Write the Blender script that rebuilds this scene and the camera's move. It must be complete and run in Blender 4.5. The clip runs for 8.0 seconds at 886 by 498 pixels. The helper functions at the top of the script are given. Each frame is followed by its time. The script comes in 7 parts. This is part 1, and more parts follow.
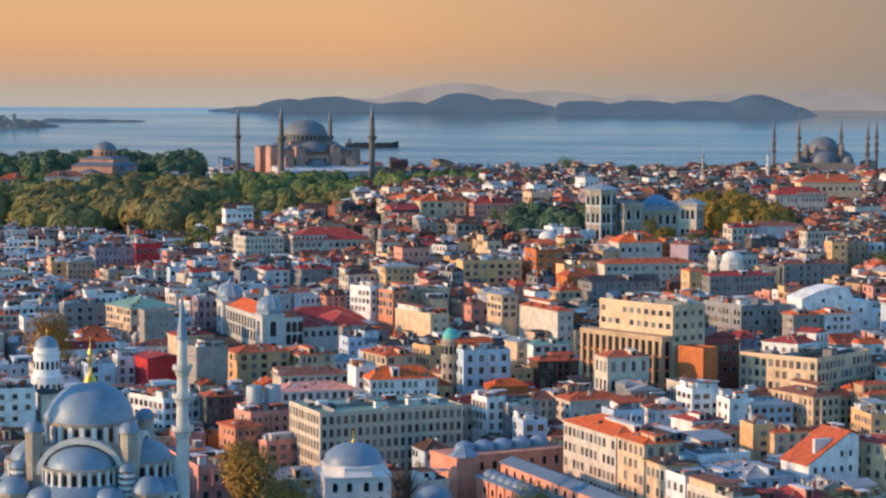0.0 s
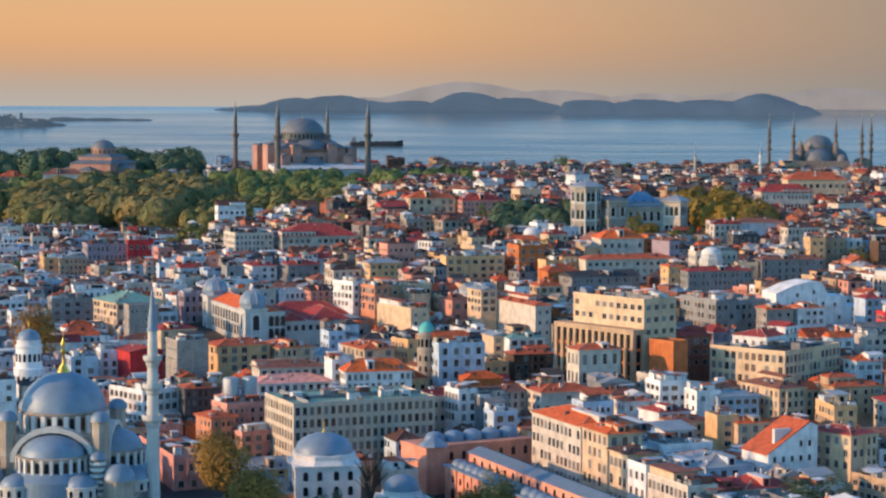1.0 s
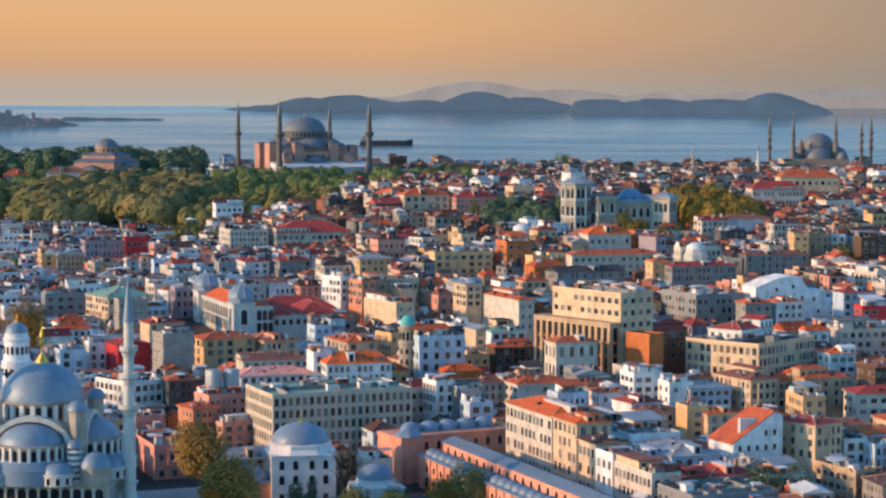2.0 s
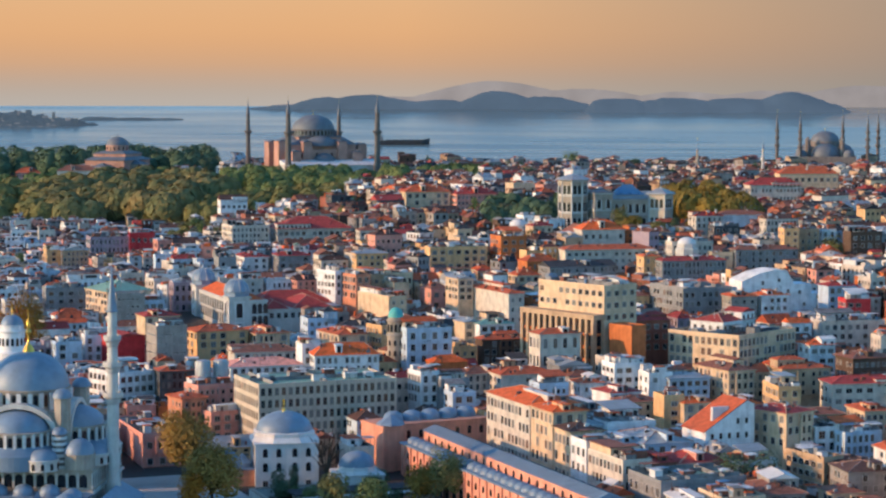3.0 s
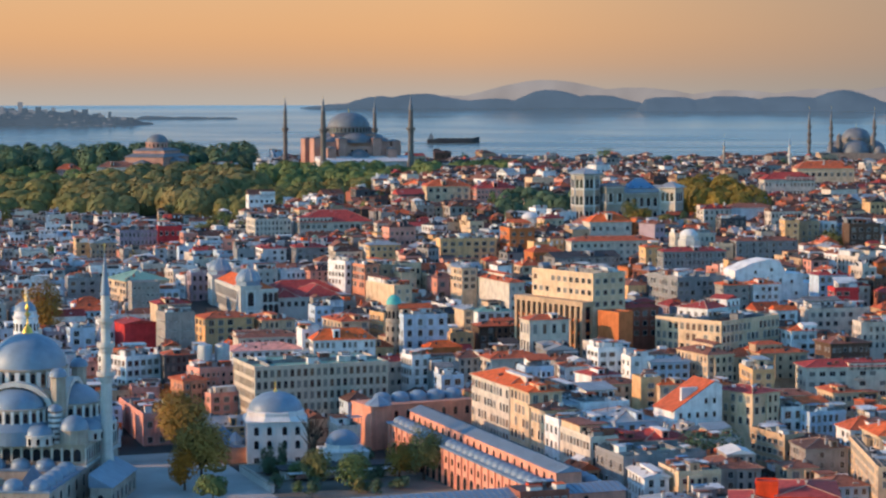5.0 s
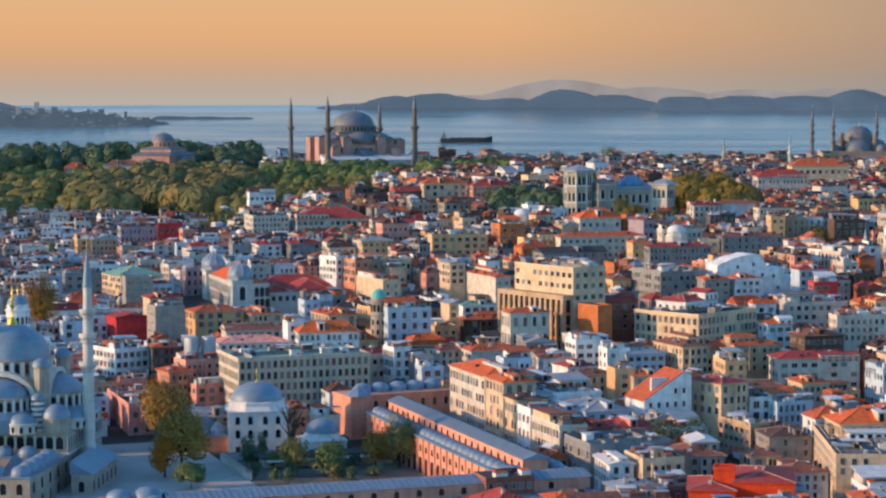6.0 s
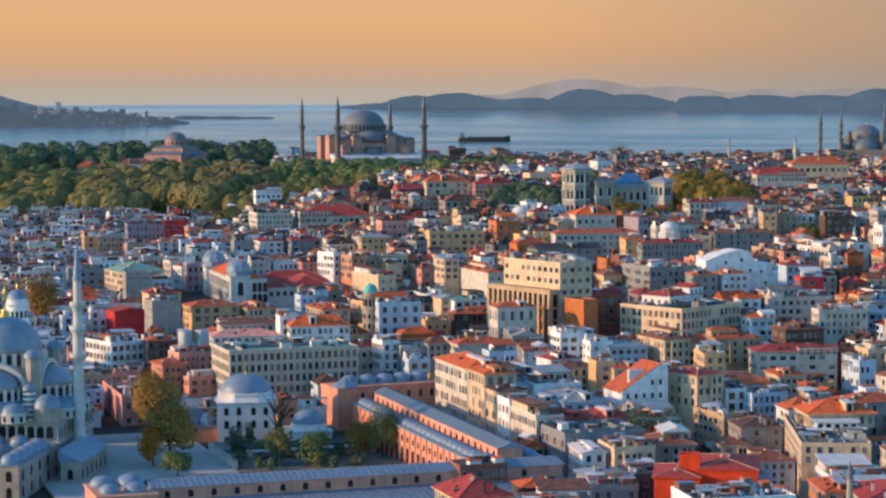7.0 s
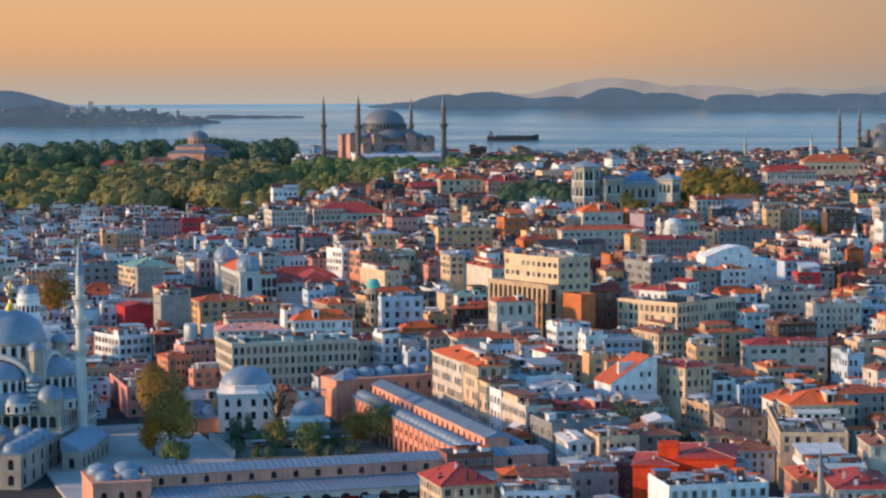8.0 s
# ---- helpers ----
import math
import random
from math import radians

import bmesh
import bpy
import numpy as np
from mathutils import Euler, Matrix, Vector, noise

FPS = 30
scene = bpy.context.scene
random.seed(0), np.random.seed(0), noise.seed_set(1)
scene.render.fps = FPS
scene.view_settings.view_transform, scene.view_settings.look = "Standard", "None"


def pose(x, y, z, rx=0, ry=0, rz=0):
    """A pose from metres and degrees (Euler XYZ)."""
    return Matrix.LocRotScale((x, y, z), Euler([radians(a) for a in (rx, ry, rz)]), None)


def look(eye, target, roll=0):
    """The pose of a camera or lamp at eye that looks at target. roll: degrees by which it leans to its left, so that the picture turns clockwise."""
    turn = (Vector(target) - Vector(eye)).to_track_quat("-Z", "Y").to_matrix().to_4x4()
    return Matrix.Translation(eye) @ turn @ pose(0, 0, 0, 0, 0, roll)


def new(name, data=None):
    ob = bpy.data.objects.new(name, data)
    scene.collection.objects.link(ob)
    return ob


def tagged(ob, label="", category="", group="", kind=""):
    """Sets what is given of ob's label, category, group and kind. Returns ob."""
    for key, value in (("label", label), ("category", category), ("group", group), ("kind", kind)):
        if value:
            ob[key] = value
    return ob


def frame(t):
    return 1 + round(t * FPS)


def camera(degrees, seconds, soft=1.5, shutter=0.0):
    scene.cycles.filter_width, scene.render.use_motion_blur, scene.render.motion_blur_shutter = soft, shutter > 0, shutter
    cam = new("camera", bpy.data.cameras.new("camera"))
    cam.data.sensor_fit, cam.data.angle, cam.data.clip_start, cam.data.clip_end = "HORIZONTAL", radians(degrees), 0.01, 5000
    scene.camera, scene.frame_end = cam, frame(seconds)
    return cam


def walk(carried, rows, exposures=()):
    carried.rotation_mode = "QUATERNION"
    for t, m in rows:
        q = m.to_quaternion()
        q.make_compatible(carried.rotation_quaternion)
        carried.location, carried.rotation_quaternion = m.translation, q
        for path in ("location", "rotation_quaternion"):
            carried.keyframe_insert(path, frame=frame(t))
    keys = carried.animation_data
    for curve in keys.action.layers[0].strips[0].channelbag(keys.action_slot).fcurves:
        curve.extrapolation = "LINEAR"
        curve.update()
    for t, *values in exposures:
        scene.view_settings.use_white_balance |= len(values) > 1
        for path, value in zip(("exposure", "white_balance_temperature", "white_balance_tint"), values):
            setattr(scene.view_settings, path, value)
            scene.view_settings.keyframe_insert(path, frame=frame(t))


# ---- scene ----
# ---------------------------------------------------------------- camera
cam = camera(22.755, 8.0, soft=2.35)
PATH = [
    (0.0, look((69.51, -582.13, 116.97), (110.30, 414.47, 45.38), 0.215)),
    (0.5, look((75.05, -588.92, 116.88), (113.58, 407.75, 44.98), 0.196)),
    (1.0, look((81.64, -595.85, 116.40), (117.09, 400.93, 44.45), 0.210)),
    (1.5, look((87.77, -602.46, 116.02), (119.66, 394.43, 44.05), 0.199)),
    (3.0, look((107.80, -624.43, 114.16), (123.89, 372.85, 42.22), 0.069)),
    (3.5, look((113.88, -631.74, 113.65), (122.91, 365.63, 41.74), 0.075)),
    (4.0, look((120.74, -640.05, 113.16), (121.68, 357.35, 41.20), 0.018)),
    (5.5, look((140.57, -663.02, 112.04), (121.60, 334.20, 39.96), -0.074)),
    (6.0, look((148.39, -671.16, 111.47), (125.06, 325.97, 39.51), -0.105)),
    (6.5, look((155.38, -679.06, 111.24), (127.10, 317.95, 39.28), -0.128)),
    (7.0, look((163.18, -687.93, 111.06), (127.77, 308.84, 39.00), -0.159)),
    (7.5, look((170.46, -696.34, 111.15), (127.68, 300.12, 38.83), -0.216)),
    (8.0, look((178.08, -704.83, 111.00), (125.91, 291.17, 38.53), -0.243)),
]
walk(cam, PATH)

# ---------------------------------------------------------------- world, sun
SUN_ELEVATION, SUN_FROM = 15.0, (-0.975, -0.20)
world = bpy.data.worlds.new("evening_sky")
scene.world = world
world.use_nodes = True


def sky_nodes():
    nt = world.node_tree
    n, ln = nt.nodes, nt.links
    n.clear()
    sky = n.new("ShaderNodeTexSky")
    sky.sky_type, sky.sun_disc = "NISHITA", False
    sky.sun_elevation = radians(SUN_ELEVATION)
    sky.sun_rotation = math.atan2(SUN_FROM[0], SUN_FROM[1])
    sky.air_density, sky.dust_density, sky.ozone_density = 1.0, 0.6, 2.5
    co = n.new("ShaderNodeTexCoord")
    sep = n.new("ShaderNodeSeparateXYZ")
    ln.new(co.outputs["Generated"], sep.inputs[0])
    # the low evening glow: dusky haze on the horizon, orange above it, fading upwards
    ramp = n.new("ShaderNodeValToRGB")
    ramp.color_ramp.interpolation = "B_SPLINE"
    els = ramp.color_ramp.elements
    stops = [(0.0, (0.50, 0.46, 0.42)), (0.16, (0.50, 0.41, 0.34)), (0.34, (0.66, 0.39, 0.23)), (0.6, (0.83, 0.44, 0.20)), (1.0, (0.78, 0.49, 0.27))]
    while len(els) < len(stops):
        els.new(0.5)
    for e, (p, c) in zip(els, stops):
        e.position, e.color = p, (*c, 1)
    mr = n.new("ShaderNodeMapRange")
    mr.inputs["From Min"].default_value, mr.inputs["From Max"].default_value = -0.008, 0.05
    ln.new(sep.outputs["Z"], mr.inputs["Value"])
    ln.new(mr.outputs[0], ramp.inputs[0])
    fade = n.new("ShaderNodeMapRange")
    fade.interpolation_type = "SMOOTHSTEP"
    fade.inputs["From Min"].default_value, fade.inputs["From Max"].default_value = 0.045, 0.22
    fade.inputs["To Min"].default_value, fade.inputs["To Max"].default_value = 1.0, 0.0
    ln.new(sep.outputs["Z"], fade.inputs["Value"])
    side = n.new("ShaderNodeMapRange")
    side.interpolation_type = "SMOOTHSTEP"
    side.inputs["From Min"].default_value, side.inputs["From Max"].default_value = -0.25, 0.6
    ln.new(sep.outputs["Y"], side.inputs["Value"])
    both = n.new("ShaderNodeMath")
    both.operation = "MULTIPLY"
    ln.new(fade.outputs[0], both.inputs[0])
    ln.new(side.outputs[0], both.inputs[1])
    # cooler and greyer away from the sun's side
    cool = n.new("ShaderNodeMapRange")
    cool.inputs["From Min"].default_value, cool.inputs["From Max"].default_value = 0.0, 0.30
    ln.new(sep.outputs["X"], cool.inputs["Value"])
    grey = n.new("ShaderNodeMix")
    grey.data_type = "RGBA"
    grey.inputs["B"].default_value = (0.268, 0.252, 0.232, 1)
    gm = n.new("ShaderNodeMath")
    gm.operation = "MULTIPLY"
    gm.inputs[1].default_value = 0.95
    ln.new(cool.outputs[0], gm.inputs[0])
    ln.new(gm.outputs[0], grey.inputs["Factor"])
    ln.new(ramp.outputs[0], grey.inputs["A"])
    bg1, bg2, mix = n.new("ShaderNodeBackground"), n.new("ShaderNodeBackground"), n.new("ShaderNodeMixShader")
    bg1.inputs["Strength"].default_value, bg2.inputs["Strength"].default_value = 0.24, 0.93
    tint = n.new("ShaderNodeMix")
    tint.data_type, tint.blend_type = "RGBA", "MULTIPLY"
    tint.inputs["Factor"].default_value = 1.0
    tint.inputs["B"].default_value = (0.62, 0.955, 1.09, 1)
    ln.new(sky.outputs[0], tint.inputs["A"])
    ln.new(tint.outputs["Result"], bg1.inputs[0])
    ln.new(grey.outputs["Result"], bg2.inputs[0])
    ln.new(both.outputs[0], mix.inputs[0])
    ln.new(bg1.outputs[0], mix.inputs[1])
    ln.new(bg2.outputs[0], mix.inputs[2])
    out = n.new("ShaderNodeOutputWorld")
    ln.new(mix.outputs[0], out.inputs[0])


sky_nodes()
sun = new("sun", bpy.data.lights.new("sun", "SUN"))
sun.data.energy, sun.data.angle, sun.data.color = 4.35, radians(1.0), (1.0, 0.565, 0.265)
sun.matrix_world = look((0, 0, 0), (-SUN_FROM[0], -SUN_FROM[1], -math.tan(radians(SUN_ELEVATION))))
scene.view_settings.exposure = 0.06

# ---------------------------------------------------------------- materials
MATS = {}


def material(name, color, rough=0.8, metal=0.0, vary=0.25, scale=0.4, fine=6.0, bump=0.15, ribs=0.0, tint=None, random_shift=0.15, spec=0.3, emit=0.0):
    """A surface with stains at one scale, grain at a finer one, and a small shift from object to object."""
    if name in MATS:
        return MATS[name]
    m = bpy.data.materials.new(name)
    m.use_nodes = True
    nt = m.node_tree
    n, ln = nt.nodes, nt.links
    b = n["Principled BSDF"]
    b.inputs["Roughness"].default_value, b.inputs["Metallic"].default_value = rough, metal
    b.inputs["Specular IOR Level"].default_value = spec
    co = n.new("ShaderNodeTexCoord")
    big, small = n.new("ShaderNodeTexNoise"), n.new("ShaderNodeTexNoise")
    big.inputs["Scale"].default_value, small.inputs["Scale"].default_value = scale, fine
    big.inputs["Detail"].default_value, small.inputs["Detail"].default_value = 5, 3
    ln.new(co.outputs["Object"], big.inputs["Vector"])
    ln.new(co.outputs["Object"], small.inputs["Vector"])
    add = n.new("ShaderNodeMath")
    add.operation = "MULTIPLY_ADD"
    add.inputs[1].default_value = 0.35
    ln.new(small.outputs[0], add.inputs[0])
    ln.new(big.outputs[0], add.inputs[2])
    info = n.new("ShaderNodeNewGeometry" if name.startswith(("wall_", "roof_")) else "ShaderNodeObjectInfo")
    add2 = n.new("ShaderNodeMath")
    add2.operation = "MULTIPLY_ADD"
    add2.inputs[1].default_value = random_shift
    ln.new(info.outputs["Random Per Island" if name.startswith(("wall_", "roof_")) else "Random"], add2.inputs[0])
    ln.new(add.outputs[0], add2.inputs[2])
    if name.startswith(("wall_", "limestone", "white_marble", "rose_brick", "pink_plaster")):
        mp, run, more = n.new("ShaderNodeMapping"), n.new("ShaderNodeTexNoise"), n.new("ShaderNodeMath")
        mp.inputs["Scale"].default_value = (1.1, 1.1, 0.09)
        run.inputs["Scale"].default_value, run.inputs["Detail"].default_value = 1.0, 4
        ln.new(co.outputs["Object"], mp.inputs["Vector"])
        ln.new(mp.outputs[0], run.inputs["Vector"])
        more.operation = "MULTIPLY_ADD"
        more.inputs[1].default_value = 0.55
        ln.new(run.outputs[0], more.inputs[0])
        shift = n.new("ShaderNodeMath")
        shift.operation = "SUBTRACT"
        shift.inputs[1].default_value = 0.275
        ln.new(add2.outputs[0], shift.inputs[0])
        ln.new(shift.outputs[0], more.inputs[2])
        add2 = more
    ramp = n.new("ShaderNodeValToRGB")
    lo = [c * (1 - vary) for c in color]
    hi = [min(0.95, c * (1 + vary * 0.8)) for c in (tint or color)]
    ramp.color_ramp.elements[0].position, ramp.color_ramp.elements[0].color = 0.42, (*lo, 1)
    ramp.color_ramp.elements[1].position, ramp.color_ramp.elements[1].color = 0.98, (*hi, 1)
    ln.new(add2.outputs[0], ramp.inputs[0])
    ln.new(ramp.outputs[0], b.inputs["Base Color"])
    if bump or ribs:
        bp = n.new("ShaderNodeBump")
        bp.inputs["Strength"].default_value, bp.inputs["Distance"].default_value = 0.6, max(bump, 0.02)
        src = small.outputs[0]
        if ribs:
            wave = n.new("ShaderNodeTexWave")
            wave.bands_direction = "DIAGONAL" if ribs < 0 else "X"
            wave.inputs["Scale"].default_value, wave.inputs["Distortion"].default_value = abs(ribs), 0.6
            ln.new(co.outputs["Object"], wave.inputs["Vector"])
            src = wave.outputs["Fac"]
        ln.new(src, bp.inputs["Height"])
        ln.new(bp.outputs[0], b.inputs["Normal"])
    if emit:
        b.inputs["Emission Color"].default_value = (*color, 1)
        b.inputs["Emission Strength"].default_value = emit
    MATS[name] = m
    return m


WALLS = {
    "white": (0.63, 0.645, 0.66),
    "offwhite": (0.50, 0.455, 0.40),
    "cream": (0.55, 0.415, 0.285),
    "sand": (0.40, 0.285, 0.19),
    "grey": (0.22, 0.225, 0.235),
    "paleblue": (0.40, 0.49, 0.59),
    "pink": (0.56, 0.265, 0.215),
    "salmon": (0.50, 0.215, 0.135),
    "yellow": (0.58, 0.37, 0.195),
    "brick": (0.26, 0.095, 0.065),
    "brown": (0.10, 0.064, 0.048),
    "orange": (0.66, 0.06, 0.015),
    "red": (0.45, 0.04, 0.045),
    "stone": (0.28, 0.255, 0.235),
    "darkgrey": (0.075, 0.08, 0.088),
    "lilac": (0.30, 0.245, 0.29),
    "rust": (0.44, 0.14, 0.05),
}
for k, c in WALLS.items():
    material("wall_" + k, c, 0.85, vary=0.38, scale=0.30, fine=2.2, bump=0.03, random_shift=0.3)
ROOFS = {"tile": (0.40, 0.088, 0.038), "tile_old": (0.20, 0.08, 0.055), "tile_bright": (0.54, 0.105, 0.03), "tile_brown": (0.085, 0.046, 0.038),
         "tile_pink": (0.60, 0.27, 0.22), "tile_crimson": (0.30, 0.045, 0.04)}
for k, c in ROOFS.items():
    material("roof_" + k, c, 0.8, vary=0.62, scale=0.55, fine=3.4, bump=0.10, random_shift=0.35)
material("roof_lead", (0.185, 0.265, 0.36), 0.5, metal=0.1, vary=0.22, scale=0.3, fine=2.0, bump=0.05, spec=0.5)
material("old_lead", (0.155, 0.175, 0.205), 0.6, metal=0.1, vary=0.25, scale=0.2, fine=1.2, bump=0.05)
material("roof_metal", (0.34, 0.37, 0.40), 0.45, metal=0.3, vary=0.25, scale=0.3, bump=0.05, ribs=1.6)
material("roof_flat", (0.19, 0.19, 0.195), 0.9, vary=0.6, scale=0.4, fine=2.0, bump=0.05)
material("roof_dark", (0.055, 0.055, 0.062), 0.9, vary=0.40, scale=0.4, bump=0.05)
material("roof_white", (0.62, 0.63, 0.64), 0.8, vary=0.25, scale=0.4, bump=0.04)
material("roof_green", (0.20, 0.36, 0.30), 0.6, vary=0.25, scale=0.4, bump=0.04, ribs=1.6)
material("roof_blue", (0.10, 0.22, 0.38), 0.5, vary=0.25, scale=0.4, bump=0.04)
material("glass", (0.014, 0.016, 0.022), 0.16, vary=0.5, scale=0.8, bump=0.0, random_shift=0.4, spec=0.5)
material("glass_curtained", (0.13, 0.125, 0.12), 0.35, vary=0.5, scale=0.9, bump=0.0, random_shift=0.4, spec=0.5)
material("wood_shutter", (0.13, 0.07, 0.045), 0.7, vary=0.3, scale=0.8, bump=0.02)
material("tile_ridge", (0.46, 0.27, 0.20), 0.85, vary=0.3, scale=0.5)
material("frame_white", (0.5, 0.49, 0.47), 0.6, vary=0.1)
material("frame_dark", (0.13, 0.10, 0.08), 0.6, vary=0.1)
material("gold", (0.85, 0.55, 0.12), 0.3, metal=1.0, vary=0.1)
material("limestone", (0.36, 0.315, 0.265), 0.85, vary=0.30, scale=0.25, fine=1.6, bump=0.06)
material("limestone_pale", (0.52, 0.52, 0.50), 0.8, vary=0.22, scale=0.25, fine=1.6, bump=0.05)
material("limestone_warm", (0.54, 0.475, 0.395), 0.85, vary=0.25, scale=0.25, fine=1.6, bump=0.05)
material("pink_plaster", (0.43, 0.245, 0.20), 0.9, vary=0.35, scale=0.12, fine=1.2, bump=0.06)
material("rose_brick", (0.68, 0.315, 0.225), 0.9, vary=0.30, scale=0.2, fine=2.5, bump=0.06)
material("minaret_stone", (0.145, 0.13, 0.122), 0.9, vary=0.25, scale=0.25, fine=1.6, bump=0.05)
material("white_marble", (0.66, 0.66, 0.65), 0.75, vary=0.18, scale=0.25, fine=1.6, bump=0.04)
material("dark_stone", (0.20, 0.18, 0.17), 0.9, vary=0.3, scale=0.3, bump=0.05)
material("steel", (0.40, 0.41, 0.42), 0.4, metal=0.7, vary=0.15)
material("dark_metal", (0.07, 0.07, 0.08), 0.5, metal=0.5, vary=0.2)
material("awning_red", (0.50, 0.05, 0.04), 0.8, vary=0.2)
material("bark", (0.10, 0.07, 0.05), 0.95, vary=0.3, bump=0.1)
# soil is set very dark: shade between the houses put into its colour
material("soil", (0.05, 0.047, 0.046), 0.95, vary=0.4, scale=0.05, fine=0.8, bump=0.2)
material("garden_soil", (0.19, 0.18, 0.16), 0.95, vary=0.4, scale=0.06, fine=0.9, bump=0.15)
material("paving", (0.40, 0.385, 0.37), 0.85, vary=0.25, scale=0.08, fine=1.2, bump=0.05)


def leaf_material(name, dark, light):
    m = bpy.data.materials.new(name)
    m.use_nodes = True
    n, ln = m.node_tree.nodes, m.node_tree.links
    b = n["Principled BSDF"]
    b.inputs["Roughness"].default_value = 0.75
    b.inputs["Specular IOR Level"].default_value = 0.15
    geo, co = n.new("ShaderNodeNewGeometry"), n.new("ShaderNodeTexCoord")
    noise_ = n.new("ShaderNodeTexNoise")
    noise_.inputs["Scale"].default_value = 0.06
    ln.new(co.outputs["Object"], noise_.inputs["Vector"])
    add = n.new("ShaderNodeMath")
    add.operation = "MULTIPLY_ADD"
    add.inputs[1].default_value = 0.22
    ln.new(geo.outputs["Random Per Island"], add.inputs[0])
    ln.new(noise_.outputs[0], add.inputs[2])
    ramp = n.new("ShaderNodeValToRGB")
    ramp.color_ramp.elements[0].position, ramp.color_ramp.elements[0].color = 0.45, (*dark, 1)
    ramp.color_ramp.elements[1].position, ramp.color_ramp.elements[1].color = 0.95, (*light, 1)
    ln.new(add.outputs[0], ramp.inputs[0])
    ln.new(ramp.outputs[0], b.inputs["Base Color"])
    MATS[name] = m


leaf_material("leaf_green", (0.1, 0.155, 0.065), (0.25, 0.29, 0.095))
leaf_material("leaf_dark", (0.07, 0.12, 0.078), (0.17, 0.235, 0.125))
leaf_material("leaf_autumn", (0.17, 0.135, 0.035), (0.42, 0.27, 0.055))
leaf_material("leaf_olive", (0.15, 0.165, 0.065), (0.33, 0.26, 0.09))
leaf_material("leaf_park", (0.17, 0.18, 0.08), (0.36, 0.26, 0.105))
leaf_material("leaf_orange", (0.36, 0.14, 0.02), (0.62, 0.26, 0.04))
leaf_material("leaf_amber", (0.30, 0.165, 0.04), (0.58, 0.31, 0.07))
leaf_material("leaf_gold", (0.26, 0.175, 0.05), (0.54, 0.32, 0.08))


def water_material():
    m = bpy.data.materials.new("sea_water")
    m.use_nodes = True
    n, ln = m.node_tree.nodes, m.node_tree.links
    b = n["Principled BSDF"]
    b.inputs["Base Color"].default_value = (0.135, 0.195, 0.215, 1)
    b.inputs["IOR"].default_value = 1.33
    co, mp = n.new("ShaderNodeTexCoord"), n.new("ShaderNodeMapping")
    mp.inputs["Scale"].default_value = (0.0016, 0.008, 0.008)
    ln.new(co.outputs["Object"], mp.inputs["Vector"])
    streak = n.new("ShaderNodeTexNoise")
    streak.inputs["Scale"].default_value, streak.inputs["Detail"].default_value = 1.0, 6
    ln.new(mp.outputs[0], streak.inputs["Vector"])
    rr = n.new("ShaderNodeMapRange")
    rr.inputs["From Min"].default_value, rr.inputs["From Max"].default_value = 0.35, 0.65
    rr.inputs["To Min"].default_value, rr.inputs["To Max"].default_value = 0.17, 0.33
    ln.new(streak.outputs[0], rr.inputs["Value"])
    # glassy calm far out, ruffled towards the town
    sy, calm, mul = n.new("ShaderNodeSeparateXYZ"), n.new("ShaderNodeMapRange"), n.new("ShaderNodeMath")
    ln.new(co.outputs["Object"], sy.inputs[0])
    calm.interpolation_type = "SMOOTHSTEP"
    calm.inputs["From Min"].default_value, calm.inputs["From Max"].default_value = 2900, 3900
    calm.inputs["To Min"].default_value, calm.inputs["To Max"].default_value = 1.0, 0.66
    ln.new(sy.outputs["Y"], calm.inputs["Value"])
    mul.operation = "MULTIPLY"
    ln.new(rr.outputs[0], mul.inputs[0])
    ln.new(calm.outputs[0], mul.inputs[1])
    ln.new(mul.outputs[0], b.inputs["Roughness"])
    wv = n.new("ShaderNodeTexNoise")
    wv.inputs["Scale"].default_value, wv.inputs["Detail"].default_value = 0.12, 4
    ln.new(co.outputs["Object"], wv.inputs["Vector"])
    bp = n.new("ShaderNodeBump")
    bp.inputs["Strength"].default_value, bp.inputs["Distance"].default_value = 0.12, 0.25
    ln.new(wv.outputs[0], bp.inputs["Height"])
    ln.new(bp.outputs[0], b.inputs["Normal"])
    MATS["sea"] = m


water_material()


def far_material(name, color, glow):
    """Land seen through miles of evening air: a backdrop whose glow is painted-in haze."""
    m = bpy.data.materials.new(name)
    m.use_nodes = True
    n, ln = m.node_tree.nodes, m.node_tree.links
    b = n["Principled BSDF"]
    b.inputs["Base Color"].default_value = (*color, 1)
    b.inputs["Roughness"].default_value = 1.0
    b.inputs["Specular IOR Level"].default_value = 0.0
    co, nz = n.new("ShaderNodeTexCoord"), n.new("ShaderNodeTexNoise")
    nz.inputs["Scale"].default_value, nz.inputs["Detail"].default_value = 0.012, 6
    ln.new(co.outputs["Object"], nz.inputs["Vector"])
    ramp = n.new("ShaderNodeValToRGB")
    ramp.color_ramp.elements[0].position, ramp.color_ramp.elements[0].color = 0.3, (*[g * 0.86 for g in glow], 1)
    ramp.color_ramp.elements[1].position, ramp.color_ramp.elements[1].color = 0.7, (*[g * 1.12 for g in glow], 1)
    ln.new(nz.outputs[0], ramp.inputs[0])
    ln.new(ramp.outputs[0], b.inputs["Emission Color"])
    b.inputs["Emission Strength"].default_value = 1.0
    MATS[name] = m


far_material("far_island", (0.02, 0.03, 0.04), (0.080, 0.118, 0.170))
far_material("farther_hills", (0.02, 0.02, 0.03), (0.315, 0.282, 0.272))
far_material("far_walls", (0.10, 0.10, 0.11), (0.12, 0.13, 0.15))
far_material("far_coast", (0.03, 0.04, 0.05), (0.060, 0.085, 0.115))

# ---------------------------------------------------------------- mesh building


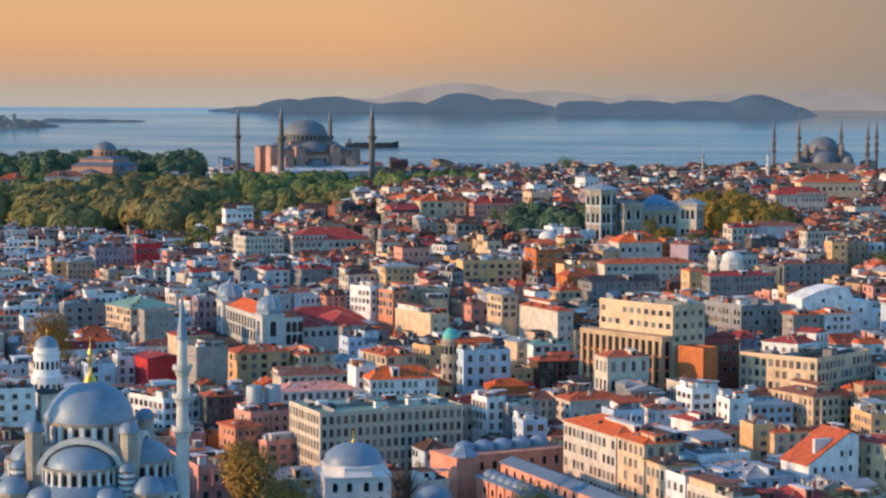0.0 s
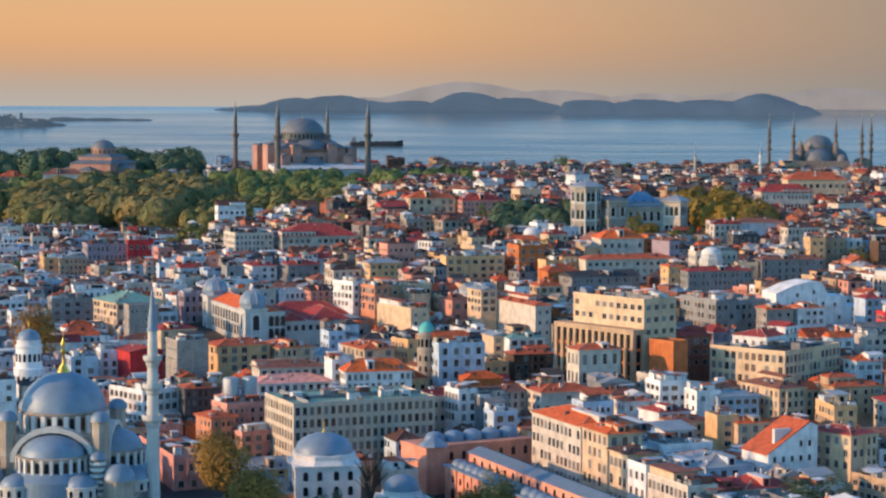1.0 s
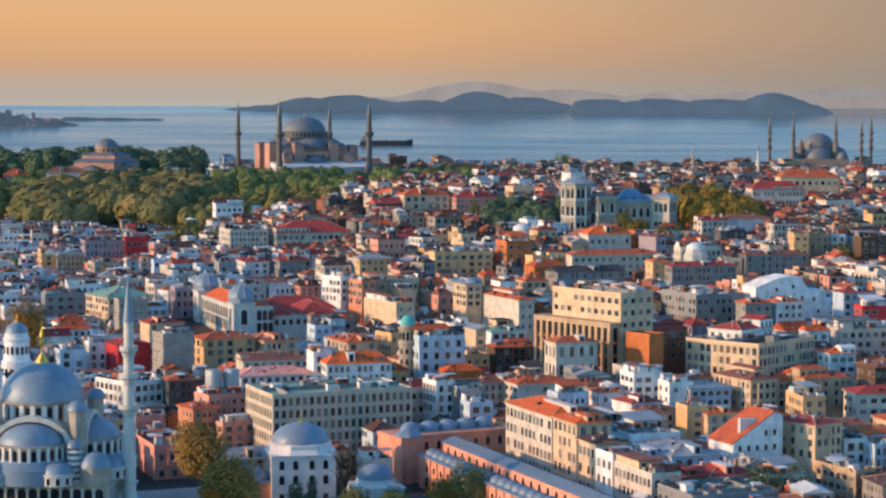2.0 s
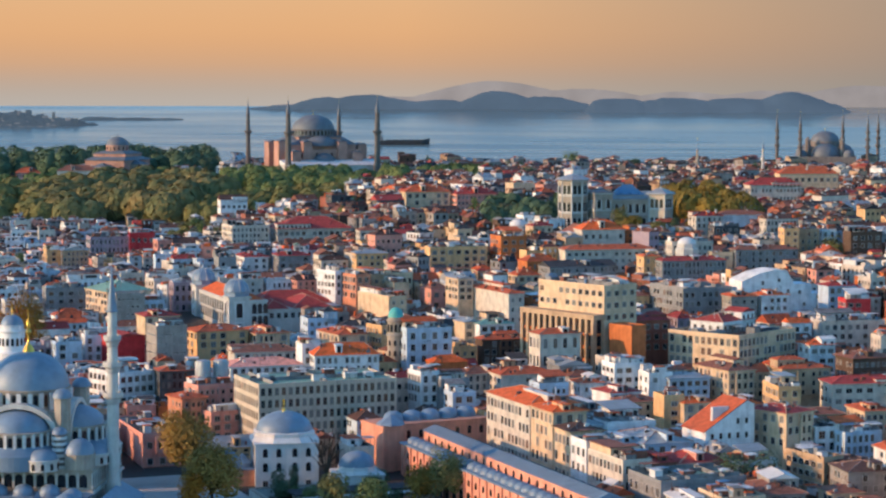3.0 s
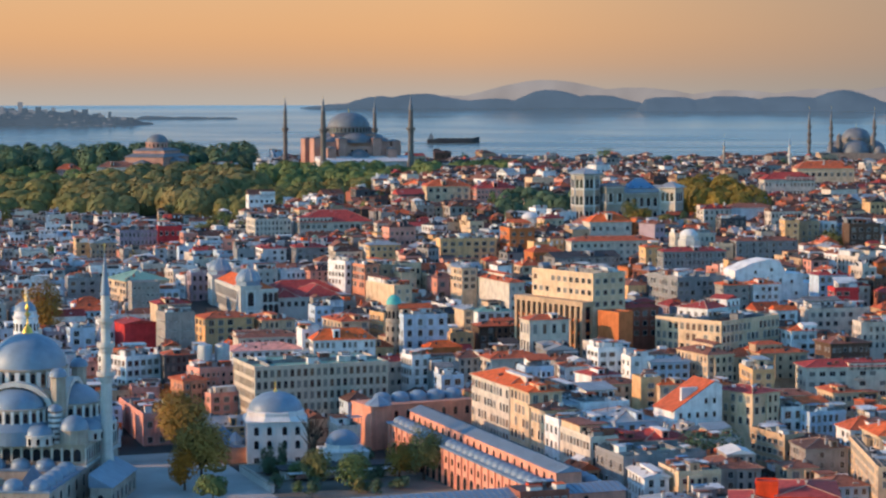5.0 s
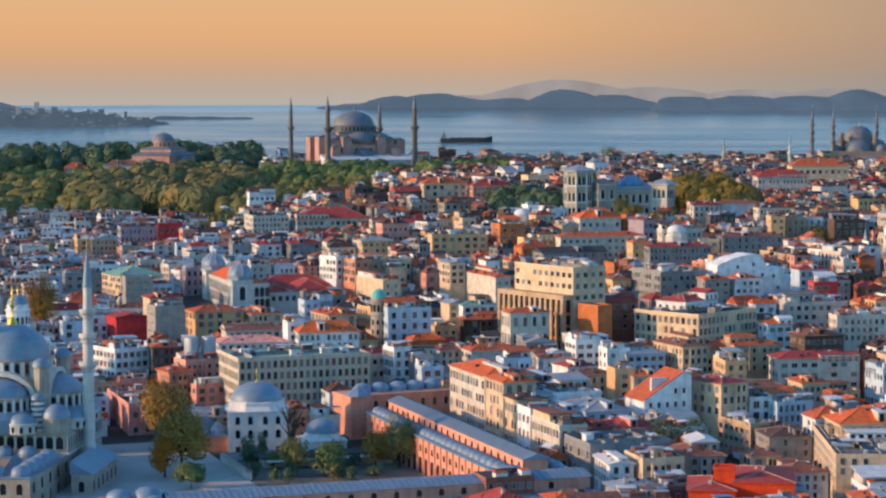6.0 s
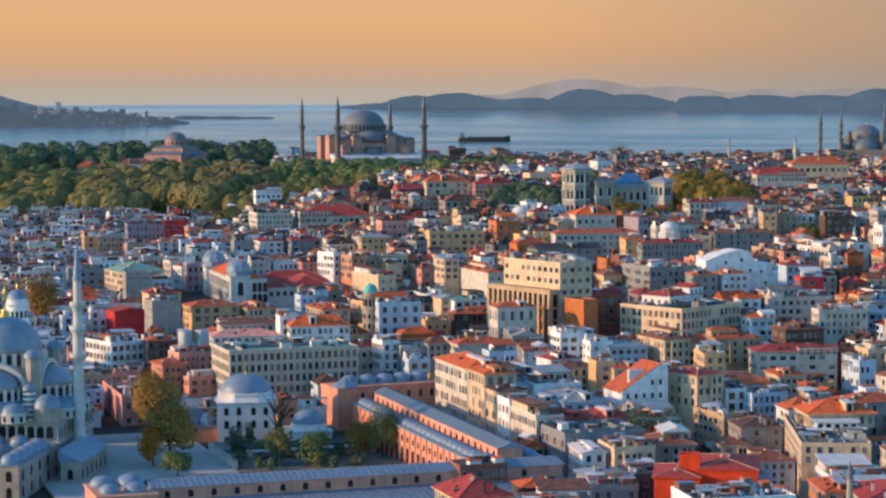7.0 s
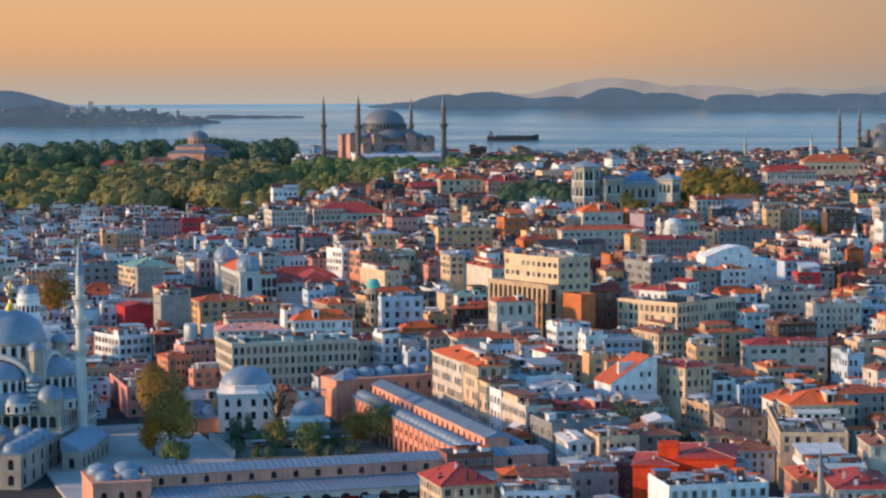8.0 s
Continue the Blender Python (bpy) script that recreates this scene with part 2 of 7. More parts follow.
class Buf:
    """Vertices, faces and their material numbers of one mesh."""

    def __init__(self):
        self.v, self.f, self.m = [], [], []

    def add(self, verts, faces, mat=0):
        k = len(self.v)
        self.v += verts
        self.f += [tuple(i + k for i in face) for face in faces]
        self.m += [mat] * len(faces)

    def box(self, x0, y0, z0, x1, y1, z1, mat=0, bottom=False):
        v = [(x0, y0, z0), (x1, y0, z0), (x1, y1, z0), (x0, y1, z0), (x0, y0, z1), (x1, y0, z1), (x1, y1, z1), (x0, y1, z1)]
        f = [(0, 1, 5, 4), (1, 2, 6, 5), (2, 3, 7, 6), (3, 0, 4, 7), (4, 5, 6, 7)]
        self.add(v, f + ([(3, 2, 1, 0)] if bottom else []), mat)

    def turned(self, profile, cx=0.0, cy=0.0, seg=24, mat=0, a0=0.0, a1=360.0, phase=0.0):
        """A profile of (radius, height) turned about an upright axis."""
        full = a1 - a0 >= 359.9
        cols = seg if full else seg + 1
        v = []
        for r, z in profile:
            for i in range(cols):
                a = radians(a0 + phase + (a1 - a0) * i / seg)
                v.append((cx + r * math.cos(a), cy + r * math.sin(a), z))
        f = []
        for j in range(len(profile) - 1):
            for i in range(seg):
                k = (i + 1) % cols if full else i + 1
                f.append((j * cols + i, j * cols + k, (j + 1) * cols + k, (j + 1) * cols + i))
        self.add(v, f, mat)

    def dome(self, r, z0, h, cx=0.0, cy=0.0, seg=28, rings=8, mat=0, a0=0.0, a1=360.0):
        prof = [(max(0.02, r * math.cos(math.pi / 2 * i / rings)), z0 + h * math.sin(math.pi / 2 * i / rings)) for i in range(rings + 1)]
        self.turned(prof, cx, cy, seg, mat, a0, a1)

    def prism(self, poly, z0, z1, mat=0):
        k = len(poly)
        v = [(x, y, z0) for x, y in poly] + [(x, y, z1) for x, y in poly]
        self.add(v, [(i, (i + 1) % k, (i + 1) % k + k, i + k) for i in range(k)] + [tuple(range(k, 2 * k))], mat)

    def mesh(self, name, mats):
        me = bpy.data.meshes.new(name)
        me.from_pydata(self.v, [], self.f)
        me.polygons.foreach_set("material_index", self.m)
        for m in mats:
            me.materials.append(MATS[m])
        me.update()
        return me


def smooth(ob, angle=40):
    ob.data.polygons.foreach_set("use_smooth", [True] * len(ob.data.polygons))
    ob.data.set_sharp_from_angle(angle=radians(angle))
    return ob


def part(name, buf, mats, parent, label="", round_=False):
    ob = new(name, buf if isinstance(buf, bpy.types.Mesh) else buf.mesh(name, mats))
    ob.parent = parent
    if label:
        ob["label"] = label
    if round_:
        smooth(ob)
    return ob


def thing(name, m, label, category, group="", kind=""):
    ob = new(name)
    ob.matrix_world = m
    ob.empty_display_size = 1.0
    return tagged(ob, label, category, group, kind)


# ---------------------------------------------------------------- ground
SPOTS = [(-120, -150, -8), (60, -150, -8), (0, 0, -8), (100, 20, -7), (240, -120, -7), (150, 30, -6), (212, 12, -3), (60, 100, -5), (105, 185, 3), (158, 212, 7),
         (200, 155, 8), (280, 200, 14), (243, 269, 20), (0, 350, 14), (154, 416, 30), (240, 378, 32), (350, 380, 34), (220, 520, 42), (-43, 600, 17), (-180, 500, 10),
         (80, 600, 36), (60, 760, 41), (220, 900, 45), (450, 900, 44), (32, 1140, 43), (-110, 1116, 46), (470, 1266, 42), (-250, 950, 36), (-140, 800, 24), (560, 520, 38), (330, 40, 2)]
_S = np.array(SPOTS, float)


def _kernel(d):
    return np.sqrt(d * d + 60.0**2)


_D = np.linalg.norm(_S[:, None, :2] - _S[None, :, :2], axis=-1)
_W = np.linalg.solve(_kernel(_D) + 2.0 * np.eye(len(_S)), _S[:, 2] - 20)


def ground_many(x, y):
    d = np.sqrt((x[..., None] - _S[:, 0]) ** 2 + (y[..., None] - _S[:, 1]) ** 2)
    z = np.clip(20 + _kernel(d) @ _W, -8, 58)
    t = np.clip((y - 1330) / 220, 0, 1)
    z = z * (1 - t * t * (3 - 2 * t)) + (-16) * t * t * (3 - 2 * t)
    return z


def ground(x, y):
    return float(ground_many(np.array([float(x)]), np.array([float(y)]))[0])


def sheet(name, xs, ys, zs, mats):
    v = [(x, y, zs[j][i]) for j, y in enumerate(ys) for i, x in enumerate(xs)]
    k = len(xs)
    f = [(j * k + i, j * k + i + 1, (j + 1) * k + i + 1, (j + 1) * k + i) for j in range(len(ys) - 1) for i in range(k - 1)]
    b = Buf()
    b.add(v, f)
    return smooth(new(name, b.mesh(name, mats)), 180)


_xs, _ys = list(np.arange(-900, 1301, 20.0)), list(np.arange(-1000, 1601, 20.0))
_gx, _gy = np.meshgrid(_xs, _ys)
tagged(sheet("ground", _xs, _ys, ground_many(_gx, _gy), ["soil"]), "dark grey-brown city ground between the buildings", "ground", kind="structure")

_xs = list(np.linspace(-2600, 2600, 40))
_ys = list(np.linspace(1380, 4180, 120))


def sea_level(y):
    """Flat by the shore, raised far out so the horizon fits the camera's view."""
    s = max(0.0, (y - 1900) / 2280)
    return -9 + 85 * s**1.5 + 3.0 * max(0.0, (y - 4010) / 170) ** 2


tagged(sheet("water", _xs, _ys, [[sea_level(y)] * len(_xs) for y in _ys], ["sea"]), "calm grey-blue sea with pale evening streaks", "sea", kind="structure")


def ridge(name, label, mat, y, x0, x1, base, humps, rough=3.0, deep=60):
    """A far line of hills: humps are (x, width, height) over its base."""
    xs = np.linspace(x0, x1, 220)
    h = np.zeros(len(xs))
    for cx, w, hh in humps:
        h = np.maximum(h, hh * np.exp(-(((xs - cx) / w) ** 2))) + 0.12 * hh * np.exp(-(((xs - cx) / w) ** 2))
    edge = np.clip(np.minimum(xs - x0, x1 - xs) / 25, 0, 1)
    h = np.array([(hv + rough * (noise.noise((xv * 0.02, y, 0)) + 0.5 * noise.noise((xv * 0.07, y, 3)))) * e for hv, xv, e in zip(h, xs, edge)])
    v, f = [], []
    k = len(xs)
    for j, (dy, s) in enumerate([(0, 0.0), (deep * 0.25, 0.45), (deep * 0.6, 0.8), (deep, 1.0), (deep * 1.6, 0.7), (deep * 2.2, 0.0)]):
        v += [(x, y + dy, base - 2 + (max(0, hv) + 2) * s) for x, hv in zip(xs, h)]
    for j in range(5):
        f += [(j * k + i, j * k + i + 1, (j + 1) * k + i + 1, (j + 1) * k + i) for i in range(k - 1)]
    b = Buf()
    b.add(v, f)
    return tagged(smooth(new(name, b.mesh(name, [mat])), 180), label, "hills", kind="structure")


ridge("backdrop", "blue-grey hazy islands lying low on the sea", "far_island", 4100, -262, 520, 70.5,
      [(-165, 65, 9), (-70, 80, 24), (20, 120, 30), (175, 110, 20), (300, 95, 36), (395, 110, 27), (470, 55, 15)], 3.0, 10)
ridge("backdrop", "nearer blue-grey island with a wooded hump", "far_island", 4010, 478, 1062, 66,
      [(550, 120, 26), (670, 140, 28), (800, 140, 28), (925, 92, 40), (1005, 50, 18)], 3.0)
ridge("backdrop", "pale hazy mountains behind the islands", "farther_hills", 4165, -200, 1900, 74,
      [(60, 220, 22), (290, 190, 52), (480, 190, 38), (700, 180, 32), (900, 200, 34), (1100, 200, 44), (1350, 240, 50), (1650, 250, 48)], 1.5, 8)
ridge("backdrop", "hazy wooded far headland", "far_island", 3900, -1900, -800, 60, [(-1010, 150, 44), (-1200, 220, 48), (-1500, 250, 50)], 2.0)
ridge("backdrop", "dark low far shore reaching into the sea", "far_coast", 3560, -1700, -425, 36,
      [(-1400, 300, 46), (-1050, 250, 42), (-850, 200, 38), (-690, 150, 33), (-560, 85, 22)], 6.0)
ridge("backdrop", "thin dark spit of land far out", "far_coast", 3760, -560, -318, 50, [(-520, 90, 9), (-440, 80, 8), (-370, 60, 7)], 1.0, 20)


def coast_houses():
    rng = random.Random(8)
    b = Buf()
    for _ in range(700):
        x = rng.uniform(-1500, -520)
        s = rng.uniform(0, 1)
        hgt = 40 * min(1.0, (-460 - x) / 160)
        y, z = 3560 + 10 + 45 * s, 34 + hgt * (0.15 + 0.85 * s)
        w = rng.uniform(2, 5.5)
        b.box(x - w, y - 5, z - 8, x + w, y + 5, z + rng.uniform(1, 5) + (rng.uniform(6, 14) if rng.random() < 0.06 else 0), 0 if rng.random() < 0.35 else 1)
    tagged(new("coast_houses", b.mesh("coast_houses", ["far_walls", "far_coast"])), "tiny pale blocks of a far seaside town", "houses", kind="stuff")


coast_houses()


# ---------------------------------------------------------------- trees
def leaves(b, rng, cx, cy, cz, rx, rz, count, size, mat=0, lobes=7):
    """Leaf clumps strewn over the lobes of one crown."""
    lob = []
    for _ in range(lobes):
        a, q = rng.uniform(0, 2 * math.pi), rng.uniform(0.2, 0.62)
        lob.append((cx + math.cos(a) * rx * q, cy + math.sin(a) * rx * q, cz + rng.uniform(-0.45, 0.55) * rz, rng.uniform(0.42, 0.66)))
    lob.append((cx, cy, cz + 0.2 * rz, 0.7))
    for _ in range(count):
        lx, ly, lz, s = lob[rng.randrange(len(lob))]
        u = Vector((rng.gauss(0, 1), rng.gauss(0, 1), rng.gauss(0, 1) + 0.25)).normalized()
        d = rng.uniform(0.80, 1.05)
        p = Vector((lx + u.x * rx * s * d, ly + u.y * rx * s * d, lz + u.z * rz * s * d))
        nrm = (u * 0.65 + Vector((0, 0, 0.55)) + 0.16 * Vector((rng.uniform(-1, 1), rng.uniform(-1, 1), rng.uniform(-1, 1)))).normalized()
        t = nrm.orthogonal().normalized()
        w = nrm.cross(t)
        a = rng.uniform(0, 6.28)
        t, w = t * math.cos(a) + w * math.sin(a), w * math.cos(a) - t * math.sin(a)
        k = size * rng.uniform(0.6, 1.25)
        bend = nrm * (-0.25 * k)
        b.add([tuple(p - t * k + bend), tuple(p - w * k * 0.7), tuple(p + t * k + bend), tuple(p + w * k * 0.7)], [(0, 1, 2), (0, 2, 3)], mat)


def limb(b, p0, p1, r0, r1, seg=7):
    p0, p1 = Vector(p0), Vector(p1)
    ax = (p1 - p0).normalized()
    u = ax.orthogonal().normalized()
    w = ax.cross(u)
    v = []
    for p, r in ((p0, r0), (p1, r1)):
        v += [tuple(p + (u * math.cos(6.2832 * i / seg) + w * math.sin(6.2832 * i / seg)) * r) for i in range(seg)]
    b.add(v, [(i, (i + 1) % seg, (i + 1) % seg + seg, i + seg) for i in range(seg)])


def tree(x, y, h, r, leaf="leaf_autumn", seed=0, count=1500, size=0.55, label="broad street tree with yellowing leaves", z=None):
    rng = random.Random(seed * 97 + 5)
    t = thing("tree", pose(x, y, ground(x, y) if z is None else z), label, "tree", "trees")
    b = Buf()
    fork = h * 0.28
    limb(b, (0, 0, -0.5), (0.1, 0.1, fork), 0.055 * h * 0.6, 0.03 * h * 0.6, 9)
    for i in range(6):
        a = i * 1.05 + rng.uniform(-0.3, 0.3)
        q = rng.uniform(0.35, 0.7) * r
        end = (math.cos(a) * q, math.sin(a) * q, h * rng.uniform(0.62, 0.88))
        limb(b, (0.1, 0.1, fork * 0.95), end, 0.016 * h, 0.004 * h)
        limb(b, [0.6 * e for e in end[:2]] + [fork + 0.6 * (end[2] - fork)], (end[0] * 1.3, end[1] * 1.1, end[2] + 0.05 * h), 0.007 * h, 0.002 * h, 5)
    if not count:
        for i in range(26):
            a, q, z = rng.uniform(0, 6.28), rng.uniform(0.5, 1.1) * r, rng.uniform(0.45, 1.0) * h
            limb(b, (math.cos(a) * q * 0.25, math.sin(a) * q * 0.25, z * 0.7), (math.cos(a) * q, math.sin(a) * q, z), 0.011 * h, 0.003 * h, 5)
    part("trunk", b, ["bark"], t)
    if count:
        c = Buf()
        leaves(c, rng, 0, 0, h * 0.56, r, h * 0.46, count, size, 0, 10)
        part("crown", c, [leaf], t)
    return t


def canopy(name, label, spots, leaf, size=1.1, per=1700, seed=1):
    """Close-standing park trees whose crowns merge into one rolling canopy: leaf clumps on the outside of the crowns alone."""
    rng = random.Random(seed)
    crowns = [(x, y, ground(x, y) + h * 0.42, r, h * 0.58) for x, y, r, h in spots]
    b = Buf()
    for x, y, z, r, rz in crowns:
        near = [c for c in crowns if c[:2] != (x, y) and math.hypot(c[0] - x, c[1] - y) < c[3] + r]
        for _ in range(per):
            u = Vector((rng.gauss(0, 1), rng.gauss(0, 1), rng.gauss(0, 1) + 0.3)).normalized()
            if u.y > 0.75:
                continue
            bump = 0.97 + 0.16 * noise.noise((x + u.x * 3.1, y + u.y * 3.1, u.z * 3.1)) + rng.uniform(-0.03, 0.05)
            p = Vector((x + u.x * r * bump, y + u.y * r * bump, z + u.z * rz * bump))
            if any(((p.x - c[0]) / c[3]) ** 2 + ((p.y - c[1]) / c[3]) ** 2 + ((p.z - c[2]) / c[4]) ** 2 < 0.82 for c in near):
                continue
            n = (u + 0.35 * Vector((rng.uniform(-1, 1), rng.uniform(-1, 1), rng.uniform(-1, 1)))).normalized()
            a = n.orthogonal().normalized()
            w = n.cross(a)
            k = size * rng.uniform(0.6, 1.25)
            b.add([tuple(p - a * k), tuple(p - w * k * 0.75), tuple(p + a * k), tuple(p + w * k * 0.75)], [(0, 1, 2), (0, 2, 3)])
    return tagged(new(name, b.mesh(name, [leaf])), label, "woods", kind="stuff")


def grove(name, label, spots, leaf, size=1.3, per=230, seed=1):
    """Far woodland: spots are (x, y, crown radius, height)."""
    rng = random.Random(seed)
    b = Buf()
    for x, y, r, h in spots:
        leaves(b, rng, x, y, ground(x, y) + h * 0.50, r, h * 0.50, per, size, 0, 6)
    return tagged(new(name, b.mesh(name, [leaf])), label, "woods", kind="stuff")


# ---------------------------------------------------------------- houses
TAKEN = []
FRONTS = []
WINDOW_MESH = {}


def claim(x, y, rot, w, d, pad=1.0):
    TAKEN.append((x, y, math.cos(radians(rot)), math.sin(radians(rot)), w / 2 + pad, d / 2 + pad, math.hypot(w, d) / 2 + pad))


def free(x, y, r):
    for tx, ty, c, s, hw, hd, rr in TAKEN:
        dx, dy = x - tx, y - ty
        if dx * dx + dy * dy > (rr + r) ** 2:
            continue
        if abs(dx * c + dy * s) < hw + r * 0.8 and abs(-dx * s + dy * c) < hd + r * 0.8:
            return False
    return True


FAR, FAR_MATS = Buf(), []


def far_add(m, b, mats):
    """Lay one far house into the joined mass of them."""
    for q in mats:
        if q not in FAR_MATS:
            FAR_MATS.append(q)
    idx = [FAR_MATS.index(q) for q in mats]
    k = len(FAR.v)
    FAR.v += [tuple(m @ Vector(v)) for v in b.v]
    FAR.f += [tuple(i + k for i in f) for f in b.f]
    FAR.m += [idx[i] for i in b.m]


def window_shape(b, x, z, w, h, m=None, arch=False):
    """One window in the wall plane y = 0, facing -y: a proud frame and a pane set back in it."""
    f = 0.10
    b.box(x - w / 2 - f, -0.10, z - f, x - w / 2, 0.05, z + h + f, 1)
    b.box(x + w / 2, -0.10, z - f, x + w / 2 + f, 0.05, z + h + f, 1)
    b.box(x - w / 2, -0.10, z + h, x + w / 2, 0.05, z + h + f, 1)
    b.box(x - w / 2 - 0.12, -0.18, z - f, x + w / 2 + 0.12, 0.05, z, 1)
    b.add([(x - w / 2, -0.03, z), (x + w / 2, -0.03, z), (x + w / 2, -0.03, z + h), (x - w / 2, -0.03, z + h)], [(0, 1, 2, 3)], 0)
    if w > 0.9:
        b.box(x - 0.035, -0.06, z, x + 0.035, -0.02, z + h, 1)


def window_mesh(w, h, frame_mat, pane="glass"):
    key = (round(w, 1), round(h, 1), frame_mat, pane)
    if key not in WINDOW_MESH:
        b = Buf()
        window_shape(b, 0, 0, key[0], key[1])
        WINDOW_MESH[key] = b.mesh("window", [pane, frame_mat])
    return WINDOW_MESH[key]


def ridge_cap(b, p, q, r, mat):
    """A raised row of cap tiles along a hip or ridge."""
    p, q = Vector(p), Vector(q)
    side = (q - p).cross(Vector((0, 0, 1))).normalized() * r
    up = Vector((0, 0, r * 0.8))
    v = [p - side, p + side, p + up, q - side, q + side, q + up]
    b.add([tuple(k) for k in v], [(0, 2, 5, 3), (2, 1, 4, 5)], mat)


def hip_roof(b, w, d, z, h, over=0.5, inset=None, mat=0, fascia=1, caps=None, ox=0.0, oy=0.0):
    """A hipped roof (inset = how far the ridge ends lie back; 0 makes a gable) on eaves with some thickness."""
    W, D = w / 2 + over, d / 2 + over
    e = 0.22
    long_x = W >= D
    ins = (min(W, D) if inset is None else inset)
    if long_x:
        r0, r1 = (-W + ins, 0), (W - ins, 0)
    else:
        r0, r1 = (0, -D + ins), (0, D - ins)
    v = [(-W, -D, z + e), (W, -D, z + e), (W, D, z + e), (-W, D, z + e), (*r0, z + e + h), (*r1, z + e + h)]
    v = [(x + ox, y + oy, q) for x, y, q in v]
    f = [(0, 1, 5, 4), (1, 2, 5), (2, 3, 4, 5), (3, 0, 4)] if long_x else [(0, 1, 4), (1, 2, 5, 4), (2, 3, 5), (3, 0, 4, 5)]
    b.add(v, f, mat)
    b.add([(x, y, z) for x, y, _ in v[:4]] + v[:4], [(0, 1, 5, 4), (1, 2, 6, 5), (2, 3, 7, 6), (3, 0, 4, 7), (3, 2, 1, 0)], fascia)
    cap = mat if caps is None else caps
    ridge_cap(b, v[4], v[5], 0.24, cap)
    if inset is None:
        for corner, end in ((0, 4), (3, 4 if long_x else 5), (1, 5 if long_x else 4), (2, 5)):
            ridge_cap(b, v[corner], v[end], 0.2, cap)


def flat_roof(b, w, d, z, parapet=0.8, mat=0, wall=1, t=0.25):
    W, D = w / 2, d / 2
    b.box(-W + t, -D + t, z - 0.1, W - t, D - t, z + 0.12, mat)
    for x0, y0, x1, y1 in ((-W - 0.04, -D - 0.04, W + 0.04, -D + t), (-W - 0.04, D - t, W + 0.04, D + 0.04), (-W - 0.04, -D + t, -W + t, D - t), (W - t, -D + t, W + 0.04, D - t)):
        b.box(x0, y0, z - 0.02, x1, y1, z + parapet, wall, True)


def clutter(h_, w, d, z, rng, many):
    """Stair-houses, tanks, cooling boxes, chimneys and dishes up on a roof."""
    for _ in range(many):
        x, y = rng.uniform(-w * 0.36, w * 0.36), rng.uniform(-d * 0.36, d * 0.36)
        kind = rng.random()
        b = Buf()
        if kind < 0.25:
            a, c, e = rng.uniform(1.4, 2.6), rng.uniform(1.3, 2.2), rng.uniform(2.2, 2.8)
            b.box(x - a, y - c, z, x + a, y + c, z + e, 0)
            b.box(x - a - 0.2, y - c - 0.2, z + e, x + a + 0.2, y + c + 0.2, z + e + 0.18, 1, True)
            b.box(x - 0.45, y - c - 0.05, z + 0.1, x + 0.45, y - c + 0.02, z + 2.0, 2)
            part("stair_house", b, ["wall_" + rng.choice(["white", "offwhite", "grey", "sand"]), rng.choice(["roof_flat", "roof_tile_old", "roof_white"]), "frame_dark"], h_)
        elif kind < 0.45:
            b.box(x - 0.5, y - 0.4, z, x + 0.5, y + 0.4, z + 1.0, 0)
            b.box(x - 0.42, y - 0.44, z + 0.15, x + 0.42, y - 0.38, z + 0.85, 1)
            part("air_unit", b, ["roof_white", "dark_metal"], h_)
        elif kind < 0.62:
            b.box(x - 0.35, y - 0.35, z - 0.4, x + 0.35, y + 0.35, z + 1.9, 0)
            b.box(x - 0.45, y - 0.45, z + 1.9, x + 0.45, y + 0.45, z + 2.05, 1, True)
            part("chimney", b, ["wall_" + rng.choice(["offwhite", "brick", "grey"]), "roof_tile_old"], h_)
        elif kind < 0.8:
            b.turned([(0.02, z), (0.55, z), (0.55, z + 1.2), (0.4, z + 1.4), (0.02, z + 1.45)], x, y, 12, 0)
            part("water_tank", b, [rng.choice(["roof_white", "steel", "roof_blue"])], h_, round_=True)
        else:
            b.box(x - 0.04, y - 0.04, z, x + 0.04, y + 0.04, z + 1.2, 0)
            b.turned([(0.02, z + 1.15), (0.35, z + 1.22), (0.55, z + 1.38)], x, y, 12, 1)
            part("dish", b, ["steel", "roof_white"], h_)


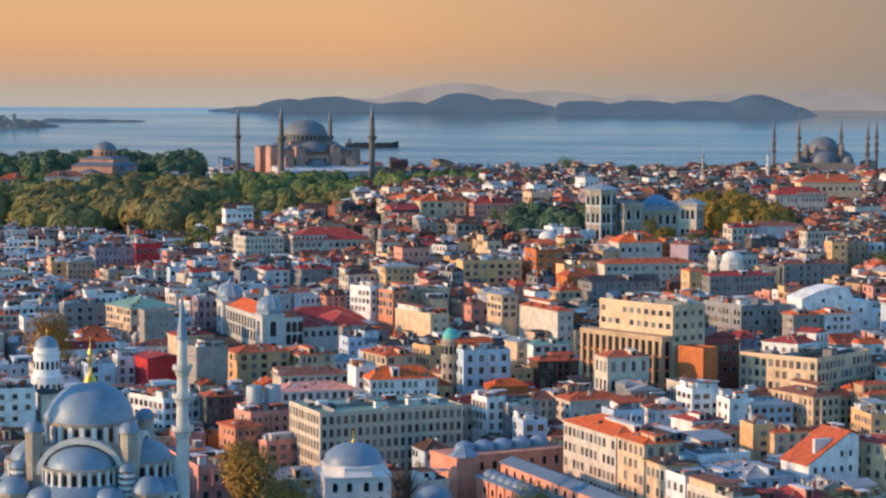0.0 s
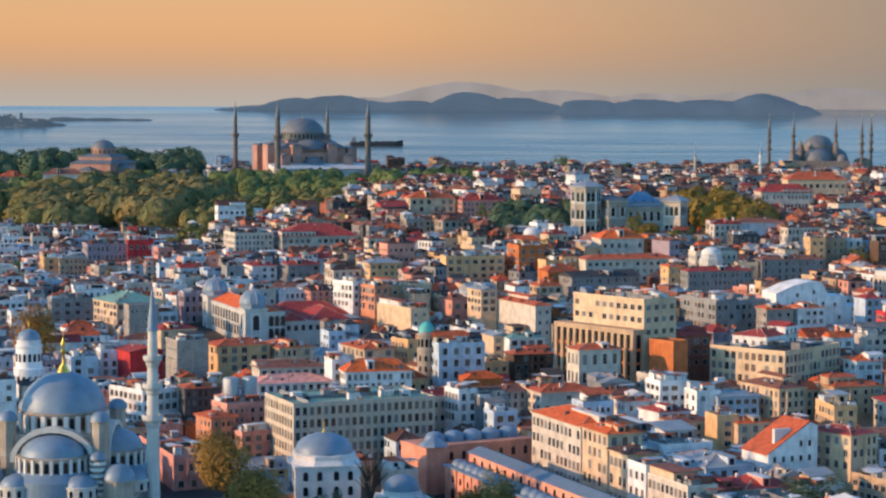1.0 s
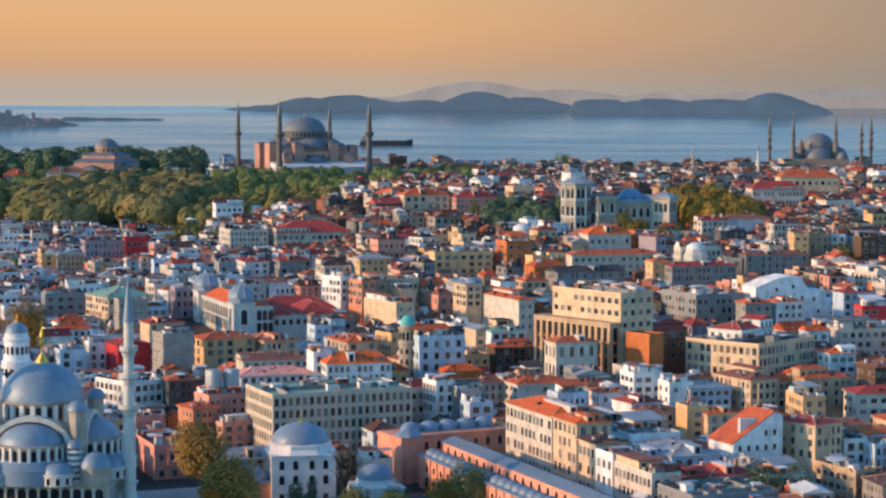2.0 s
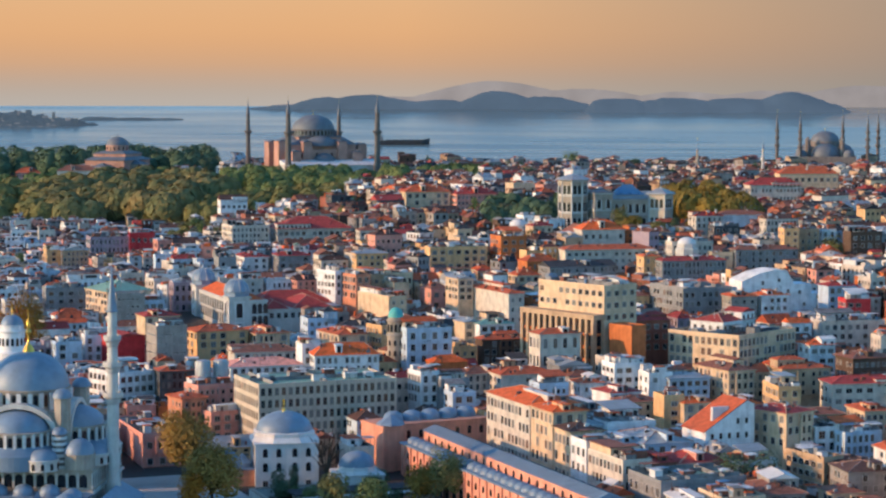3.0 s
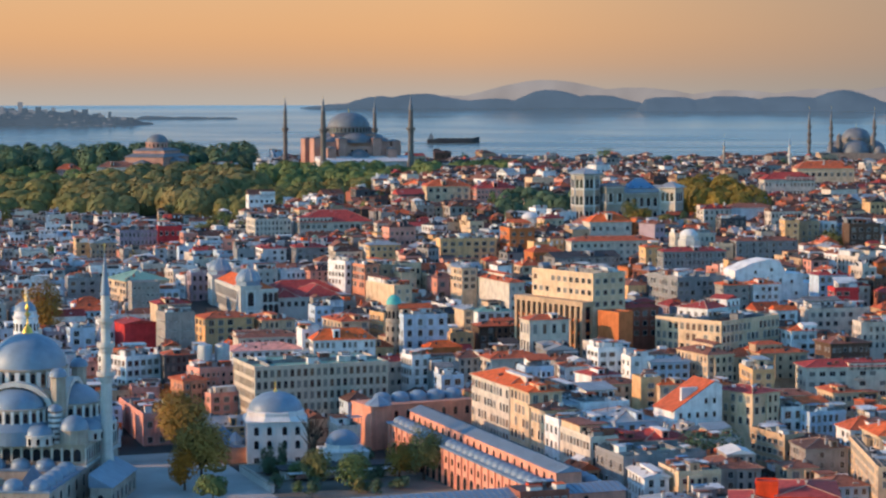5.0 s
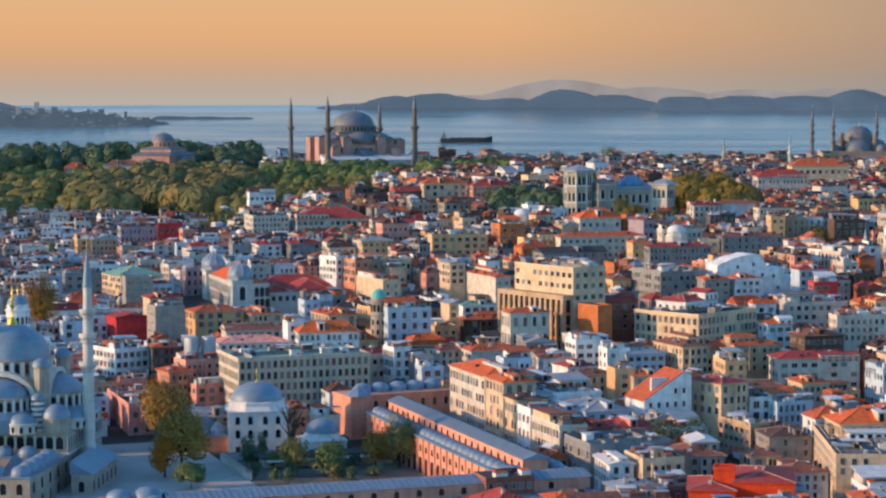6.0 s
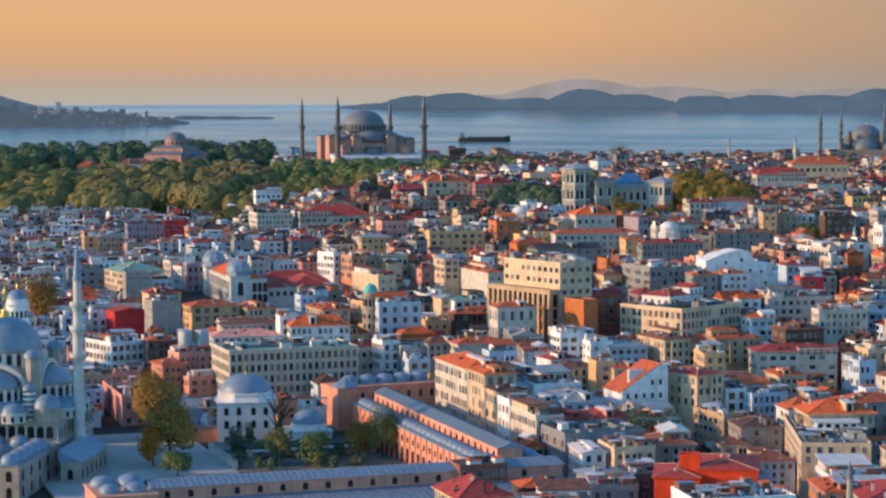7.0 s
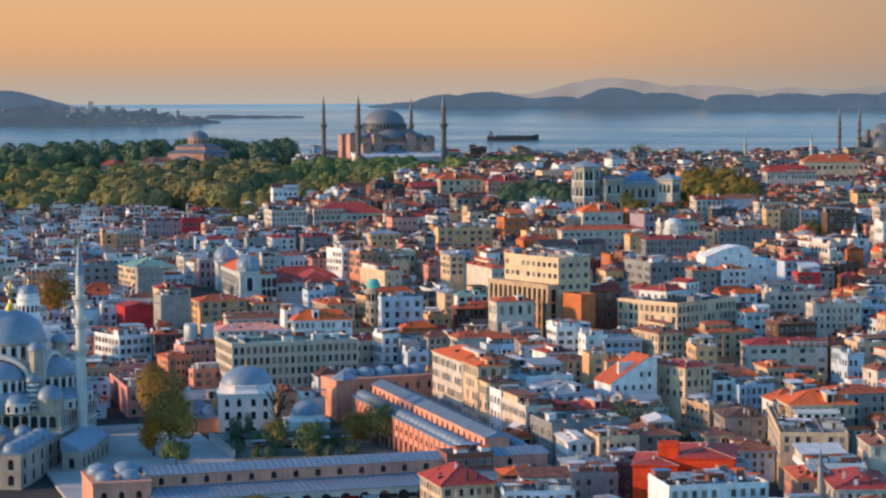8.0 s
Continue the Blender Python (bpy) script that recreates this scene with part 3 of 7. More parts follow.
def rooftop(t, w, d, z, rng, pent=True):
    """What people put up on a flat roof: a set-back top floor, sheds, awnings, party walls, masts, panels."""
    b = Buf()
    if pent and min(w, d) > 7 and rng.random() < 0.55:
        pw, pd = w * rng.uniform(0.4, 0.75), d * rng.uniform(0.4, 0.7)
        px, py, ph = rng.choice([-1, 1]) * (w - pw) * 0.42, (d - pd) * 0.42, rng.uniform(2.4, 3.0)
        k = Buf()
        k.box(px - pw / 2, py - pd / 2, z - 0.1, px + pw / 2, py + pd / 2, z + ph, 0)
        for i in range(max(1, int(pw / 2.4))):
            q = px - pw / 2 + (i + 0.5) * pw / max(1, int(pw / 2.4))
            k.box(q - 0.7, py - pd / 2 - 0.04, z + 0.6, q + 0.7, py - pd / 2 + 0.02, z + ph - 0.5, 2)
        o = rng.uniform(0.3, 0.9)
        x0, x1, y0, y1 = px - pw / 2 - o, px + pw / 2 + o, py - pd / 2 - o, py + pd / 2 + o
        lift = rng.choice([0.0, 0.0, 1.3])
        zs = [z + ph, z + ph, z + ph + lift, z + ph + lift]
        v = [(x0, y0, zs[0]), (x1, y0, zs[1]), (x1, y1, zs[2]), (x0, y1, zs[3])]
        k.add(v + [(x, y, e + 0.25) for x, y, e in v], [(4, 5, 6, 7), (0, 1, 5, 4), (1, 2, 6, 5), (2, 3, 7, 6), (3, 0, 4, 7), (3, 2, 1, 0)], 1)
        part("top_floor", k, ["wall_" + rng.choice(["white", "offwhite", "white", "grey", "cream"]), "roof_" + rng.choice(["tile", "tile_old", "metal", "white", "flat", "tile_bright", "dark"]), "glass"], t)
    for _ in range(int(min(34, w * d / 7)) + 2):
        x, y = rng.uniform(-w * 0.44, w * 0.44), rng.uniform(-d * 0.44, d * 0.44)
        k = rng.random()
        if k < 0.22:
            a, c, e = rng.uniform(0.8, 2.2), rng.uniform(0.8, 1.8), rng.uniform(1.6, 2.5)
            x, y = max(-w / 2 + a + 0.3, min(w / 2 - a - 0.3, x)), max(-d / 2 + c + 0.3, min(d / 2 - c - 0.3, y))
            b.box(x - a, y - c, z, x + a, y + c, z + e, rng.choice([0, 0, 1, 3]))
            b.box(x - a - 0.15, y - c - 0.15, z + e, x + a + 0.15, y + c + 0.15, z + e + 0.14, rng.choice([0, 2, 3, 4, 5, 6]), True)
        elif k < 0.34:
            a, c, e = rng.uniform(1.2, 2.6), rng.uniform(1.0, 2.0), rng.uniform(2.1, 2.6)
            for sx in (-1, 1):
                for sy in (-1, 1):
                    b.box(x + sx * a - 0.05, y + sy * c - 0.05, z, x + sx * a + 0.05, y + sy * c + 0.05, z + e, 2)
            b.box(x - a - 0.2, y - c - 0.2, z + e, x + a + 0.2, y + c + 0.2, z + e + 0.1, rng.choice([0, 0, 3, 4, 6]), True)
        elif k < 0.46:
            if rng.random() < 0.5:
                b.box(-w / 2 + 0.2, y - 0.1, z, w / 2 - 0.2, y + 0.1, z + rng.uniform(0.6, 1.3), 1)
            else:
                b.box(x - 0.1, -d / 2 + 0.2, z, x + 0.1, d / 2 - 0.2, z + rng.uniform(0.6, 1.3), 1)
        elif k < 0.60:
            b.box(x - 0.03, y - 0.03, z, x + 0.03, y + 0.03, z + rng.uniform(2.0, 4.0), 2)
            b.box(x - 0.6, y - 0.02, z + 1.8, x + 0.6, y + 0.02, z + 1.85, 2, True)
        elif k < 0.78:
            a = rng.uniform(0.4, 0.7)
            b.box(x - a, y - 0.4, z, x + a, y + 0.4, z + rng.uniform(0.7, 1.3), rng.choice([0, 0, 1, 2]))
        elif k < 0.9:
            b.turned([(0.02, z), (0.5, z), (0.5, z + 1.2), (0.02, z + 1.4)], x, y, 8, rng.choice([0, 5, 1]))
        else:
            b.add([(x - 1.0, y - 0.7, z + 0.2), (x + 1.0, y - 0.7, z + 0.2), (x + 1.0, y + 0.7, z + 1.1), (x - 1.0, y + 0.7, z + 1.1)], [(0, 1, 2, 3), (3, 2, 1, 0)], 2)
    if b.f:
        tagged(part("rooftop_clutter", b, ["roof_white", "wall_grey", "dark_metal", "roof_tile_old", "roof_metal", "roof_blue", "roof_tile_bright"], t), kind="stuff")


def house(x, y, rot, w, d, top, roof="hip", wall="cream", cover="tile", detail=1, floors=0, seed=0, pitch=0.32, frames="frame_white", label="", rise=None,
          name="house", group="city houses", many=None, band=True, shop=False, win=None, base=None, cols=0, windows=True, pent=True, fill=False):
    """A house with its eaves at the height top: walls down to the ground, windows, roof and what stands on it."""
    rng = random.Random(int(seed * 131 + x * 7 + y * 13))
    c, s = math.cos(radians(rot)), math.sin(radians(rot))
    corners = [(x + px * c - py * s, y + px * s + py * c) for px in (-w / 2, w / 2) for py in (-d / 2, d / 2)]
    z0 = min(ground(*q) for q in corners) - 0.6 if base is None else base
    h = max(4.0, top - z0)
    claim(x, y, rot, w, d)
    if base is None and detail >= 1:
        FRONTS.append((x, y, 0.42 * (w * abs(c) + d * abs(s)), top, min(9.0, 4.0 + 0.35 * w)))
    floors = floors or max(1, round(h / 3.3))
    fh = (h - 0.6) / floors
    cover = "roof_" + cover
    wm = "wall_" + wall if "wall_" + wall in MATS else wall
    names_ = {"white": "white-painted", "offwhite": "off-white plastered", "cream": "cream plastered", "sand": "sand-coloured", "grey": "grey rendered", "paleblue": "pale blue", "pink": "pink plastered",
              "salmon": "salmon-coloured", "yellow": "ochre yellow", "brick": "red-brown brick", "brown": "dark brown", "orange": "bright orange", "red": "red-painted", "stone": "weathered stone",
              "darkgrey": "dark grey", "lilac": "lilac-grey", "rust": "rust-coloured"}
    roof_words = {"hip": "a hipped", "gable": "a gabled", "flat": "a flat cluttered", "mono": "a lean-to"}[roof]
    kind_words = "tile roof" if "tile" in cover else {"roof_lead": "lead roof", "roof_metal": "metal roof", "roof_green": "green metal roof", "roof_blue": "blue metal roof"}.get(cover, "roof")
    colour_words = {"roof_tile": "orange-red ", "roof_tile_old": "weathered brown-red ", "roof_tile_bright": "bright orange ", "roof_tile_brown": "dark brown ", "roof_tile_pink": "faded pink ", "roof_tile_crimson": "crimson "}.get(cover, "")
    label = label or f"{names_.get(wall, 'plastered')} {floors}-storey town house with {roof_words} {'' if roof == 'flat' else colour_words}{'roof' if roof == 'flat' else kind_words}"
    b = Buf()
    b.box(-w / 2, -d / 2, 0, w / 2, d / 2, h, 0)
    # facades: (width, offset, turn) of the front and the two flanks
    faces = [(w, pose(0, -d / 2, 0))]
    if cols or win or rng.random() < 0.82:
        faces.append((d, pose(-w / 2, 0, 0, 0, 0, -90)))
    if rot < 7:
        faces.append((d, pose(w / 2, 0, 0, 0, 0, 90)))
    ww, wh = win or (rng.choice([1.0, 1.2, 1.4, 1.6, 2.0]), rng.choice([1.5, 1.8, 2.0, 2.3]))
    wh = min(wh, fh * 0.62)
    m = pose(x, y, z0, 0, 0, rot)
    gap = rng.uniform(0.8, 1.8)
    panes = ["glass", "glass", "glass", "glass_curtained", "glass_curtained", "wood_shutter"]

    def openings():
        """Every window's face, place along it and height."""
        for fw, fm in faces if windows else ():
            n = cols if (cols and fm is faces[0][1]) else max(1, int((fw - 0.6) / (ww + gap)))
            for i in range(floors):
                if (shop and i == 0) or (not shop and i < floors - 3 and not cols):
                    continue
                for j in range(n):
                    if not cols and rng.random() < 0.12:
                        continue
                    yield fm, -fw / 2 + 0.3 + (j + 0.5) * (fw - 0.6) / n, 0.3 + i * fh + fh * 0.26

    def wing(q, walls, covers, low):
        """A lower or higher piece built on to the back or the flank, with a roof of its own."""
        a, c = w * rng.uniform(0.35, 0.6), d * rng.uniform(0.4, 0.7)
        ox, oy, e = rng.choice([-1, 1]) * (w - a) / 2, rng.choice([-1, 1, 1]) * (d - c) / 2, h + rng.uniform(1.2, 3.0)
        q.box(ox - a / 2, oy - c / 2, low, ox + a / 2, oy + c / 2, e, walls)
        if rng.random() < 0.6:
            hip_roof(q, a, c, e, min(a, c) * 0.5 * pitch, 0.25, rng.choice([None, 0.0]), covers, walls, None, ox, oy)
        else:
            q.box(ox - a / 2 - 0.2, oy - c / 2 - 0.2, e, ox + a / 2 + 0.2, oy + c / 2 + 0.2, e + 0.25, covers, True)
        for k in range(max(1, int(a / 2.2))):
            px = ox - a / 2 + (k + 0.5) * a / max(1, int(a / 2.2))
            q.box(px - 0.45, oy - c / 2 - 0.05, max(low, e - 2.3), px + 0.45, oy - c / 2, e - 0.7, 2)

    if detail == 0:
        for fm, px, z in openings():
            q = [fm @ Vector((px + a, -0.05, z + e)) for a, e in ((-ww / 2, 0), (ww / 2, 0), (ww / 2, wh), (-ww / 2, wh))]
            b.add([tuple(v) for v in q], [(0, 1, 2, 3)], rng.choice([1, 1, 1, 2, 2, 3]))
        far_add(m, b, [wm, "glass", "glass_curtained", "wood_shutter"])
        r = Buf()
        if roof == "flat":
            flat_roof(r, w, d, h, rng.uniform(0.5, 1.1), 0, 1)
            if rng.random() < 0.45:
                pw, pd, ph = w * rng.uniform(0.4, 0.75), d * rng.uniform(0.4, 0.7), rng.uniform(2.2, 2.9)
                px, py = rng.choice([-1, 1]) * (w - pw) * 0.42, (d - pd) * 0.42
                r.box(px - pw / 2, py - pd / 2, h, px + pw / 2, py + pd / 2, h + ph, rng.choice([1, 1, 2]))
                r.box(px - pw / 2 - 0.5, py - pd / 2 - 0.5, h + ph, px + pw / 2 + 0.5, py + pd / 2 + 0.5, h + ph + 0.2, rng.choice([0, 2, 3, 3, 4]), True)
                r.box(px - pw * 0.35, py - pd / 2 - 0.05, h + 0.7, px + pw * 0.35, py - pd / 2, h + ph - 0.5, 4)
            for _ in range(rng.choice([8, 12, 16])):
                px, py, a = rng.uniform(-w * 0.4, w * 0.4), rng.uniform(-d * 0.4, d * 0.4), rng.choice([0.06, 0.06, 0.35, 0.5, 0.8, 1.5])
                r.box(px - a, py - a * 0.8, h, px + a, py + a * 0.8, h + rng.uniform(0.6, 2.4), rng.choice([1, 2, 2, 3, 4, 4, 5, 6]))
        else:
            rz = min(w, d) * 0.5 * pitch
            hip_roof(r, w, d, h, rz, 0.3, 0.0 if roof == "gable" else None)
            if rng.random() < 0.35:
                px = rng.uniform(-w * 0.2, w * 0.2)
                r.box(px - 1.1, -d / 2 + 0.3, h, px + 1.1, d * 0.1, h + rz * 0.75 + 0.8, 1)
                r.box(px - 1.35, -d / 2 + 0.1, h + rz * 0.75 + 0.8, px + 1.35, d * 0.1, h + rz * 0.75 + 1.0, rng.choice([0, 0, 2, 4]), True)
                r.box(px - 0.6, -d / 2 + 0.24, h + 0.4, px + 0.6, -d / 2 + 0.3, h + rz * 0.75 + 0.5, 4)
            for _ in range(rng.choice([3, 4, 5, 7])):
                px, py, a = rng.uniform(-w * 0.42, w * 0.42), rng.uniform(-d * 0.45, d * 0.3), rng.choice([0.05, 0.3, 0.45, 0.9])
                slope = rz * max(0.1, 1 - abs(py) / (d / 2 + 0.3))
                r.box(px - a, py - 0.4, h, px + a, py + 0.4, h + slope + rng.uniform(0.3, 1.5), rng.choice([1, 2, 2, 3, 4, 4, 6]))
        if rng.random() < 0.3:
            wing(r, 1, rng.choice([0, 0, 3]), h - 2)
        far_add(m, r, [cover, wm, "roof_white", "roof_tile_old", "roof_dark", "roof_metal", "roof_tile_bright"])
        return None
    t = thing(name, m, label, "house", group)
    part("wall", b, [wm], t)
    small = detail < 2 and (y > 420 or fill)
    if band:
        for i in range(1, floors + 1) if detail >= 2 else (floors,):
            z, o_ = (0.3 + i * fh, 0.10) if i < floors else (h - 0.35, 0.20)
            k = Buf()
            k.box(-w / 2 - o_, -d / 2 - o_, z - 0.14, w / 2 + o_, d / 2 + o_, z + 0.08, 0, True)
            part("cornice", k, [wm], t)
    joined = Buf()
    for fm, px, z in openings():
        kind = rng.choice([0, 0, 0, 1, 1, 2])
        if small:
            k = Buf()
            window_shape(k, px, z, ww, wh)
            n0 = len(joined.m)
            joined.add([tuple(fm @ Vector(v)) for v in k.v], k.f)
            joined.m[n0:] = [3 if q == 1 else kind for q in k.m]
        else:
            part("window", window_mesh(ww, wh, frames, panes[(0, 3, 5)[kind]]), None, t).matrix_local = fm @ pose(px, 0, z)
    if joined.f:
        tagged(part("windows", joined, ["glass", "glass_curtained", "wood_shutter", frames], t), kind="stuff")
    if shop and detail >= 2:
        for fw, fm in faces:
            k = Buf()
            n2 = max(1, int(fw / 4))
            for j in range(n2):
                px = -fw / 2 + (j + 0.5) * fw / n2
                k.add([tuple(fm @ Vector((px + a, -0.04, e))) for a, e in ((-1.5, 0.3), (1.5, 0.3), (1.5, 2.8), (-1.5, 2.8))], [(0, 1, 2, 3)], 0)
                for face_q in ([(-1.7, -0.02, 3.0), (1.7, -0.02, 3.0), (1.7, -1.1, 2.6), (-1.7, -1.1, 2.6)], [(-1.7, -1.1, 2.6), (1.7, -1.1, 2.6), (1.7, -1.1, 2.4), (-1.7, -1.1, 2.4)]):
                    k.add([tuple(fm @ Vector((px + a, e, g))) for a, e, g in face_q], [(0, 1, 2, 3)], 1)
            part("shop_front", k, ["glass", rng.choice(["awning_red", "wall_white", "wall_sand", "roof_green"])], t)
    # an overhanging bay up the front, or balconies with rails
    if windows and not cols and not shop and y < 330 and w > 7:
        pick = rng.random()
        if pick < 0.32:
            bw, px = w * rng.uniform(0.3, 0.45), rng.uniform(-w * 0.2, w * 0.2)
            k = Buf()
            low = max(h - 3 * fh, fh)
            k.box(px - bw / 2, -d / 2 - 1.0, low, px + bw / 2, -d / 2 + 0.02, h - 0.4, 0, True)
            for i in range(3):
                for q in (-0.25, 0.25):
                    z = h - 0.4 - (i + 1) * fh + fh * 0.3
                    if z > low:
                        k.box(px + bw * q - 0.5, -d / 2 - 1.05, z, px + bw * q + 0.5, -d / 2 - 1.0, z + wh, 1)
            part("bay", k, [wm, "glass"], t)
        elif pick < 0.55:
            for i in range(1, min(3, floors)):
                px, z = rng.uniform(-w * 0.15, w * 0.15), h - 0.6 - i * fh
                k = Buf()
                k.box(px - 1.6, -d / 2 - 1.1, z - 0.15, px + 1.6, -d / 2, z, 0, True)
                for q in range(9):
                    k.box(px - 1.58 + q * 0.39, -d / 2 - 1.08, z, px - 1.53 + q * 0.39, -d / 2 - 1.03, z + 0.9, 1)
                k.box(px - 1.6, -d / 2 - 1.1, z + 0.9, px + 1.6, -d / 2 - 1.02, z + 0.97, 1, True)
                part("balcony", k, [wm, "dark_metal"], t)
    r = Buf()
    if roof == "flat":
        flat_roof(r, w, d, h, rng.uniform(0.5, 1.1), 0, 1)
        part("roof", r, [cover, wm], t)
        if not fill:
            clutter(t, w, d, h + 0.12, rng, (2 if detail >= 2 else 1) if many is None else min(many, 4))
        if windows and many != 0:
            rooftop(t, w, d, h + 0.12, rng, pent)
    else:
        rz = rise if rise is not None else min(w, d) * 0.5 * pitch
        inset = 0.0 if roof == "gable" else None
        hip_roof(r, w, d, h, rz, rng.uniform(0.4, 0.8), inset, 0, 1, 2 if rng.random() < 0.4 else None)
        part("roof", r, [cover, wm, "tile_ridge"], t)
        if windows and many != 0 and not cols and not shop and rng.random() < 0.35:
            k = Buf()
            wing(k, 0, 1, h - 1.0)
            part("raised_wing", k, [wm, rng.choice([cover, cover, "roof_tile_old", "roof_white"]), "glass"], t)
        elif windows and rng.random() < 0.6:
            k = Buf()
            px = rng.uniform(-w * 0.22, w * 0.22)
            dz = rz * 0.7 + 0.9
            k.box(px - 1.2, -d / 2 + 0.5, h, px + 1.2, d * 0.05, h + dz, 0)
            k.box(px - 1.5, -d / 2 + 0.2, h + dz, px + 1.5, d * 0.05, h + dz + 0.2, 1, True)
            k.box(px - 0.7, -d / 2 + 0.44, h + 0.5, px + 0.7, -d / 2 + 0.5, h + dz - 0.3, 2)
            part("dormer", k, [wm, rng.choice([cover, "roof_metal", "roof_white"]), "glass"], t)
        if windows and many != 0:
            k = Buf()
            for _ in range(int(min(14, w * d / 16)) + 2):
                px, py = rng.uniform(-w * 0.42, w * 0.42), rng.uniform(-d * 0.45, d * 0.2)
                ends = 1 - abs(py) / (d / 2 + 0.3) if w >= d or inset == 0.0 else 1 - abs(px) / (w / 2 + 0.3)
                zz = h + rz * max(0.05, ends) * 0.9
                a = rng.choice([0.06, 0.06, 0.3, 0.45, 0.7])
                k.box(px - a, py - min(a, 0.4), h, px + a, py + min(a, 0.4), zz + rng.uniform(0.5, 2.2 if a < 0.1 else 1.2), rng.choice([0, 1, 2, 2, 3]))
            tagged(part("roof_pipes_and_vents", k, ["roof_white", "wall_grey", "dark_metal", "roof_tile_old"], t), kind="stuff")
        for _ in range(rng.choice([0, 1, 1, 2]) if many is None else many):
            cx, cy = rng.uniform(-w * 0.3, w * 0.3), rng.uniform(-d * 0.3, d * 0.3)
            k = Buf()
            k.box(cx - 0.35, cy - 0.3, h, cx + 0.35, cy + 0.3, h + rz + 0.9, 0)
            k.box(cx - 0.45, cy - 0.4, h + rz + 0.9, cx + 0.45, cy + 0.4, h + rz + 1.05, 1, True)
            part("chimney", k, ["wall_offwhite", "roof_tile_old"], t)
    return t


# ---------------------------------------------------------------- mosques
def minaret(x, y, z0, top, r, balconies, mat="limestone", spire="roof_lead", label="tall slender stone minaret with a pointed lead spire", finial=True, base_to=None):
    """balconies: heights above the foot, as fractions."""
    t = thing("minaret", pose(x, y, z0), label, "minaret", "minarets")
    h = top - z0
    cone = h * 0.17
    sh = h - cone
    b = Buf()
    k = base_to if base_to is not None else h * 0.18
    b.turned([(r * 1.3, 0), (r * 1.3, k), (r * 1.05, k + r * 1.8), (r, k + r * 2.2)], 0, 0, 12)
    b.turned([(r, k + r * 2.2), (r * 0.92, sh * balconies[0] if balconies else sh)] + [(r * (0.92 - 0.08 * i), sh * q) for i, q in enumerate(balconies)] + [(r * 0.72, sh)], 0, 0, 16)
    part("shaft", b, [mat], t, round_=True)
    for i, q in enumerate(balconies):
        c = Buf()
        z, rr = sh * q, r * (0.92 - 0.06 * i)
        c.turned([(rr, z - rr * 1.5), (rr * 1.25, z - rr * 1.0), (rr * 1.3, z - rr * 0.6), (rr * 1.7, z - rr * 0.2), (rr * 1.75, z), (rr * 1.75, z + 1.1), (rr * 1.62, z + 1.1), (rr * 1.62, z + 0.1), (rr * 0.8, z + 0.1)], 0, 0, 16)
        part("balcony", c, [mat], t)
    c = Buf()
    c.turned([(r * 0.95, sh - 0.3), (r * 0.95, sh), (r * 0.80, sh + 0.2), (r * 0.42, sh + cone * 0.5), (0.05, sh + cone)], 0, 0, 16)
    part("spire", c, [spire], t, round_=True)
    if finial:
        c = Buf()
        c.turned([(0.06, h - 0.2), (0.06, h + 1.0), (0.22, h + 1.2), (0.06, h + 1.4), (0.15, h + 1.7), (0.02, h + 2.6)], 0, 0, 8)
        part("finial", c, ["gold"], t)
    return t


def arched(b, x, z, w, h, mat=0, y=-0.06, seg=6):
    """An arched pane in the plane y, facing -y."""
    v = [(x - w / 2, y, z), (x + w / 2, y, z)] + [(x + w / 2 * math.cos(math.pi * i / seg), y, z + h - w / 2 + w / 2 * math.sin(math.pi * i / seg)) for i in range(seg + 1)]
    b.add(v, [tuple(range(len(v)))], mat)


def ring_windows(t, r, z, w, h, count, a0=0.0, a1=360.0, cx=0.0, cy=0.0, mat="glass"):
    b = Buf()
    arched(b, 0, 0, w, h, 0, 0.0)
    me = b.mesh("window", [mat])
    for i in range(count):
        a = a0 + (a1 - a0) * (i + 0.5) / count
        o = part("window", me, None, t)
        o.matrix_local = pose(cx + r * math.cos(radians(a)), cy + r * math.sin(radians(a)), z, 0, 0, a + 90)


def finial(t, x, y, z, s=1.0):
    b = Buf()
    b.turned([(0.9 * s, z - 0.3 * s), (0.55 * s, z + 0.6 * s), (0.14 * s, z + 1.1 * s), (0.12 * s, z + 2.0 * s), (0.40 * s, z + 2.4 * s), (0.12 * s, z + 2.8 * s), (0.28 * s, z + 3.3 * s), (0.06 * s, z + 3.8 * s), (0.02 * s, z + 5.2 * s)], x, y, 10)
    part("finial", b, ["gold"], t, "gilded finial", True)


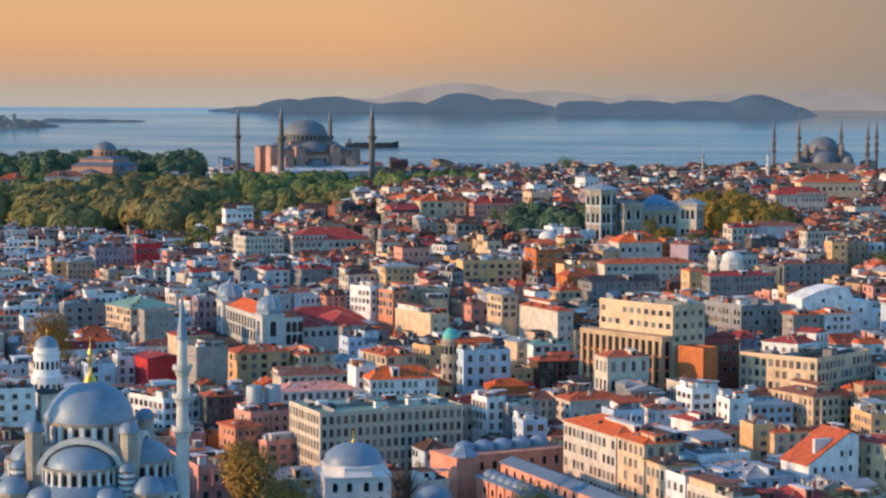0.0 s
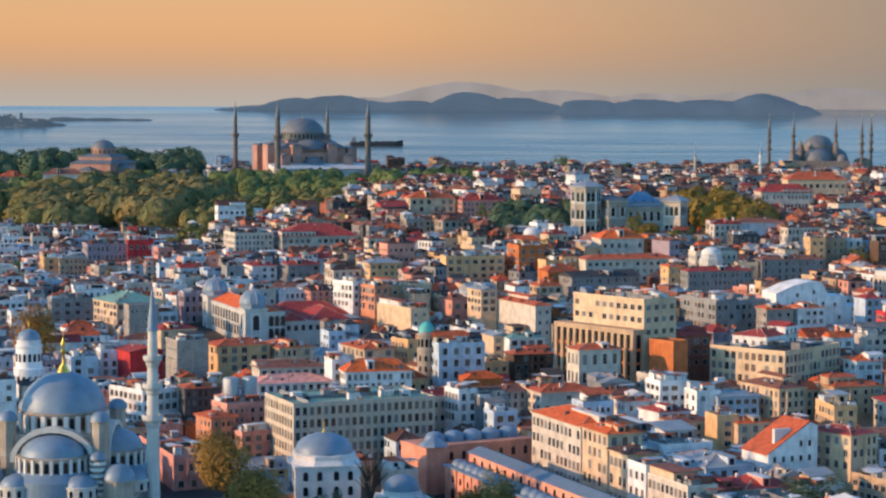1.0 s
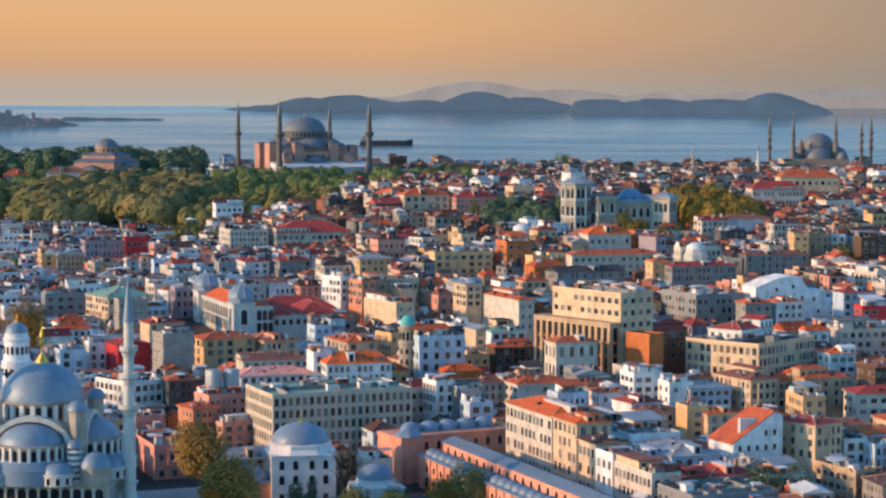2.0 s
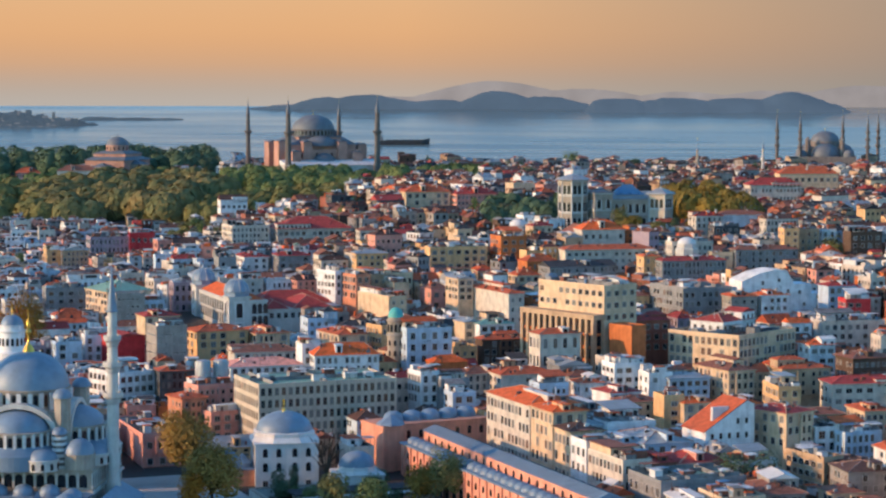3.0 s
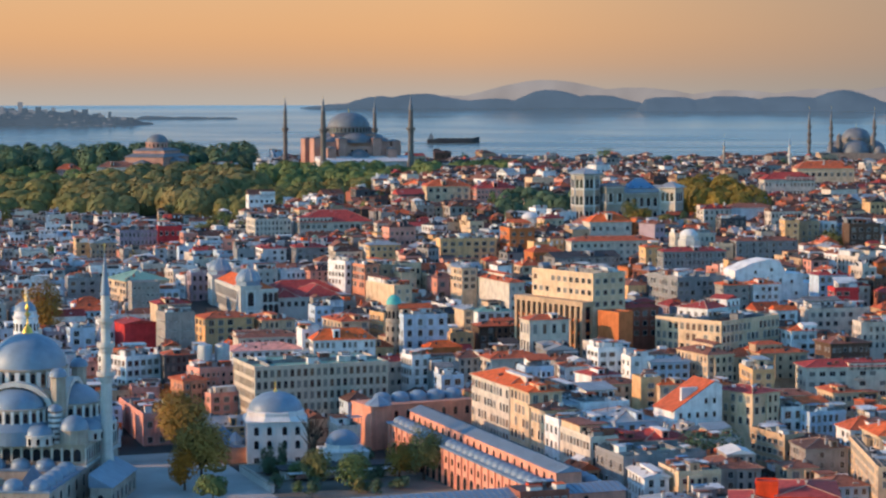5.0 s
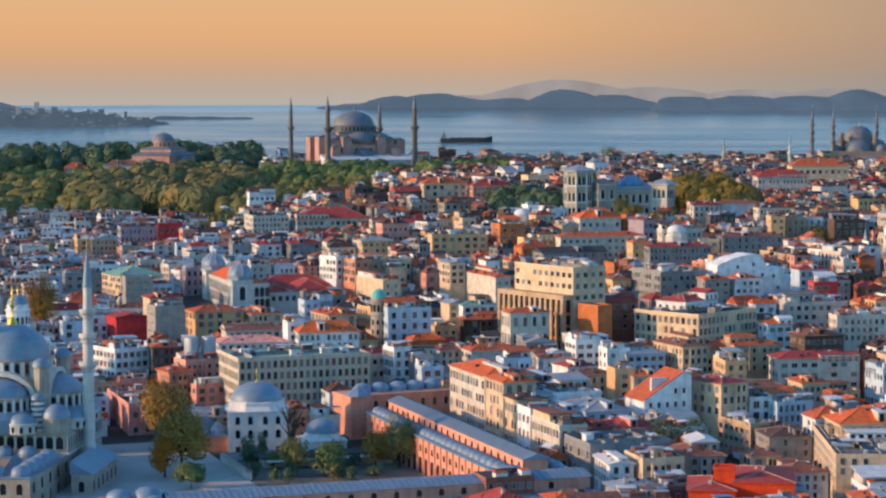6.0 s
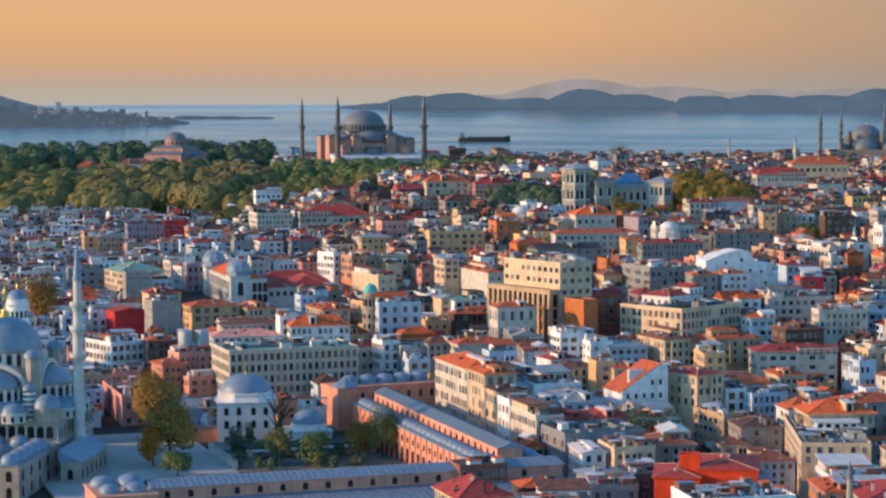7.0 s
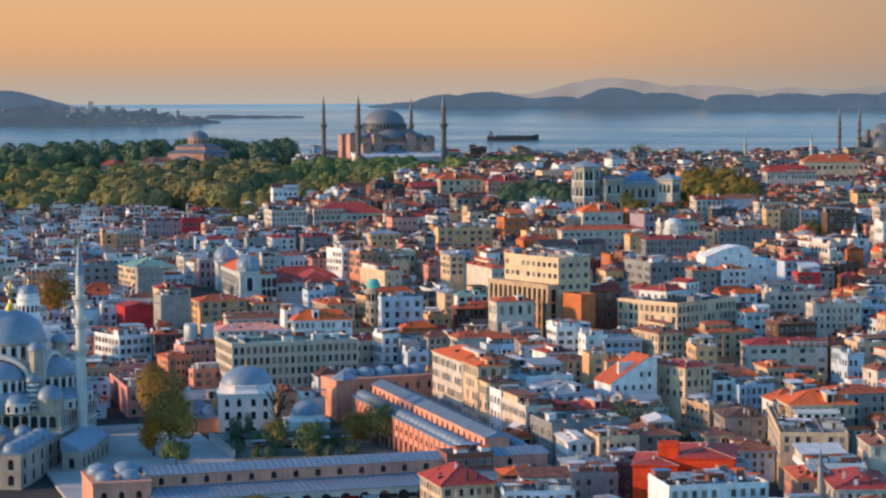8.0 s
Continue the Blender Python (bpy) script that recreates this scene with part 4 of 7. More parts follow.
# ---------------------------------------------------------------- the waterfront mosque
def waterfront_mosque():
    t = thing("mosque", pose(0, 0, -9, 0, 0, -4), "grey stone imperial mosque with cascading blue-grey lead domes", "mosque")
    b = Buf()
    b.box(-22, -19, 0, 22, 22, 18.5)
    b.box(-22.3, -19.3, 17.9, 22.3, 22.3, 18.4, 0, True)
    part("hall", b, ["limestone"], t)
    w = Buf()
    arched(w, 0, 0, 2.2, 3.6, 0, 0.0)
    arcade = w.mesh("window", ["glass"])
    w = Buf()
    w.box(-0.3, -0.35, 0, 0.3, 0.05, 4.2)
    post = w.mesh("arcade_post", ["limestone_pale"])
    for a in (0, 90, -90):
        for i in range(14):
            part("window", arcade, None, t).matrix_local = pose(0, 1.5, 0, 0, 0, a) @ pose(-19.5 + i * 3.0, -20.56 if a == 0 else -22.06, 13.4)
            part("arcade_post", post, None, t).matrix_local = pose(0, 1.5, 0, 0, 0, a) @ pose(-21.0 + i * 3.0, -20.5 if a == 0 else -22.0, 13.2)
    b = Buf()
    b.box(-22.6, -19.6, 11.6, 22.6, 22.6, 12.2, 0, True)
    part("string_course", b, ["limestone_pale"], t)
    b = Buf()
    b.box(-14, -14, 18.4, 14, 14, 29)
    b.box(-12.8, -12.8, 29, 12.8, 12.8, 33.5)
    part("upper_block", b, ["limestone"], t)
    # stepped great arches over the half domes
    for a in (0, 90, 180, 270):
        c = Buf()
        n = 14
        v, f = [], []
        for i in range(n + 1):
            q = math.pi * i / n
            v += [(11.6 * math.cos(q), -14.6, 26.5 + 9.4 * math.sin(q)), (10.2 * math.cos(q), -14.6, 26.5 + 8.0 * math.sin(q)), (11.6 * math.cos(q), -11.5, 26.5 + 9.4 * math.sin(q)), (10.2 * math.cos(q), -12.6, 26.5 + 8.0 * math.sin(q))]
        for i in range(n):
            k = 4 * i
            f += [(k, k + 1, k + 5, k + 4), (k, k + 4, k + 6, k + 2), (k + 1, k + 3, k + 7, k + 5)]
        c.add(v, f)
        o = part("great_arch", c, ["limestone_pale"], t)
        o.matrix_local = pose(0, 0, 0, 0, 0, a)
        # half dome with its window drum
        c = Buf()
        c.turned([(9.7, 24.0), (9.7, 28.2), (10.1, 28.2), (10.1, 28.6), (9.0, 28.7)], 0, -12.6, 24, 0, 180, 360)
        c.turned([(12.2, 18.4), (12.2, 22.5), (9.9, 24.8)], 0, -12.6, 24, 1, 180, 360)
        o = part("half_drum", c, ["limestone", "roof_lead"], t)
        o.matrix_local = pose(0, 0, 0, 0, 0, a)
        c = Buf()
        c.box(-0.42, -0.35, 24.0, 0.42, 0.5, 28.3)
        pier = c.mesh("half_drum_pier", ["white_marble"])
        for i in range(12):
            g = 188 + 164 * i / 11
            part("half_drum_pier", pier, None, t).matrix_local = pose(0, 0, 0, 0, 0, a) @ pose(9.85 * math.cos(radians(g)), -12.6 + 9.85 * math.sin(radians(g)), 0, 0, 0, g + 90)
        # two exedra domes flanking the half dome, each on a windowed ring
        for g in (222, 318):
            ex, ey = 11.4 * math.cos(radians(g)), -12.6 + 11.4 * math.sin(radians(g))
            c = Buf()
            c.turned([(4.4, 18.4), (4.4, 21.0), (4.7, 21.1), (4.7, 21.5), (4.2, 21.6)], ex, ey, 18)
            part("exedra_drum", c, ["limestone_pale"], t).matrix_local = pose(0, 0, 0, 0, 0, a)
            c = Buf()
            c.dome(4.2, 21.5, 2.9, ex, ey, 20, 6)
            part("exedra_dome", c, ["roof_lead"], t, "lead exedra dome", True).matrix_local = pose(0, 0, 0, 0, 0, a)
            w = Buf()
            arched(w, 0, 0, 1.0, 1.9, 0, 0.0)
            me_ = w.mesh("window", ["glass"])
            for q in range(5):
                gg = g - 70 + 35 * q
                part("window", me_, None, t).matrix_local = pose(0, 0, 0, 0, 0, a) @ pose(ex + 4.46 * math.cos(radians(gg)), ey + 4.46 * math.sin(radians(gg)), 18.8, 0, 0, gg + 90)
        c = Buf()
        c.dome(8.8, 28.6, 5.4, 0, -12.6, 24, 7, 0, 180, 360)
        o = part("half_dome", c, ["roof_lead"], t, "lead half dome", True)
        o.matrix_local = pose(0, 0, 0, 0, 0, a)
        w = Buf()
        arched(w, 0, 0, 1.3, 3.0, 0, 0.0)
        me = w.mesh("window", ["glass"])
        for i in range(11):
            g = 188 + 164 * (i + 0.5) / 11
            o = part("window", me, None, t)
            o.matrix_local = pose(0, 0, 0, 0, 0, a) @ pose(9.76 * math.cos(radians(g)), -12.6 + 9.76 * math.sin(radians(g)), 24.6, 0, 0, g + 90)
        # corner turret, its striped shaft and its small domes
        c = Buf()
        c.turned([(2.3, 18.4), (2.3, 27.5), (2.6, 27.7), (2.6, 28.0), (2.3, 28.1), (2.3, 37.0), (2.7, 37.2), (2.7, 37.6)], 12.4, -12.4, 8)
        o = part("turret", c, ["limestone"], t)
        o.matrix_local = pose(0, 0, 0, 0, 0, a)
        c = Buf()
        c.turned([q for i in range(6) for q in ((1.7, 18.4 + i * 1.6), (2.2, 18.5 + i * 1.6), (2.2, 19.1 + i * 1.6), (1.7, 19.3 + i * 1.6))] + [(1.7, 28.0)], 12.4, -16.6, 10)
        o = part("striped_turret", c, ["white_marble"], t)
        o.matrix_local = pose(0, 0, 0, 0, 0, a)
        c = Buf()
        c.turned([(1.78, 18.4), (1.78, 28.2)], 12.4, -16.6, 10)
        part("turret_core", c, ["dark_stone"], t, "dark stone courses between the pale ones").matrix_local = pose(0, 0, 0, 0, 0, a)
        c = Buf()
        c.dome(2.3, 28.0, 1.9, 12.4, -16.6, 12, 4)
        part("turret_cap", c, ["roof_lead"], t, "", True).matrix_local = pose(0, 0, 0, 0, 0, a)
        c = Buf()
        c.dome(2.8, 37.5, 2.6, 12.4, -12.4, 14, 5)
        o = part("turret_cap", c, ["roof_lead"], t, "", True)
        o.matrix_local = pose(0, 0, 0, 0, 0, a)
        # corner dome
        c = Buf()
        c.turned([(4.3, 18.4), (4.3, 22.2), (4.6, 22.3), (4.6, 22.7)], 18, -16.5, 12)
        o = part("corner_drum", c, ["limestone"], t)
        o.matrix_local = pose(0, 0, 0, 0, 0, a)
        c = Buf()
        c.dome(4.3, 22.6, 4.2, 18, -16.5, 20, 6)
        o = part("corner_dome", c, ["roof_lead"], t, "lead dome", True)
        o.matrix_local = pose(0, 0, 0, 0, 0, a)
        for sx in (-6.5, 6.5):
            c = Buf()
            c.dome(3.1, 19.2, 2.6, sx, -19.5, 18, 5)
            c.turned([(3.2, 18.2), (3.2, 19.2)], sx, -19.5, 18)
            o = part("small_dome", c, ["roof_lead"], t, "", True)
            o.matrix_local = pose(0, 0, 0, 0, 0, a)
    b = Buf()
    b.turned([(12.2, 33.5), (11.4, 34.0), (11.4, 38.3), (11.9, 38.5), (11.9, 39.0), (11.3, 39.1)], 0, 0, 32)
    part("main_drum", b, ["limestone"], t)
    ring_windows(t, 11.45, 34.4, 1.25, 3.4, 24)
    b = Buf()
    b.box(-0.6, -0.6, 33.6, 0.6, 0.6, 38.3)
    me = b.mesh("drum_pier", ["white_marble"])
    for i in range(24):
        a = radians(15 * i)
        o = part("drum_pier", me, None, t)
        o.matrix_local = pose(11.7 * math.cos(a), 11.7 * math.sin(a), 0, 0, 0, 15 * i)
    b = Buf()
    b.dome(11.4, 39.0, 10.0, 0, 0, 40, 10)
    part("main_dome", b, ["roof_lead"], t, "great blue-grey lead dome", True)
    finial(t, 0, 0, 48.7, 2.4)
    # forecourt: porticoes round a yard
    for x0, y0, x1, y1 in ((-22, -60, 22, -53), (-22, -53, -15, -19), (15, -53, 22, -19), (-15, -26, 15, -19)):
        b = Buf()
        b.box(x0, y0, 0, x1, y1, 11.5)
        wing = part("portico_wing", b, ["limestone"], t)
        b = Buf()
        b.box(x0 - 0.25, y0 - 0.25, 11.5, x1 + 0.25, y1 + 0.25, 12.0, 0, True)
        part("wing_roof", b, ["roof_lead"], wing)
    cap = Buf()
    cap.dome(2.9, 0.6, 2.3, 0, 0, 18, 5)
    cap.turned([(3.1, 0), (3.1, 0.6)], 0, 0, 18)
    me = cap.mesh("portico_dome", ["roof_lead"])
    spots = [(-18.5 + i * 7.4, -56.5) for i in range(6)] + [(s * 18.5, -49.5 + i * 7.0) for s in (-1, 1) for i in range(4)] + [(-11 + i * 7.3, -22.5) for i in range(4)]
    for x, y in spots:
        o = smooth(part("portico_dome", me, None, t))
        o.matrix_local = pose(x, y, 12.0)
    w = Buf()
    arched(w, 0, 0, 1.7, 3.2, 0, 0.0)
    me = w.mesh("window", ["glass"])
    for i in range(9):
        for z in (2.2, 7.0):
            o = part("window", me, None, t)
            o.matrix_local = pose(-19 + i * 4.75, -60.06, z)
            o = part("window", me, None, t)
            o.matrix_local = pose(22.06, -56 + i * 8.6, z, 0, 0, 90)
    for i in range(5):
        o = part("window", me, None, t)
        o.matrix_local = pose(-9 + i * 4.5, -19.06, 13.0)
    # long lead vault over the side gallery and the lean-to beside the shaft
    b = Buf()
    b.turned([(3.6, 0.0), (3.6, 15.0)], 0, 0, 14, 0, 0, 180)
    o = part("gallery_vault", b, ["roof_lead"], t, "", True)
    o.matrix_local = pose(12.5, -42, 11.0, -78, 0, 0)
    b = Buf()
    b.box(27, -34, 0, 33, -2, 8.6, 0)
    b.add([(26.6, -34.4, 8.5), (33.6, -34.4, 8.5), (33.6, -1.6, 8.5), (26.6, -1.6, 8.5), (26.6, -34.4, 12.4), (26.6, -1.6, 12.4)], [(0, 1, 4), (1, 2, 5, 4), (2, 3, 5), (3, 0, 4, 5), (3, 2, 1, 0)], 1)
    part("side_pavilion", b, ["limestone", "roof_lead"], t, "stone lean-to under a lead roof")
    for i in range(6):
        part("window", me, None, t).matrix_local = pose(33.06, -31 + i * 5.2, 3.2, 0, 0, 90)
    part("window", me, None, t).matrix_local = pose(30, -34.06, 3.2)
    claim(0, -15, 0, 68, 100)


waterfront_mosque()
minaret(25.0, -9.0, -9, 65, 1.8, (0.61, 0.75, 0.87), "limestone_pale", label="pale fluted stone minaret with three balconies and a lead spire", base_to=10.5)
minaret(-25.0, -9.0, -9, 65, 1.8, (0.61, 0.75, 0.87), "limestone_pale", label="pale fluted stone minaret with three balconies and a lead spire", base_to=10.5)


# ---------------------------------------------------------------- the royal tomb and the small domed library
def tomb():
    t = thing("tomb", pose(69.6, 52, -8.5, 0, 0, 8) @ Matrix.Scale(0.94, 4), "white stone domed royal tomb with two rows of windows", "tomb")
    b = Buf()
    b.box(-10.3, -10.3, 0, 10.3, 10.3, 15.6)
    b.box(-10.6, -10.6, 15.4, 10.6, 10.6, 16.1, 0, True)
    b.turned([(12.2, 16.1), (11.2, 16.9), (10.6, 17.6), (10.6, 18.8), (9.6, 19.2)], 0, 0, 8, 0, 0, 360, 22.5)
    part("body", b, ["white_marble"], t)
    w = Buf()
    arched(w, 0, 0, 1.6, 2.9, 0, 0.0)
    r = Buf()
    window_shape(r, 0, 0, 1.6, 2.4)
    up, low = w.mesh("window", ["glass"]), r.mesh("window", ["glass", "white_marble"])
    for a in (0, -90, 90):
        for x in (-7, -2.6, 2.6, 7):
            for me, z in ((up, 11.5), (up, 6.8), (low, 1.4)):
                o = part("window", me, None, t)
                o.matrix_local = pose(0, 0, 0, 0, 0, a) @ pose(x, -10.36, z)
    b = Buf()
    b.dome(9.3, 19.0, 6.2, 0, 0, 32, 8)
    part("dome", b, ["roof_lead"], t, "blue-grey lead dome", True)
    finial(t, 0, 0, 25.0, 1.0)
    # low annexe with small lead domes
    b = Buf()
    b.box(-24, -8, 0, -10.4, 9, 7.2, 0)
    b.box(-24.3, -8.3, 7.2, -10.4, 9.3, 7.7, 1, True)
    part("annexe", b, ["wall_salmon", "roof_lead"], t)
    for x, y, q in ((-20, -3.5, 3.6), (-14, -3.5, 3.2), (-18, 4, 4.2)):
        b = Buf()
        b.turned([(q * 1.05, 7.6), (q * 1.05, 9.2), (0.1, 9.2 + q * 0.9)], x, y, 8)
        part("annexe_dome", b, ["roof_lead"], t)
    claim(66, 52, 8, 40, 24)


def library():
    t = thing("library", pose(92.4, 36, -8, 0, 0, 14) @ Matrix.Scale(0.88, 4), "small white domed stone library beside the tomb", "library")
    b = Buf()
    b.box(-8, -7.5, 0, 8, 7.5, 7.6)
    b.box(-8.4, -7.9, 7.4, 8.4, 7.9, 8.0, 0, True)
    b.turned([(7.4, 8.0), (6.6, 8.8), (6.6, 10.0), (6.2, 10.2)], 0, 0, 8, 0, 0, 360, 22.5)
    part("body", b, ["white_marble"], t)
    for x in (-5, 1, 4.5):
        w = Buf()
        arched(w, x, 2.2, 1.4, 3.0, 0, -7.56)
        part("window", w, ["glass"], t)
    b = Buf()
    b.dome(6.2, 10.1, 5.0, 0, 0, 28, 7)
    part("dome", b, ["roof_lead"], t, "blue-grey lead dome", True)
    b = Buf()
    b.box(-10, -22, 0, 22, -12, 3.4, 0)
    b.box(-10.8, -23, 3.4, 23, -11.5, 3.8, 1, True)
    part("garden_portico", b, ["white_marble", "roof_dark"], t)
    claim(95, 32, 14, 34, 30)


tomb()
library()


# ---------------------------------------------------------------- the covered bazaar
def bazaar():
    O = pose(145.3, -48.3, -7.5, 0, 0, 20.3)
    t = thing("bazaar_hall", O, "long pink brick covered bazaar with lead roofs and small domes", "bazaar")
    b = Buf()
    b.box(0, -13, 0, 7.2, 114, 11.4)
    part("side_wall", b, ["rose_brick"], t)
    b = Buf()
    b.box(14.4, -13, 0, 21.6, 114, 11.4)
    part("side_wall", b, ["rose_brick"], t)
    b = Buf()
    b.box(7.0, -13, 0, 14.6, 112, 15.6)
    part("nave_wall", b, ["rose_brick"], t)
    b = Buf()
    b.add([(6.5, -14, 15.4), (15.1, -14, 15.4), (15.1, 112.6, 15.4), (6.5, 112.6, 15.4), (10.8, -14, 17.0), (10.8, 112.6, 17.0)], [(0, 1, 4), (1, 2, 5, 4), (2, 3, 5), (3, 0, 4, 5)])
    part("nave_roof", b, ["roof_lead"], t, "long blue-grey lead roof")
    for x0, x1 in ((-0.5, 7.0), (14.6, 22.1)):
        b = Buf()
        b.box(x0, -13.2, 11.4, x1, 114.5, 11.9, 0, True)
        part("side_roof", b, ["roof_lead"], t)
    d = Buf()
    d.turned([(2.35, 0), (2.35, 0.4)], 0, 0, 16)
    d.dome(2.3, 0.4, 1.55, 0, 0, 16, 5)
    me = d.mesh("roof_dome", ["roof_lead"])
    for x in (3.2, 18.4):
        for i in range(25):
            o = smooth(part("roof_dome", me, None, t))
            o.matrix_local = pose(x, -9.5 + i * 5.0, 11.9)
    w = Buf()
    arched(w, 0, 0, 1.5, 2.0, 0, 0.0)
    small = w.mesh("window", ["glass"])
    w = Buf()
    arched(w, 0, 0, 3.0, 5.2, 0, 0.0)
    arch = w.mesh("archway", ["glass"])
    for i in range(22):
        o = part("window", small, None, t)
        o.matrix_local = pose(6.94, -10 + i * 5.6, 12.4, 0, 0, -90)
        o = part("archway", arch, None, t)
        o.matrix_local = pose(-0.06, -10 + i * 5.6, 0.5, 0, 0, -90)
        o = part("window", small, None, t)
        o.matrix_local = pose(-0.06, -10 + i * 5.6, 7.4, 0, 0, -90)
        b = Buf()
        b.box(-0.45, -7.6 + i * 5.6, 0, 0.0, -6.8 + i * 5.6, 11.3)
        part("buttress", b, ["rose_brick"], t)
    # the second arm, with a lower lean-to along its outer side
    b = Buf()
    b.box(-96, -26, 0, 22, -13, 12.0)
    part("arm_wall", b, ["rose_brick"], t)
    b = Buf()
    b.add([(-96.5, -26.6, 12.0), (22.6, -26.6, 12.0), (22.6, -12.4, 12.0), (-96.5, -12.4, 12.0), (-96.5, -19.5, 13.4), (22.6, -19.5, 13.4)], [(0, 1, 5, 4), (1, 2, 5), (2, 3, 4, 5), (3, 0, 4)])
    part("arm_roof", b, ["roof_lead"], t, "long blue-grey lead roof")
    b = Buf()
    b.box(-96, -39, 0, 22, -26, 7.4)
    part("arcade_wall", b, ["limestone_pale"], t)
    b = Buf()
    b.add([(-96.5, -39.6, 7.4), (22, -39.6, 7.4), (22, -26, 7.4), (-96.5, -26, 7.4), (-96.5, -26, 8.6), (22, -26, 8.6)], [(0, 1, 5, 4), (1, 2, 5), (3, 0, 4), (3, 2, 1, 0)])
    part("arcade_roof", b, ["roof_lead"], t)
    for i in range(17):
        o = part("window", small, None, t)
        o.matrix_local = pose(-92 + i * 6.4, -26.06, 9.2)
        o = part("archway", arch, None, t)
        o.matrix_local = pose(-93 + i * 5.6, -39.06, 1.2)
    # standing seams of the lead sheets
    b = Buf()
    for i in range(66):
        x = -96 + i * 1.8
        for y0, z0, y1, z1 in ((-26.6, 12.05, -19.5, 13.45), (-19.5, 13.45, -12.4, 12.05), (-39.6, 7.45, -26, 8.65)):
            b.add([(x, y0, z0), (x + 0.12, y0, z0 + 0.12), (x + 0.24, y0, z0), (x, y1, z1), (x + 0.12, y1, z1 + 0.12), (x + 0.24, y1, z1)], [(0, 1, 4, 3), (1, 2, 5, 4)])
    for i in range(72):
        y = -12 + i * 1.73
        for x0, z0, x1, z1 in ((6.5, 15.45, 10.8, 17.05), (10.8, 17.05, 15.1, 15.45)):
            b.add([(x0, y, z0), (x0, y + 0.12, z0 + 0.1), (x0, y + 0.24, z0), (x1, y, z1), (x1, y + 0.12, z1 + 0.1), (x1, y + 0.24, z1)], [(3, 4, 1, 0), (4, 5, 2, 1)])
    tagged(part("roof_seams", b, ["old_lead"], t), kind="stuff")
    # shop awnings under the arcade eaves
    for i in range(20):
        b = Buf()
        x = -94 + i * 5.6
        b.add([(x, -39.1, 5.4), (x + 4.6, -39.1, 5.4), (x + 4.6, -41.2, 4.5), (x, -41.2, 4.5)], [(0, 1, 2, 3), (3, 2, 1, 0)])
        part("awning", b, [("roof_dark", "awning_red", "roof_white", "roof_dark")[i % 4]], t)
    # corner gatehouse
    b = Buf()
    b.box(-112, -33, 0, -96, -12, 11.6)
    b.box(-112.3, -33.3, 11.3, -95.7, -11.7, 11.9, 0, True)
    part("gatehouse", b, ["rose_brick"], t)
    for x, y, r in ((-108, -28, 2.8), (-101, -28, 3.0), (-108, -17, 3.4), (-100.5, -18, 4.0)):
        d = Buf()
        d.turned([(r, 11.8), (r, 12.6)], x, y, 18)
        d.dome(r, 12.6, r * 0.62, x, y, 18, 5)
        part("gatehouse_dome", d, ["roof_lead"], t, "", True)
    for i in range(3):
        o = part("window", small, None, t)
        o.matrix_local = pose(-109 + i * 4.8, -33.06, 7.2)
    for lx, ly, w_, d_ in ((10.8, 38, 26, 160), (-48, -26, 100, 30), (-104, -23, 20, 24)):
        p = O @ Vector((lx, ly, 0))
        claim(p.x, p.y, 20.3, w_, d_)


def bazaar_gate():
    t = thing("gatehouse", pose(113, 81, -7, 0, 0, 27), "pink brick bazaar gatehouse under a row of lead domes", "gatehouse")
    b = Buf()
    b.box(-19, -7, 0, 20, 7, 15.4)
    b.box(-19.3, -7.3, 14.8, 20.3, 7.3, 15.3, 0, True)
    b.box(-20.5, -12, 0, -13, -7, 15.9)
    part("body", b, ["rose_brick"], t)
    for i in range(5):
        d = Buf()
        x = -11 + i * 6.6
        d.turned([(3.4, 15.3), (3.3, 16.4)], x, 0, 12)
        d.dome(3.2, 16.4, 2.2, x, 0, 18, 5)
        part("dome", d, ["roof_lead"], t, "lead dome", True)
    d = Buf()
    d.turned([(4.6, 15.9), (4.2, 16.6), (0.1, 19.2)], -16.7, -9.4, 8, 0, 0, 360, 22.5)
    part("tower_cap", d, ["roof_lead"], t)
    w = Buf()
    arched(w, 0, 0, 1.4, 2.6, 0, 0.0)
    me = w.mesh("window", ["glass"])
    for i in range(7):
        o = part("window", me, None, t)
        o.matrix_local = pose(-9 + i * 4.4, -7.06, 10.6)
    claim(112, 80, 27, 42, 20)


bazaar()
bazaar_gate()


